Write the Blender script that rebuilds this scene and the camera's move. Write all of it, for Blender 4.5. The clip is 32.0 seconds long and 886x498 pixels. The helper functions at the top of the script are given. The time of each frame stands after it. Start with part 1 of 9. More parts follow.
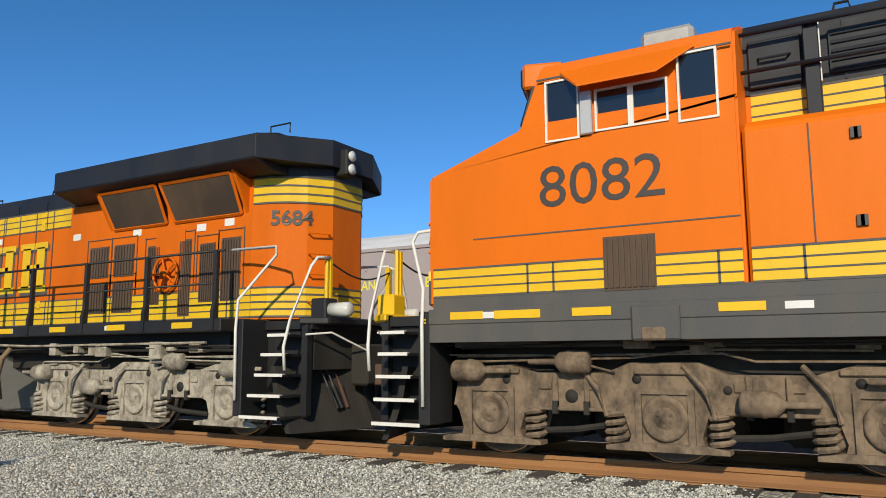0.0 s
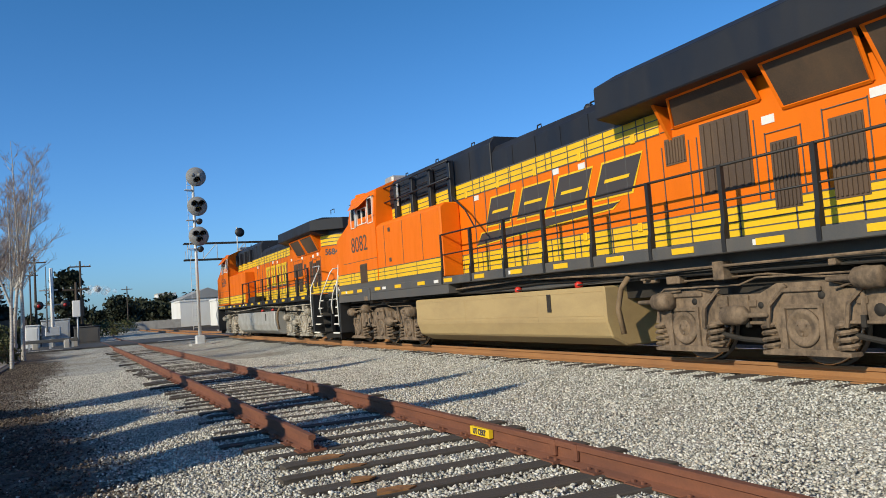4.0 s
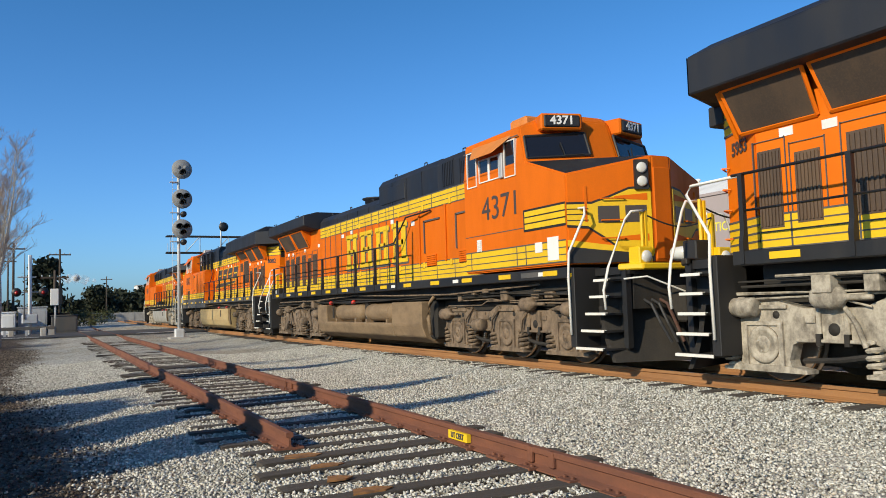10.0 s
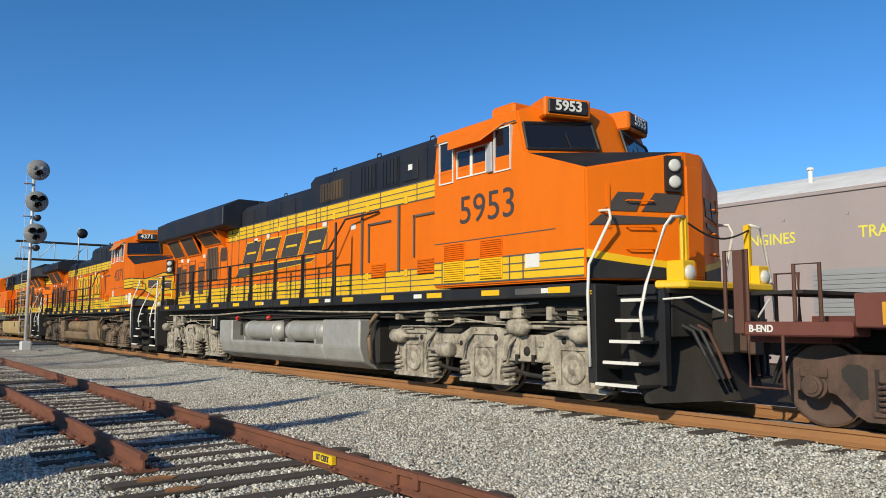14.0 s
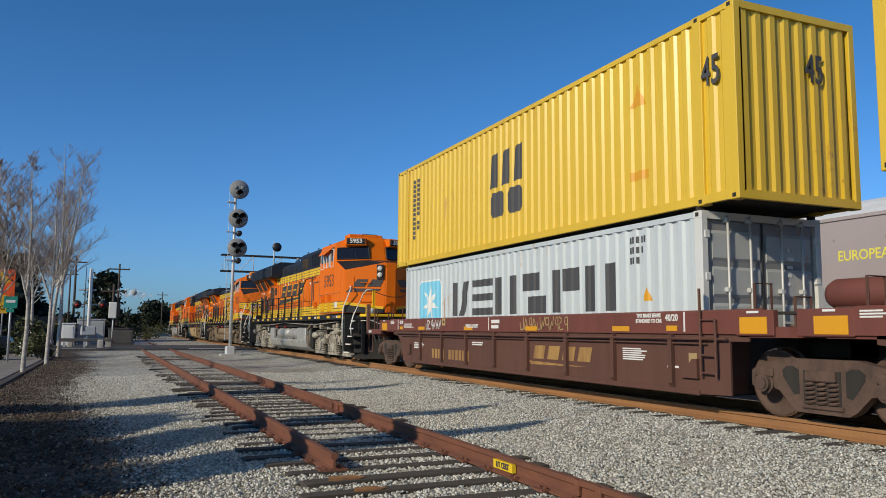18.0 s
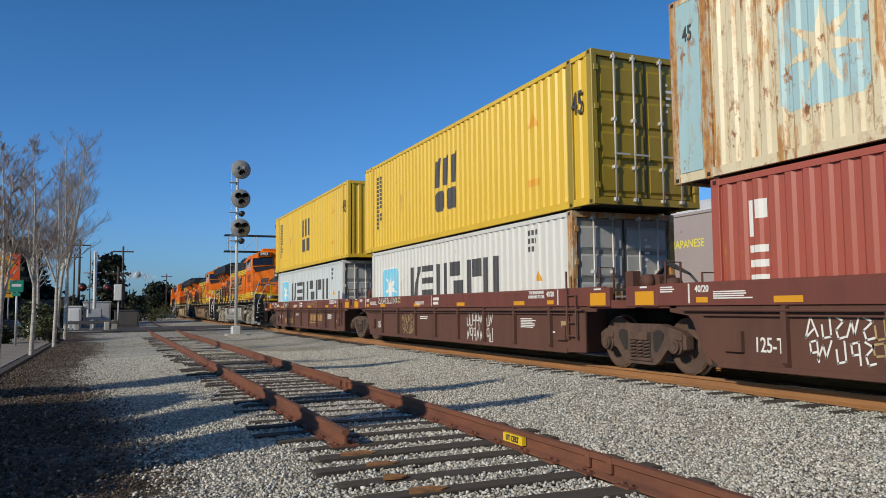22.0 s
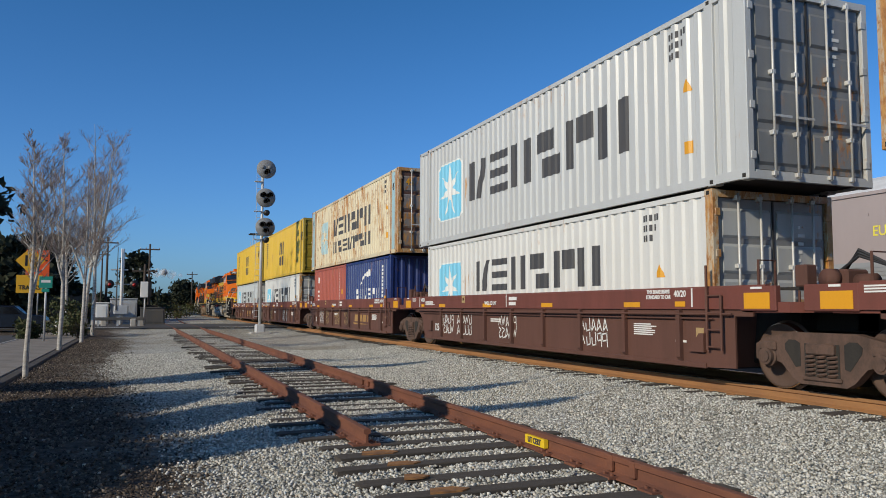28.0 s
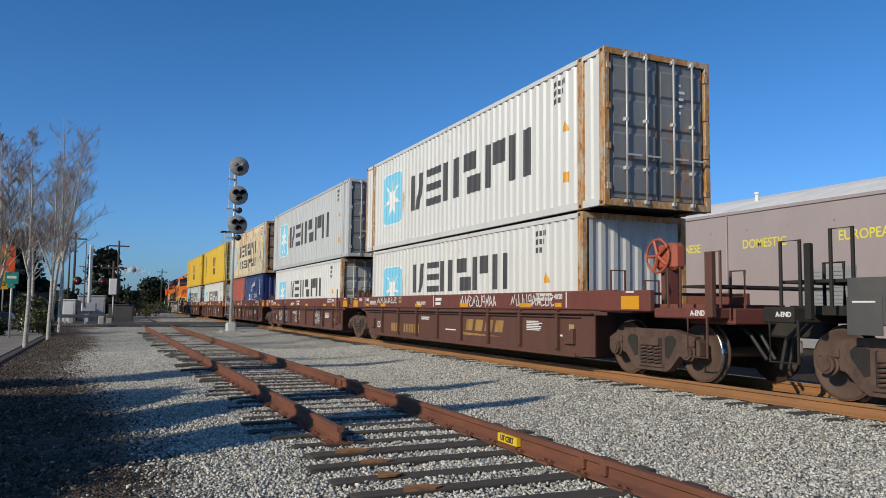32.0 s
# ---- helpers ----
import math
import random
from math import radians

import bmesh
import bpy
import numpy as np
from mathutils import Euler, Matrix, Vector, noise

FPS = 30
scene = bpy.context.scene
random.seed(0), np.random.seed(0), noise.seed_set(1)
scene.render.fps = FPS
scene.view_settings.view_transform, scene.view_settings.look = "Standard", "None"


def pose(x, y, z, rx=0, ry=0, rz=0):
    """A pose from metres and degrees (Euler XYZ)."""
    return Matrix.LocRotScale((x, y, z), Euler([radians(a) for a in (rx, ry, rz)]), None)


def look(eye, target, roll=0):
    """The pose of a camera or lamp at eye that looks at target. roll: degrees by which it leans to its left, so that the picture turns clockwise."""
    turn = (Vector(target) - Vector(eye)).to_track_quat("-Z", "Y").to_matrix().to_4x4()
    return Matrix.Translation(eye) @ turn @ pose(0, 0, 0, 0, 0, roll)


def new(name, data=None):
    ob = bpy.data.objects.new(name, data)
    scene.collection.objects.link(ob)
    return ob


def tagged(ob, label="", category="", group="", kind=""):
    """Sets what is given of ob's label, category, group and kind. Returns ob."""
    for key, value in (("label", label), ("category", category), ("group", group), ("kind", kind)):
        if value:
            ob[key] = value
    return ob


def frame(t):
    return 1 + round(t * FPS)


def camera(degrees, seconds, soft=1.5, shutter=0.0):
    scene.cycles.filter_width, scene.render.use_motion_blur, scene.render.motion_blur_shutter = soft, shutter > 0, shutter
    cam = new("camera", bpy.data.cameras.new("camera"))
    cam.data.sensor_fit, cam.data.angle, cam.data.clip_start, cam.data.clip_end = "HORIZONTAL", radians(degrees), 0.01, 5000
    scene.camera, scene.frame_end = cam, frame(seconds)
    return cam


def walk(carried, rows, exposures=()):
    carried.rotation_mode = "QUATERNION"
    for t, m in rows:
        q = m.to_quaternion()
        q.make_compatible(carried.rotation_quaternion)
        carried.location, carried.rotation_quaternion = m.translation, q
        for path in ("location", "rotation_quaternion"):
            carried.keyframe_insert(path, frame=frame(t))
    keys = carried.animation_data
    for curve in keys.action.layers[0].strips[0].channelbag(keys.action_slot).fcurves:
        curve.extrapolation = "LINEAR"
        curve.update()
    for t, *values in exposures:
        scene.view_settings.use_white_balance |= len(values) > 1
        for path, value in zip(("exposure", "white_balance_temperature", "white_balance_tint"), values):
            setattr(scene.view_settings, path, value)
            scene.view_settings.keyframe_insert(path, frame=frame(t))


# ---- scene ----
cam = camera(60.15, 32.0, soft=0.92, shutter=0.0)
PATH = [
    (0.0, pose(0.033, -0.070, 1.116, 98.03, 0.20, -59.44)),
    (0.5, pose(0.027, -0.066, 1.122, 97.85, -0.05, -48.06)),
    (1.0, pose(0.026, -0.059, 1.129, 97.37, 0.75, -38.33)),
    (1.5, pose(0.034, -0.050, 1.137, 96.49, 2.54, -35.63)),
    (2.0, pose(0.045, -0.040, 1.142, 95.39, 3.43, -34.09)),
    (2.5, pose(0.054, -0.031, 1.143, 94.50, 3.70, -31.56)),
    (3.0, pose(0.055, -0.021, 1.140, 94.06, 4.31, -29.95)),
    (3.5, pose(0.046, -0.006, 1.135, 94.07, 4.42, -27.78)),
    (5.5, pose(0.033, 0.013, 1.129, 93.06, 2.88, -22.62)),
    (6.0, pose(0.026, 0.029, 1.125, 92.96, 2.96, -22.43)),
    (6.5, pose(0.026, 0.038, 1.124, 92.96, 3.10, -22.26)),
    (7.0, pose(0.025, 0.036, 1.125, 93.10, 2.89, -22.54)),
    (7.5, pose(0.017, 0.025, 1.126, 93.35, 2.31, -24.70)),
    (8.0, pose(0.006, 0.011, 1.127, 93.69, 1.80, -26.29)),
    (8.5, pose(-0.001, 0.001, 1.126, 93.84, 1.54, -24.75)),
    (9.0, pose(-0.002, -0.005, 1.126, 93.96, 1.55, -23.62)),
    (9.5, pose(0.003, -0.009, 1.128, 94.08, 1.66, -24.19)),
    (10.0, pose(0.012, -0.017, 1.132, 94.03, 1.74, -27.14)),
    (10.5, pose(0.021, -0.026, 1.135, 93.90, 1.69, -32.50)),
    (11.0, pose(0.028, -0.032, 1.137, 94.27, 1.09, -36.66)),
    (11.5, pose(0.028, -0.034, 1.139, 94.38, 1.18, -34.22)),
    (12.0, pose(0.023, -0.032, 1.140, 94.43, 1.23, -31.89)),
    (12.5, pose(0.018, -0.030, 1.140, 94.46, 1.55, -30.86)),
    (13.0, pose(0.014, -0.034, 1.140, 94.47, 1.39, -31.94)),
    (13.5, pose(0.011, -0.040, 1.140, 94.84, 0.46, -35.12)),
    (14.0, pose(0.007, -0.047, 1.141, 95.41, -0.00, -36.61)),
    (14.5, pose(0.003, -0.051, 1.141, 96.13, -0.50, -39.76)),
    (15.0, pose(0.001, -0.050, 1.140, 96.76, -0.80, -41.41)),
    (15.5, pose(0.002, -0.037, 1.137, 97.09, -0.89, -42.21)),
    (17.5, pose(0.004, -0.015, 1.131, 96.68, -1.34, -26.36)),
    (18.0, pose(0.005, 0.003, 1.126, 96.05, -0.44, -23.60)),
    (18.5, pose(0.004, 0.010, 1.120, 95.72, -0.34, -23.06)),
    (19.0, pose(0.000, 0.011, 1.116, 95.40, 0.22, -23.15)),
    (19.5, pose(-0.004, 0.012, 1.114, 94.85, 1.09, -22.89)),
    (20.0, pose(-0.010, 0.014, 1.113, 94.54, 1.46, -22.49)),
    (20.5, pose(-0.017, 0.017, 1.113, 94.38, 1.36, -22.78)),
    (21.0, pose(-0.025, 0.019, 1.113, 94.39, 0.92, -22.95)),
    (21.5, pose(-0.030, 0.020, 1.114, 94.41, 0.71, -23.48)),
    (22.0, pose(-0.032, 0.019, 1.116, 94.31, 0.56, -23.32)),
    (22.5, pose(-0.031, 0.018, 1.116, 94.37, 0.56, -23.39)),
    (23.0, pose(-0.030, 0.018, 1.115, 94.36, 0.56, -23.96)),
    (23.5, pose(-0.030, 0.018, 1.114, 94.33, 0.51, -23.77)),
    (24.0, pose(-0.032, 0.020, 1.113, 94.28, 0.45, -23.37)),
    (24.5, pose(-0.032, 0.024, 1.112, 94.30, 0.29, -22.31)),
    (25.0, pose(-0.031, 0.029, 1.111, 94.39, 0.15, -21.72)),
    (25.5, pose(-0.029, 0.034, 1.110, 94.49, 0.09, -21.78)),
    (27.5, pose(-0.028, 0.037, 1.109, 94.38, -0.10, -21.64)),
    (28.0, pose(-0.028, 0.040, 1.108, 94.40, -0.18, -21.64)),
    (28.5, pose(-0.026, 0.042, 1.109, 94.24, 0.16, -22.06)),
    (29.0, pose(-0.022, 0.043, 1.110, 94.14, 0.29, -22.67)),
    (29.5, pose(-0.019, 0.044, 1.110, 94.10, 0.37, -22.79)),
    (30.0, pose(-0.020, 0.045, 1.110, 94.15, 0.30, -22.91)),
    (30.5, pose(-0.024, 0.045, 1.110, 94.13, 0.22, -22.92)),
    (31.0, pose(-0.031, 0.042, 1.108, 94.06, 0.08, -22.71)),
    (31.5, pose(-0.042, 0.035, 1.103, 94.17, -0.11, -22.93)),
    (32.0, pose(-0.055, 0.024, 1.095, 94.42, -0.64, -23.69)),
]
walk(cam, PATH, exposures=[(0.0, 0.0, 6550, 10), (3.5, 0.10, 6550, 10), (5.5, 0.25, 6600, 10), (10.0, 0.25, 6600, 10), (13.0, 0.16, 6550, 10), (14.0, 0.08, 6500, 10), (15.0, -0.18, 6400, 11), (17.5, -0.2, 6350, 11), (21.0, -0.22, 6350, 12), (26.0, -0.2, 6300, 12), (29.0, -0.24, 6300, 13), (32.0, -0.2, 6300, 13)])

XM = 9.17      # centre line of the main track
XN = 2.83      # centre line of the side track
ZG = -0.30     # general ground level below the main rail heads


def s_of(t):
    q = min(1.0, max(0.0, (t - 18.0) / 4.0))
    return 4.63 * t + 0.0058 * t * t - 0.0175 * max(0.0, t - 20.5) ** 2 + 0.03 * q * q * (3 - 2 * q)


def main_bend(y):
    return 0.0006 * max(0.0, y - 90.0) ** 2


# ---- daylight ----
SUN_AZ = 21.0   # degrees behind the perpendicular to the track
SUN_EL = 26.0
to_sun = Vector((-math.cos(radians(SUN_AZ)) * math.cos(radians(SUN_EL)), -math.sin(radians(SUN_AZ)) * math.cos(radians(SUN_EL)), math.sin(radians(SUN_EL))))
sun = new("sun", bpy.data.lights.new("sun", "SUN"))
sun.data.energy, sun.data.angle, sun.data.color = 3.9, radians(0.6), (1.0, 0.87, 0.64)
sun.matrix_basis = look((0, 0, 60), Vector((0, 0, 60)) - to_sun)
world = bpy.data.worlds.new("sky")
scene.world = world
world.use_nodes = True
wn = world.node_tree.nodes
sky = wn.new("ShaderNodeTexSky")
sky.sky_type, sky.sun_disc = "NISHITA", False
sky.sun_elevation = radians(SUN_EL)
sky.sun_rotation = math.atan2(to_sun.x, to_sun.y)
sky.air_density, sky.dust_density, sky.ozone_density = 1.0, 0.9, 3.0
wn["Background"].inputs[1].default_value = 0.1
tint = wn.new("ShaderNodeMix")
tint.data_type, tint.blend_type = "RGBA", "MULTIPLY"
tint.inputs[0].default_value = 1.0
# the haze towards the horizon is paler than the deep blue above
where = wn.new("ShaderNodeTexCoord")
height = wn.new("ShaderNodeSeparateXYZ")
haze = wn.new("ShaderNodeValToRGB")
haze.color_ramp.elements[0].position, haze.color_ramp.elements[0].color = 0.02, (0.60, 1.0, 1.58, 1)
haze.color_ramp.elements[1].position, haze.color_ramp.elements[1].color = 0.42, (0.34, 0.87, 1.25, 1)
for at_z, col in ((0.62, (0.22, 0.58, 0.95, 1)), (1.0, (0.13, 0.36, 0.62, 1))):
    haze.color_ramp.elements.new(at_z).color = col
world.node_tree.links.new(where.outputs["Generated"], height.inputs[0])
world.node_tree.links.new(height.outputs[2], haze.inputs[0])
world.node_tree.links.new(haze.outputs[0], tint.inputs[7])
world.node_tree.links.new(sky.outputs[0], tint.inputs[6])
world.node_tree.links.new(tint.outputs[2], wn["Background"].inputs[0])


# ---- materials ----
def mat(name, base, rough=0.6, metal=0.0, spec=0.5):
    m = bpy.data.materials.new(name)
    m.use_nodes = True
    b = m.node_tree.nodes["Principled BSDF"]
    b.inputs["Base Color"].default_value = (*base, 1)
    b.inputs["Roughness"].default_value = rough
    b.inputs["Metallic"].default_value = metal
    b.inputs["Specular IOR Level"].default_value = spec
    return m


def ramp(nt, fac, stops):
    r = nt.nodes.new("ShaderNodeValToRGB")
    el = r.color_ramp.elements
    while len(el) < len(stops):
        el.new(0.5)
    for e, (p, c) in zip(el, stops):
        e.position, e.color = p, (*c, 1) if len(c) == 3 else c
    nt.links.new(fac, r.inputs[0])
    return r.outputs[0]


def tex(nt, kind, scale, space="Object", stretch=(1, 1, 1), detail=6.0, rough=0.6):
    co = nt.nodes.new("ShaderNodeTexCoord")
    mp = nt.nodes.new("ShaderNodeMapping")
    mp.inputs["Scale"].default_value = stretch
    nt.links.new(co.outputs[space], mp.inputs[0])
    n = nt.nodes.new("ShaderNodeTexVoronoi" if kind == "cell" else "ShaderNodeTexNoise")
    n.inputs["Scale"].default_value = scale
    if kind != "cell":
        n.inputs["Detail"].default_value = detail
        n.inputs["Roughness"].default_value = rough
    nt.links.new(mp.outputs[0], n.inputs["Vector"])
    return n


def mix(nt, fac, a, b, mode="MIX"):
    x = nt.nodes.new("ShaderNodeMix")
    x.data_type, x.blend_type = "RGBA", mode
    for sock, v in ((x.inputs[0], fac), (x.inputs[6], a), (x.inputs[7], b)):
        if isinstance(v, (int, float)):
            sock.default_value = v
        elif isinstance(v, tuple):
            sock.default_value = (*v, 1)
        else:
            nt.links.new(v, sock)
    return x.outputs[2]


def bump(m, height, strength=0.3, dist=0.02):
    nt = m.node_tree
    b = nt.nodes.new("ShaderNodeBump")
    b.inputs["Strength"].default_value, b.inputs["Distance"].default_value = strength, dist
    nt.links.new(height, b.inputs["Height"])
    nt.links.new(b.outputs[0], nt.nodes["Principled BSDF"].inputs["Normal"])


def worn(name, base, dirt, rough=0.5, metal=0.0, amount=0.5, streak=(1, 1, 0.25), scale=1.6, fine=40.0, spec=0.5, bumps=0.12):
    """Paint or metal with dirt in two sizes: broad streaks and fine specks."""
    m = mat(name, base, rough, metal, spec)
    nt = m.node_tree
    big = tex(nt, "noise", scale, "Object", streak, 8, 0.65)
    small = tex(nt, "noise", fine, "Object", (1, 1, 1), 4, 0.6)
    f1 = ramp(nt, big.outputs[0], [(0.42, (0, 0, 0)), (0.72, (amount,) * 3)])
    f2 = ramp(nt, small.outputs[0], [(0.45, (0, 0, 0)), (0.8, (amount * 0.5,) * 3)])
    c = mix(nt, f2, mix(nt, f1, base, dirt), dirt)
    nt.links.new(c, nt.nodes["Principled BSDF"].inputs["Base Color"])
    rr = ramp(nt, big.outputs[0], [(0.35, (rough,) * 3), (0.8, (min(1, rough + 0.3),) * 3)])
    nt.links.new(rr, nt.nodes["Principled BSDF"].inputs["Roughness"])
    if bumps:
        bump(m, small.outputs[0], bumps, 0.004)
    return m


def stony(name, cols, scale, rough=0.9, big=0.4, strength=0.8, dist=0.03):
    """Crushed stone: cells of differing grey with relief, patchy at a larger size."""
    m = mat(name, cols[0], rough, spec=0.2)
    nt = m.node_tree
    v = tex(nt, "cell", scale)
    sep = nt.nodes.new("ShaderNodeSeparateColor")
    nt.links.new(v.outputs["Color"], sep.inputs[0])
    c = ramp(nt, sep.outputs[0], [(0.0, cols[0]), (0.45, cols[1]), (1.0, cols[2])])
    b = tex(nt, "noise", big, detail=8)
    patch = ramp(nt, b.outputs[0], [(0.35, (0.72, 0.68, 0.62)), (0.6, (1, 1, 1))])
    nt.links.new(mix(nt, 1.0, c, patch, "MULTIPLY"), nt.nodes["Principled BSDF"].inputs["Base Color"])
    inv = ramp(nt, v.outputs["Distance"], [(0.0, (1, 1, 1)), (0.7, (0, 0, 0))])
    bump(m, inv, strength, dist)
    return m


ORANGE = worn("orange_paint", (0.80, 0.165, 0.0015), (0.46, 0.10, 0.006), 0.45, amount=0.24, spec=0.25)
OLDORANGE = worn("orange_paint_faded", (0.69, 0.14, 0.002), (0.38, 0.085, 0.01), 0.55, amount=0.38, spec=0.2)
YELLOW = worn("yellow_paint", (0.84, 0.51, 0.008), (0.5, 0.28, 0.02), 0.42, amount=0.3)
OLDYELLOW = worn("yellow_paint_faded", (0.78, 0.49, 0.006), (0.44, 0.25, 0.02), 0.5, amount=0.42)
BLACK = worn("dark_paint", (0.013, 0.013, 0.014), (0.05, 0.043, 0.036), 0.5, amount=0.3)
ROOF = worn("roof_paint", (0.0095, 0.0115, 0.018), (0.035, 0.033, 0.033), 0.5, amount=0.35)
SILL = worn("sill_paint", (0.075, 0.075, 0.075), (0.16, 0.13, 0.10), 0.6, amount=0.45)
UNDER = worn("underframe_dark", (0.016, 0.0145, 0.013), (0.06, 0.05, 0.04), 0.8, amount=0.6)
TAN = worn("truck_dust_brown", (0.225, 0.16, 0.105), (0.04, 0.031, 0.024), 0.85, amount=0.95, scale=5.0, streak=(1, 1, 0.7), fine=22.0)
CREAM = worn("truck_dust_pale", (0.45, 0.40, 0.32), (0.075, 0.06, 0.046), 0.85, amount=0.95, scale=5.0, streak=(1, 1, 0.7), fine=22.0)
SILVER = worn("tank_silver", (0.46, 0.455, 0.43), (0.24, 0.215, 0.17), 0.45, metal=0.35, amount=0.6, streak=(0.3, 1, 1))
TANKTAN = worn("tank_dust_tan", (0.44, 0.32, 0.15), (0.27, 0.19, 0.10), 0.7, amount=0.6, streak=(1, 0.3, 1))
TANKBROWN = worn("tank_dust_brown", (0.25, 0.17, 0.095), (0.10, 0.066, 0.042), 0.75, amount=0.8, streak=(1, 0.6, 1.2), scale=2.0)
WHITE = worn("white_paint", (0.78, 0.77, 0.74), (0.45, 0.4, 0.33), 0.5, amount=0.3)
GLASS = mat("dark_window_glass", (0.012, 0.013, 0.016), 0.06, spec=0.8)
SCREEN = worn("radiator_screen", (0.05, 0.035, 0.025), (0.13, 0.08, 0.045), 0.7, amount=0.7)
LOCOWHEEL = worn("wheel_steel_dusty", (0.20, 0.15, 0.115), (0.08, 0.06, 0.05), 0.7, amount=0.5)
WHEEL = worn("wheel_steel", (0.105, 0.062, 0.045), (0.045, 0.032, 0.026), 0.7, amount=0.5)
TREAD = mat("polished_tread", (0.55, 0.53, 0.5), 0.25, 1.0)
RUST = worn("rail_rust", (0.20, 0.075, 0.04), (0.09, 0.04, 0.03), 0.85, amount=0.7, scale=4, streak=(1, 0.3, 1))
RAILTAN = worn("rail_rust_light", (0.33, 0.16, 0.06), (0.18, 0.09, 0.05), 0.8, amount=0.6, scale=3, streak=(1, 0.2, 1))
TIE = worn("weathered_tie", (0.085, 0.072, 0.06), (0.028, 0.024, 0.02), 0.95, amount=0.8, scale=3, streak=(0.2, 2, 1), bumps=0.5)
CARBROWN = worn("well_car_brown", (0.118, 0.05, 0.034), (0.06, 0.032, 0.025), 0.75, amount=0.6, scale=1.2)
TRUCKBROWN = worn("car_bogie_brown", (0.12, 0.07, 0.05), (0.035, 0.026, 0.022), 0.8, amount=0.8, scale=4.0, streak=(1, 1, 0.7), fine=25.0)
CARTOP = worn("well_car_red_brown", (0.17, 0.05, 0.035), (0.08, 0.035, 0.028), 0.65, amount=0.5)
CONCRETE = worn("concrete", (0.42, 0.40, 0.37), (0.24, 0.22, 0.2), 0.9, amount=0.6, streak=(1, 1, 1))
STEELGREY = worn("galvanised_steel", (0.5, 0.51, 0.52), (0.3, 0.3, 0.3), 0.5, metal=0.4, amount=0.4)


# ---- mesh helpers ----
def part(name, bm, material, parent=None, label=""):
    me = bpy.data.meshes.new(name)
    bmesh.ops.recalc_face_normals(bm, faces=bm.faces)
    bm.to_mesh(me)
    bm.free()
    for m in material if isinstance(material, (list, tuple)) else [material]:
        me.materials.append(m)
    ob = new(name, me)
    if parent is not None:
        ob.parent = parent
    if label:
        ob["label"] = label
    return ob


def empty(name, label, category, group="", m=None):
    ob = new(name)
    ob.empty_display_size = 0.3
    tagged(ob, label, category, group)
    if m is not None:
        ob.matrix_basis = m
    return ob


def box(bm, x0, x1, y0, y1, z0, z1, bevel=0.0, mi=0):
    """Adds a box, its edges rounded off when bevel is given."""
    vs = [bm.verts.new((x, y, z)) for x in (x0, x1) for y in (y0, y1) for z in (z0, z1)]
    fs = [bm.faces.new([vs[i] for i in q]) for q in ((0, 1, 3, 2), (4, 6, 7, 5), (0, 4, 5, 1), (2, 3, 7, 6), (0, 2, 6, 4), (1, 5, 7, 3))]
    for f in fs:
        f.material_index = mi
    if bevel:
        es = list({e for f in fs for e in f.edges})
        r = bmesh.ops.bevel(bm, geom=es, offset=bevel, segments=1, affect="EDGES")
        for f in r["faces"]:
            f.material_index = mi
    return bm


def B(*a, **k):
    return box(bmesh.new(), *a, **k)


def prism(bm, pts, axis, a0, a1, bevel=0.0, mi=0):
    """Extrudes a polygon of (p, q) along an axis: 'x' takes (y, z), 'y' takes (x, z), 'z' takes (x, y)."""
    def at(p, q, a):
        return (a, p, q) if axis == "x" else (p, a, q) if axis == "y" else (p, q, a)
    lo = [bm.verts.new(at(p, q, a0)) for p, q in pts]
    hi = [bm.verts.new(at(p, q, a1)) for p, q in pts]
    n = len(pts)
    fs = [bm.faces.new(lo), bm.faces.new(hi)] + [bm.faces.new((lo[i], lo[(i + 1) % n], hi[(i + 1) % n], hi[i])) for i in range(n)]
    for f in fs:
        f.material_index = mi
    if bevel:
        es = list({e for f in fs for e in f.edges})
        r = bmesh.ops.bevel(bm, geom=es, offset=bevel, segments=1, affect="EDGES")
        for f in r["faces"]:
            f.material_index = mi
    return bm


def P(*a, **k):
    return prism(bmesh.new(), *a, **k)


def tube(bm, pts, r, n=6, mi=0, cap=True):
    """A round bar along a path of points."""
    pts = [Vector(p) for p in pts]
    rings = []
    for i, p in enumerate(pts):
        d = (pts[min(i + 1, len(pts) - 1)] - pts[max(i - 1, 0)]).normalized()
        up = Vector((0, 0, 1)) if abs(d.z) < 0.9 else Vector((0, 1, 0))
        a = d.cross(up).normalized()
        b = d.cross(a)
        rr = r[i] if isinstance(r, (list, tuple)) else r
        rings.append([bm.verts.new(p + rr * (math.cos(2 * math.pi * k / n) * a + math.sin(2 * math.pi * k / n) * b)) for k in range(n)])
    fs = []
    for u, v in zip(rings, rings[1:]):
        fs += [bm.faces.new((u[k], u[(k + 1) % n], v[(k + 1) % n], v[k])) for k in range(n)]
    if cap:
        fs += [bm.faces.new(rings[0]), bm.faces.new(rings[-1])]
    for f in fs:
        f.material_index = mi
        f.smooth = n > 6
    return bm


def T(*a, **k):
    return tube(bmesh.new(), *a, **k)


def disc(bm, c, axis, r, h, n=20, mi=0, r2=None):
    """A cylinder or cone frustum centred at c along an axis."""
    c = Vector(c)
    d = {"x": Vector((1, 0, 0)), "y": Vector((0, 1, 0)), "z": Vector((0, 0, 1))}[axis] * h / 2
    return tube(bm, [c - d, c + d], [r, r if r2 is None else r2], n, mi)


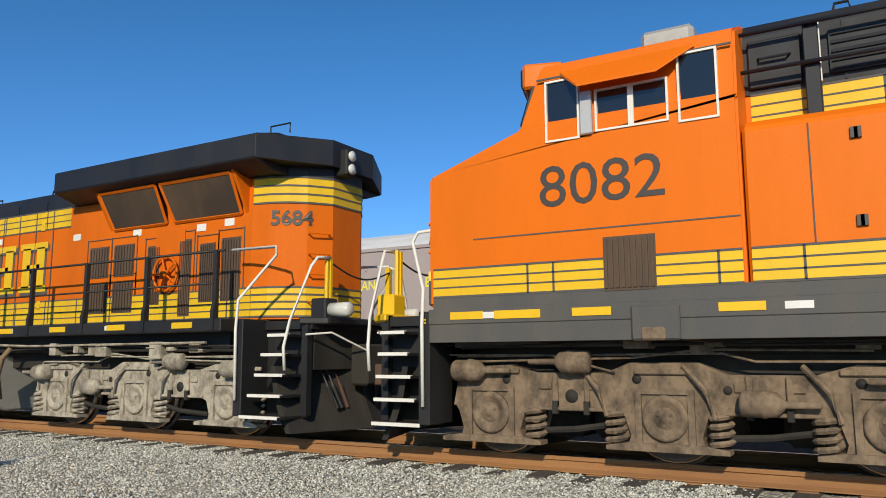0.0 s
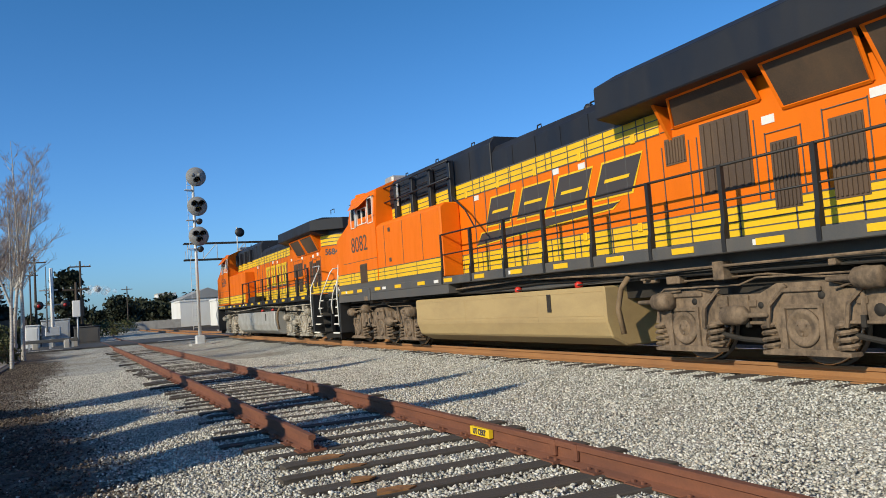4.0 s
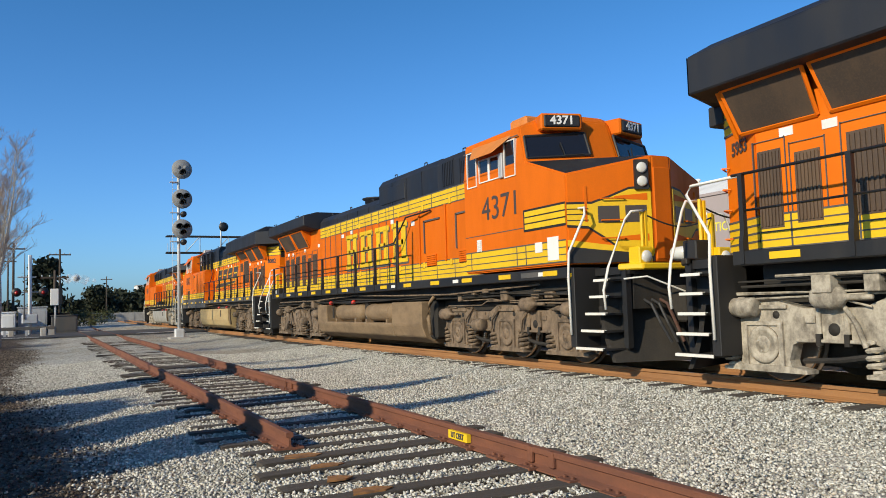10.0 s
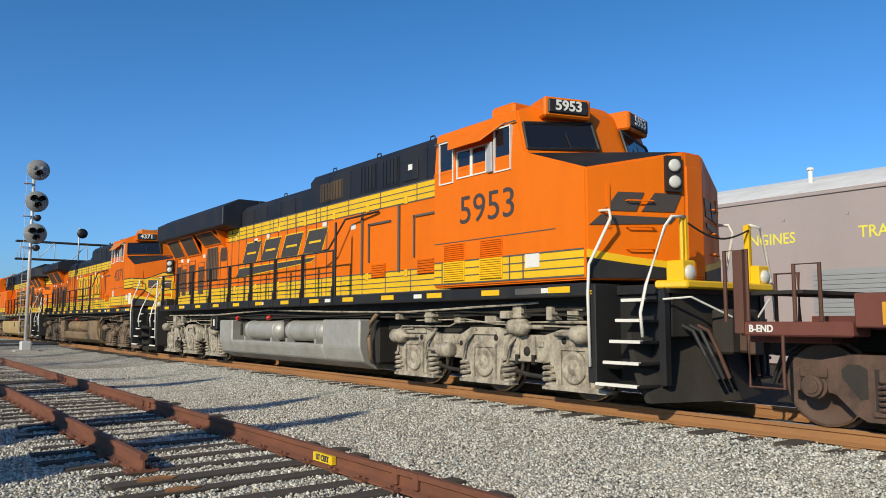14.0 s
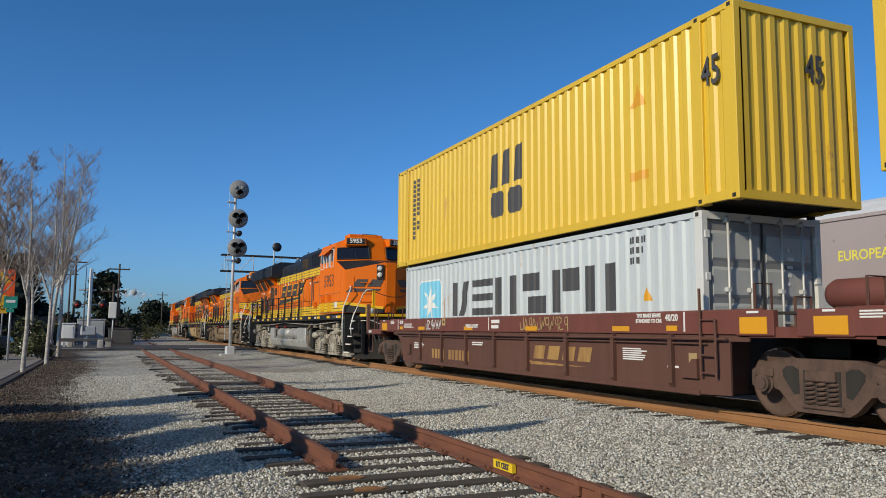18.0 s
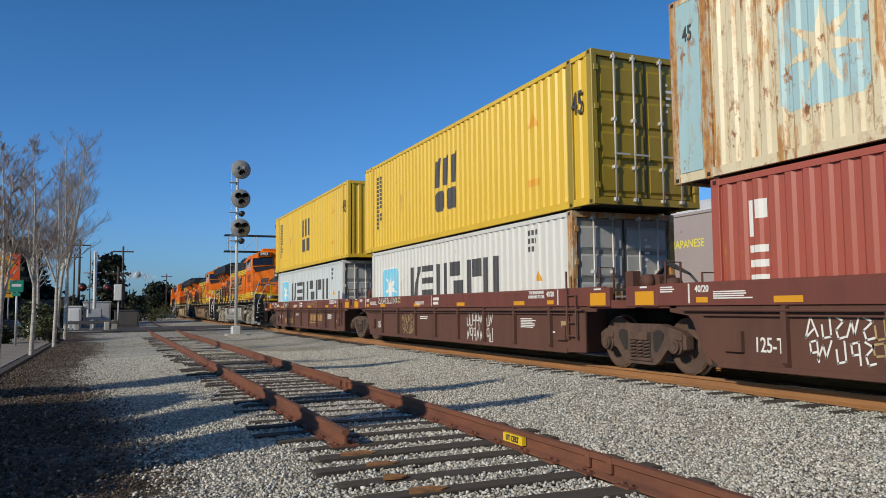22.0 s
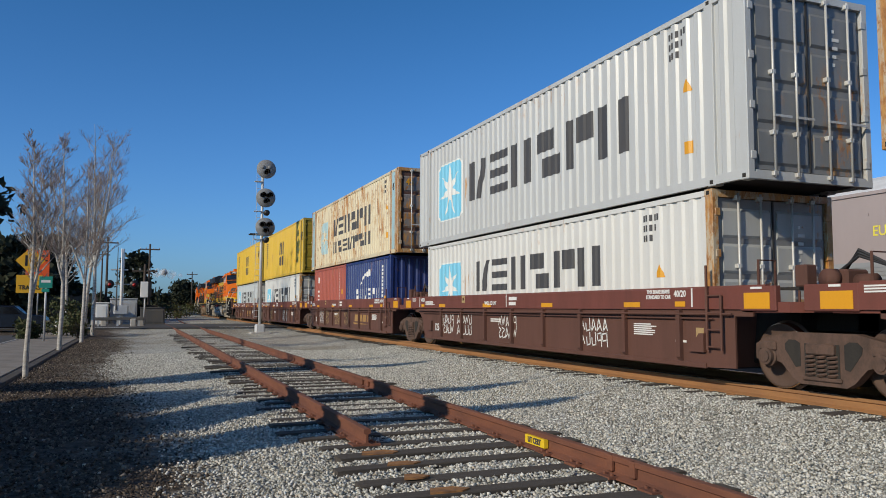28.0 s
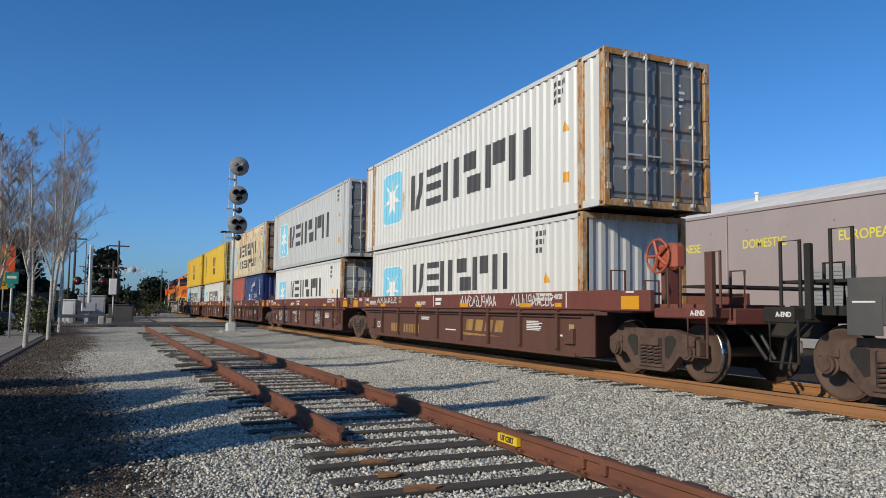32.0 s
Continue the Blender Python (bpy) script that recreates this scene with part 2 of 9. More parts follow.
def lathe(bm, prof, centre, axis="y", n=20, mi=0):
    """Spins a profile of (radius, along) about an axis through a centre."""
    cx, cy, cz = centre
    rings = []
    for r, a in prof:
        ring = []
        for k in range(n):
            t = 2 * math.pi * k / n
            p, q = r * math.cos(t), r * math.sin(t)
            ring.append(bm.verts.new((cx + p, cy + a, cz + q) if axis == "y" else (cx + a, cy + p, cz + q) if axis == "x" else (cx + p, cy + q, cz + a)))
        rings.append(ring)
    fs = []
    for u, v in zip(rings, rings[1:]):
        fs += [bm.faces.new((u[k], u[(k + 1) % n], v[(k + 1) % n], v[k])) for k in range(n)]
    fs += [bm.faces.new(rings[0]), bm.faces.new(rings[-1])]
    for f in fs:
        f.material_index = mi
        f.smooth = True
    return bm


def from_lists(name, verts, faces, material, parent=None, label=""):
    me = bpy.data.meshes.new(name)
    me.from_pydata(verts, [], faces)
    for m in material if isinstance(material, (list, tuple)) else [material]:
        me.materials.append(m)
    ob = new(name, me)
    if parent is not None:
        ob.parent = parent
    if label:
        ob["label"] = label
    return ob


def lettering(name, body, size, m, material, parent=None, label="", width=1.0, bold=0.0, align="CENTER"):
    """Writing in the built-in font, turned into a thin mesh at the pose m."""
    cu = bpy.data.curves.new(name, "FONT")
    cu.body, cu.size, cu.align_x, cu.align_y = body, size, align, "CENTER"
    cu.extrude, cu.offset, cu.resolution_u = 0.004, bold, 3
    tmp = bpy.data.objects.new(name, cu)
    me = bpy.data.meshes.new_from_object(tmp)
    bpy.data.objects.remove(tmp)
    me.materials.clear()
    me.materials.append(material)
    me.transform(Matrix.Diagonal((width, 1, 1, 1)))
    ob = new(name, me)
    if parent is not None:
        ob.parent = parent
    ob.matrix_basis = m
    if label:
        ob["label"] = label
    return ob


# ---- ground ----
def ground_height(x):
    """Cross-section of the railway's bed, from the pavement to beyond the main track."""
    pts = ((-2000, -0.30), (-2.2, -0.30), (-0.6, -0.33), (0.6, -0.34), (1.1, -0.30), (1.8, -0.27), (2.1, -0.268), (3.6, -0.268), (3.9, -0.27), (4.6, -0.30),
           (5.4, -0.33), (6.6, -0.30), (7.4, -0.24), (7.9, -0.20), (10.4, -0.20), (11.2, -0.30), (12.5, -0.4), (2000, -0.4))
    for (a, p), (b, q) in zip(pts, pts[1:]):
        if x <= b:
            return p + (q - p) * (x - a) / (b - a)
    return -0.4


def make_ground():
    xs = [-2500, -600, -150, -60, -30, -15, -8, -5, -3.5] + [-2.6 + 0.2 * i for i in range(76)] + [14, 20, 40, 90, 250, 800, 2500]
    ys = [-400, -100, -40, -15, -6] + [-2 + 0.25 * i for i in range(130)] + [31 + 1.0 * i for i in range(16)] + [48, 52, 60, 80, 120, 200, 400, 900, 2500]
    verts = []
    for y in ys:
        for x in xs:
            near = -4 < x < 13 and -5 < y < 44
            dz = 0.035 * noise.noise(Vector((x * 0.9, y * 0.9, 0))) + 0.02 * noise.noise(Vector((x * 3, y * 3, 4))) if near else 0
            flat = max(0.0, min(1.0, (y - 40) / 6.0))
            z = ground_height(x) * (1 - flat) + (-0.16) * flat + dz * (1 - flat)
            verts.append((x, y, z))
    n = len(xs)
    faces = [(j * n + i, j * n + i + 1, (j + 1) * n + i + 1, (j + 1) * n + i) for j in range(len(ys) - 1) for i in range(n - 1)]
    g = from_lists("ground", verts, faces, ground_material())
    for p in g.data.polygons:
        p.use_smooth = True
    return tagged(g, "grey crushed-stone railway bed fading into brown dirt", "ground", kind="structure")


def ground_material():
    m = stony("ballast_and_dirt", [(0.20, 0.195, 0.17), (0.45, 0.44, 0.39), (0.72, 0.71, 0.64)], 30.0, big=0.35)
    nt = m.node_tree
    bsdf = nt.nodes["Principled BSDF"]
    stone = bsdf.inputs["Base Color"].links[0].from_socket
    geo = nt.nodes.new("ShaderNodeNewGeometry")
    sep = nt.nodes.new("ShaderNodeSeparateXYZ")
    nt.links.new(geo.outputs["Position"], sep.inputs[0])
    edge = tex(nt, "noise", 0.8, detail=8)
    add = nt.nodes.new("ShaderNodeMath")
    add.operation = "MULTIPLY_ADD"
    nt.links.new(edge.outputs[0], add.inputs[0])
    add.inputs[1].default_value = 3.2
    far_off = nt.nodes.new("ShaderNodeMapRange")
    nt.links.new(sep.outputs[1], far_off.inputs[0])
    far_off.inputs[1].default_value, far_off.inputs[2].default_value = 9.0, 18.0
    far_off.inputs[3].default_value, far_off.inputs[4].default_value = -0.65, 0.75
    shifted = nt.nodes.new("ShaderNodeMath")
    nt.links.new(sep.outputs[0], shifted.inputs[0])
    nt.links.new(far_off.outputs[0], shifted.inputs[1])
    nt.links.new(shifted.outputs[0], add.inputs[2])
    fac = ramp(nt, add.outputs[0], [(0.0, (1, 1, 1)), (0.9, (0, 0, 0))])
    fac.node.color_ramp.elements[0].position = 0.75
    fac.node.color_ramp.elements[1].position = 1.0
    mr = nt.nodes.new("ShaderNodeMapRange")
    nt.links.new(add.outputs[0], mr.inputs[0])
    mr.inputs[1].default_value, mr.inputs[2].default_value = -1.0, 4.0
    nt.links.new(mr.outputs[0], fac.node.inputs[0])
    fac.node.color_ramp.elements[0].position = 0.36
    fac.node.color_ramp.elements[1].position = 0.62
    soil = tex(nt, "noise", 9.0, detail=8)
    earth = ramp(nt, soil.outputs[0], [(0.3, (0.035, 0.027, 0.02)), (0.55, (0.11, 0.085, 0.063)), (0.8, (0.25, 0.20, 0.155))])
    # beyond the near main rail, the train's shade is put into the ground colour
    shade_reach = nt.nodes.new("ShaderNodeMapRange")
    nt.links.new(sep.outputs[0], shade_reach.inputs[0])
    shade_reach.inputs[1].default_value, shade_reach.inputs[2].default_value = 8.45, 8.7
    shaded_soil = ramp(nt, soil.outputs[0], [(0.3, (0.03, 0.024, 0.018)), (0.7, (0.09, 0.07, 0.05))])
    nt.links.new(mix(nt, shade_reach.outputs[0], mix(nt, fac, stone, earth), shaded_soil), bsdf.inputs["Base Color"])
    return m


make_ground()


def rail_profile(top):
    """Half-outlines of a rail joined: foot, web and head, from the foot up."""
    return [(-0.075, top - 0.17), (0.075, top - 0.17), (0.075, top - 0.158), (0.012, top - 0.13), (0.010, top - 0.055), (0.036, top - 0.042), (0.036, top - 0.006),
            (0.028, top), (-0.028, top), (-0.036, top - 0.006), (-0.036, top - 0.042), (-0.010, top - 0.055), (-0.012, top - 0.13), (-0.075, top - 0.158)]


def rail(name, x, top, y0, y1, material, label, bend=None):
    bm = bmesh.new()
    ys = [y0, y1] if bend is None else [y0 + (y1 - y0) * i / 40 for i in range(41)] if y1 < 500 else [-90, 20, 90] + [90 + 8 * i for i in range(1, 60)]
    prof = rail_profile(top)
    rings = [[bm.verts.new((x + px + (bend(y) if bend else 0), y, pz)) for px, pz in prof] for y in ys]
    n = len(prof)
    for u, v in zip(rings, rings[1:]):
        for k in range(n):
            f = bm.faces.new((u[k], u[(k + 1) % n], v[(k + 1) % n], v[k]))
            f.material_index = 1 if k == 7 and isinstance(material, list) else 0
    bm.faces.new(rings[0])
    bm.faces.new(rings[-1])
    ob = part(name, bm, material)
    return tagged(ob, label, "rail", kind="structure")


def side_bend(y):
    return -0.00016 * max(0.0, y - 12) ** 2


rail("main_rail", XM - 0.753, 0, -90, 700, [RAILTAN, TREAD], "tan rusty steel rail with a bright worn top", main_bend)
rail("main_rail", XM + 0.753, 0, -90, 700, [RAILTAN, TREAD], "tan rusty steel rail with a bright worn top", main_bend)
rail("side_rail", XN - 0.753, -0.07, 7.33, 60, RUST, "dark red rusty rail that ends bluntly in the stones", side_bend)
rail("side_rail", XN + 0.753, -0.07, -12, 60, RUST, "dark red rusty rail with spikes along its foot", side_bend)




# ---- locomotives ----
# A locomotive's own space: y forwards to its nose, x across, z up from the rail heads, origin between its bogies.
LETTER = mat("lettering_charcoal", (0.06, 0.05, 0.045), 0.5)
LENS = mat("lamp_glass", (0.62, 0.62, 0.58), 0.12, spec=0.8)
REDCAP = mat("red_valve_paint", (0.6, 0.03, 0.02), 0.4)
HOSE = mat("rubber_hose", (0.025, 0.025, 0.027), 0.6)
BRONZE = worn("brake_hose_rust", (0.11, 0.05, 0.035), (0.04, 0.03, 0.025), 0.7)
RAILWHITE = worn("handrail_white", (0.80, 0.78, 0.72), (0.4, 0.36, 0.3), 0.45, amount=0.35)
LOUVRE = worn("louvre_dark_brown", (0.075, 0.05, 0.035), (0.16, 0.10, 0.06), 0.7, amount=0.7)


def spin_profile(r):
    return [(r + 0.03, -0.07), (r + 0.03, -0.045), (r, -0.035), (r - 0.01, 0.065), (r - 0.05, 0.068), (r - 0.085, 0.045), (r * 0.45, 0.02), (r * 0.38, 0.055), (r * 0.2, 0.06), (0.02, 0.06)]


def wheelset(parent, y, r, z, wheel_mat, long_axle=0.98):
    """Two wheels on an axle, one rigid piece that rolls."""
    bm = bmesh.new()
    for s in (-1, 1):
        prof = [(a, b * s) for a, b in spin_profile(r)]
        lathe(bm, prof, (s * 0.755, 0, 0), "x", 28)
    disc(bm, (0, 0, 0), "x", 0.085, 2 * long_axle, 12)
    ob = part("wheelset", bm, wheel_mat, parent)
    ob.matrix_basis = pose(0, y, z)
    for s in (-1, 1):
        bm = lathe(bmesh.new(), [(r + 0.0015, -0.028 * s), (r - 0.0075, 0.064 * s), (r - 0.02, 0.071 * s)], (s * 0.755, 0, 0), "x", 28)
        bmesh.ops.delete(bm, geom=[f for f in bm.faces if len(f.verts) > 4], context="FACES")
        part("tread", bm, TREAD, ob, "polished steel running surface")
    return ob


def spring(bm, c, r, h, turns=4, wire=0.018):
    pts = [(c[0] + r * math.cos(a), c[1] + r * math.sin(a), c[2] + h * a / (turns * 2 * math.pi)) for a in [i * math.pi / 4 for i in range(turns * 8 + 1)]]
    tube(bm, pts, wire, 5)


def loco_truck(loco, yc, nose, paint, near):
    """A three-axle bogie: cast side frames with pedestals, boxes, springs, brake gear and pipes."""
    f = nose
    frame_bm = bmesh.new()
    axles = (-2.0, 0.0, 1.98)
    for s in (-1, 1):
        x0, x1 = (0.98, 1.16) if s > 0 else (-1.16, -0.98)
        outline = [(-2.62, 0.56), (-2.52, 0.90), (-2.3, 1.0), (-1.75, 1.03), (-1.4, 0.93), (-0.62, 0.93), (-0.35, 1.05), (0.35, 1.05), (0.62, 0.94), (1.4, 0.94), (1.75, 1.03), (2.2, 1.0), (2.4, 0.90), (2.47, 0.56)]
        for a in reversed(axles):
            outline += [(min(a + 0.58, 2.44), 0.56), (a + 0.42, 0.50), (a + 0.36, 0.31), (a + 0.40, 0.17), (a - 0.40, 0.17), (a - 0.36, 0.31), (a - 0.42, 0.50), (a - 0.58, 0.56)]
        prism(frame_bm, [(yc + f * p, q) for p, q in outline], "x", x0, x1)
    box(frame_bm, -0.98, 0.98, yc - 1.2, yc - 0.8, 0.55, 0.8)
    box(frame_bm, -0.98, 0.98, yc + 0.8, yc + 1.2, 0.55, 0.8)
    fr = part("truck_frame", frame_bm, paint, loco)
    for ya in (-1.45, 0.55, 1.45):
        part("traction_motor", B(-0.62, 0.62, yc + f * ya - 0.42, yc + f * ya + 0.42, 0.2, 0.95, bevel=0.08), UNDER, fr)
    # dark boxes added on the far side to block pale ground seen beneath
    for ya in (-2.45, -1.0, 1.0, 2.45):
        part("far_blocker", B(*sorted((-near * 0.55, -near * 0.85)), yc + f * ya - (0.2 if abs(ya) > 2 else 0.48), yc + f * ya + (0.2 if abs(ya) > 2 else 0.48), 0.14, 0.8, bevel=0.03), UNDER, fr)
    part("bolster", B(-0.85, 0.85, yc - 0.5, yc + 0.5, 0.8, 1.22, bevel=0.03), UNDER, fr)
    for s in (-1, 1):
        part("spring_plank", B(*sorted((s * 0.72, s * 0.96)), yc - 2.3, yc + 2.3, 0.78, 1.15, bevel=0.02), UNDER, fr)
    for ya in axles:
        for s in (-1, 1):
            y = yc + f * ya
            xo = s * 1.16
            bm = lathe(bmesh.new(), [(0.165, 0.0), (0.235, 0.0), (0.235, s * 0.03), (0.21, s * 0.045), (0.175, s * 0.045), (0.165, s * 0.03)], (xo, y, 0.49), "x", 20)
            box(bm, *sorted((xo, xo + s * 0.035)), y - 0.30, y - 0.235, 0.22, 0.74)
            box(bm, *sorted((xo, xo + s * 0.035)), y + 0.235, y + 0.30, 0.22, 0.74)
            box(bm, *sorted((xo, xo + s * 0.03)), y - 0.30, y + 0.30, 0.73, 0.78)
            prism(bm, [(y - 0.62, 0.155), (y + 0.62, 0.155), (y + 0.62, 0.20), (y + 0.40, 0.235), (y - 0.40, 0.235), (y - 0.62, 0.20)], "x", *sorted((s * 1.0, s * 1.2)))
            box_ob = part("journal_box", bm, paint, fr)
            part("box_recess", disc(bmesh.new(), (xo + s * 0.004, y, 0.49), "x", 0.168, 0.012, 18), UNDER, box_ob)
            cap = lathe(bmesh.new(), [(0.125, 0.0), (0.125, s * 0.02), (0.10, s * 0.04), (0.045, s * 0.045), (0.04, s * 0.06), (0.01, s * 0.062)], (xo, y, 0.49), "x", 16)
            for k in range(3):
                a = k * 2 * math.pi / 3 + 0.5
                disc(cap, (xo + s * 0.045, y + 0.075 * math.cos(a), 0.49 + 0.075 * math.sin(a)), "x", 0.016, 0.02, 6)
            part("bearing_cap", cap, paint, box_ob)
            if s == near:
                for dy in (-0.53, 0.53) if ya < 1.9 else (-0.53,):
                    bs = bmesh.new()
                    spring(bs, (s * 1.10, y + dy, 0.22), 0.105, 0.34, 4, 0.03)
                    part("coil_spring", bs, paint, fr)
    s = near
    for ya, z, r in ((-1.0, 0.68, 0.075), (1.0, 0.69, 0.075), (-1.78, 0.86, 0.05), (1.78, 0.86, 0.05), (0.28, 0.88, 0.05), (-0.62, 0.78, 0.045)):
        part("frame_hole", disc(bmesh.new(), (s * 1.158, yc + f * ya, z), "x", r, 0.012, 14), UNDER, fr)
    for ya, w in ((-1.0, 0.5), (1.0, 0.5), (-1.95, 0.34), (1.95, 0.34), (0.0, 0.3)):
        part("cast_rib", B(*sorted((s * 1.15, s * 1.2)), yc + f * ya - w, yc + f * ya + w, 0.535 if abs(ya) == 1.0 else 0.93, 0.575 if abs(ya) == 1.0 else 0.985, bevel=0.01), paint, fr)
    for ya in (-1.18, -0.82, 0.82, 1.18):
        part("pedestal", B(*sorted((s * 1.14, s * 1.2)), yc + f * ya - 0.03, yc + f * ya + 0.03, 0.56, 0.92, bevel=0.012), paint, fr)
        part("wear_plate", B(*sorted((s * 1.16, s * 1.215)), yc + f * ya - 0.03, yc + f * ya + 0.03, 0.50, 0.64), UNDER, fr)
    for ya in (-1.25, -0.75, 0.8, 1.3):
        part("bolt_pad", B(*sorted((s * 1.15, s * 1.185)), yc + f * ya - 0.07, yc + f * ya + 0.07, 0.76, 0.85, bevel=0.01), paint, fr)
    for ya, z, dr in ((-2.35, 0.88, 1), (0.95, 1.06, 1), (-0.95, 0.66, -1), (2.2, 0.96, -1)):
        bm = bmesh.new()
        y = yc + f * ya
        lathe(bm, [(0.02, -0.2), (0.11, -0.2), (0.125, -0.17), (0.125, -0.02), (0.135, 0.0), (0.135, 0.03), (0.125, 0.05), (0.12, 0.12), (0.06, 0.18), (0.035, 0.2), (0.03, 0.5), (0.02, 0.51)] if dr > 0 else
              [(0.02, -0.51), (0.03, -0.5), (0.035, -0.2), (0.06, -0.18), (0.12, -0.12), (0.125, -0.05), (0.135, -0.03), (0.135, 0.0), (0.125, 0.02), (0.125, 0.17), (0.11, 0.2), (0.02, 0.2)], (s * 1.26, y, z), "y", 14)
        part("brake_cylinder", bm, paint, fr)
    for pts in ([(-2.5, 0.95), (-2.3, 1.06), (-0.9, 1.06), (-0.6, 1.14), (2.4, 1.12)], [(-1.9, 1.16), (-0.4, 1.18), (0.3, 1.1), (2.2, 1.06)], [(-2.5, 0.6), (-2.45, 1.0), (-2.0, 1.02)], [(0.5, 0.95), (1.2, 1.13), (2.5, 1.14)]):
        part("brake_pipe", T([(s * (1.2 + 0.03 * (i % 2)), yc + f * a, b) for i, (a, b) in enumerate(pts)], 0.013, 6), paint, fr)
    for ya, yb in ((-1.55, -0.45), (0.45, 1.5)):
        bm = T([(s * 1.05, yc + f * ya, 0.42), (s * 1.12, yc + f * (ya + yb) / 2, 0.34), (s * 1.05, yc + f * yb, 0.3)], 0.035, 6)
        part("brake_beam", bm, UNDER, fr)
        part("brake_shoe", B(*sorted((s * 0.98, s * 1.1)), yc + f * ya - 0.08, yc + f * ya + 0.08, 0.28, 0.55, bevel=0.015), paint, fr)
    for ya in (-0.2, 0.9, -1.3):
        part("damper", T([(s * 1.18, yc + f * ya, 1.02), (s * 1.24, yc + f * (ya - 0.22), 0.78), (s * 1.2, yc + f * (ya - 0.3), 0.5)], 0.03, 6), paint, fr)


def stripes(loco, name, y0, y1, z0, z1, x, near, lines, gaps=()):
    """A yellow band with thin dark lines, laid on one side of a body."""
    s = near
    bm = B(min(s * x, s * (x + 0.006)), max(s * x, s * (x + 0.006)), y0, y1, z0, z1)
    band = part(name, bm, YELLOW, loco)
    bm = bmesh.new()
    h = (z1 - z0)
    a, b = sorted((s * (x + 0.002), s * (x + 0.010)))
    for k in range(1, lines + 1):
        z = z0 + h * k / (lines + 1)
        box(bm, a, b, y0, y1, z - 0.009, z + 0.009)
    for g in gaps:
        box(bm, a, b, g - 0.012, g + 0.012, z0, z1)
    for z in (z0, z1):
        box(bm, a, b, y0, y1, z - 0.012, z + 0.012)
    part("pinstripe", bm, SILL, band)
    return band


def louvre_panel(loco, name, y0, y1, z0, z1, x, near, material, vertical=False, n=9):
    """A framed opening with many thin slats, standing just proud of a side."""
    s = near
    a, b = sorted((s * (x - 0.03), s * (x + 0.012)))
    bm = B(a, b, y0, y1, z0, z1)
    panel = part(name, bm, material, loco)
    bm = bmesh.new()
    for k in range(n):
        if vertical:
            y = y0 + (y1 - y0) * (k + 0.5) / n
            c = sorted((s * (x + 0.010), s * (x + 0.03)))
            box(bm, *c, y - 0.25 * (y1 - y0) / n, y + 0.25 * (y1 - y0) / n, z0 + 0.03, z1 - 0.03)
        else:
            z = z0 + (z1 - z0) * (k + 0.5) / n
            prism(bm, [(s * (x + 0.005), z + 0.3 * (z1 - z0) / n), (s * (x + 0.032), z - 0.28 * (z1 - z0) / n), (s * (x + 0.005), z - 0.28 * (z1 - z0) / n)], "y", y0 + 0.02, y1 - 0.02)
    part("slats", bm, material, panel)
    return panel


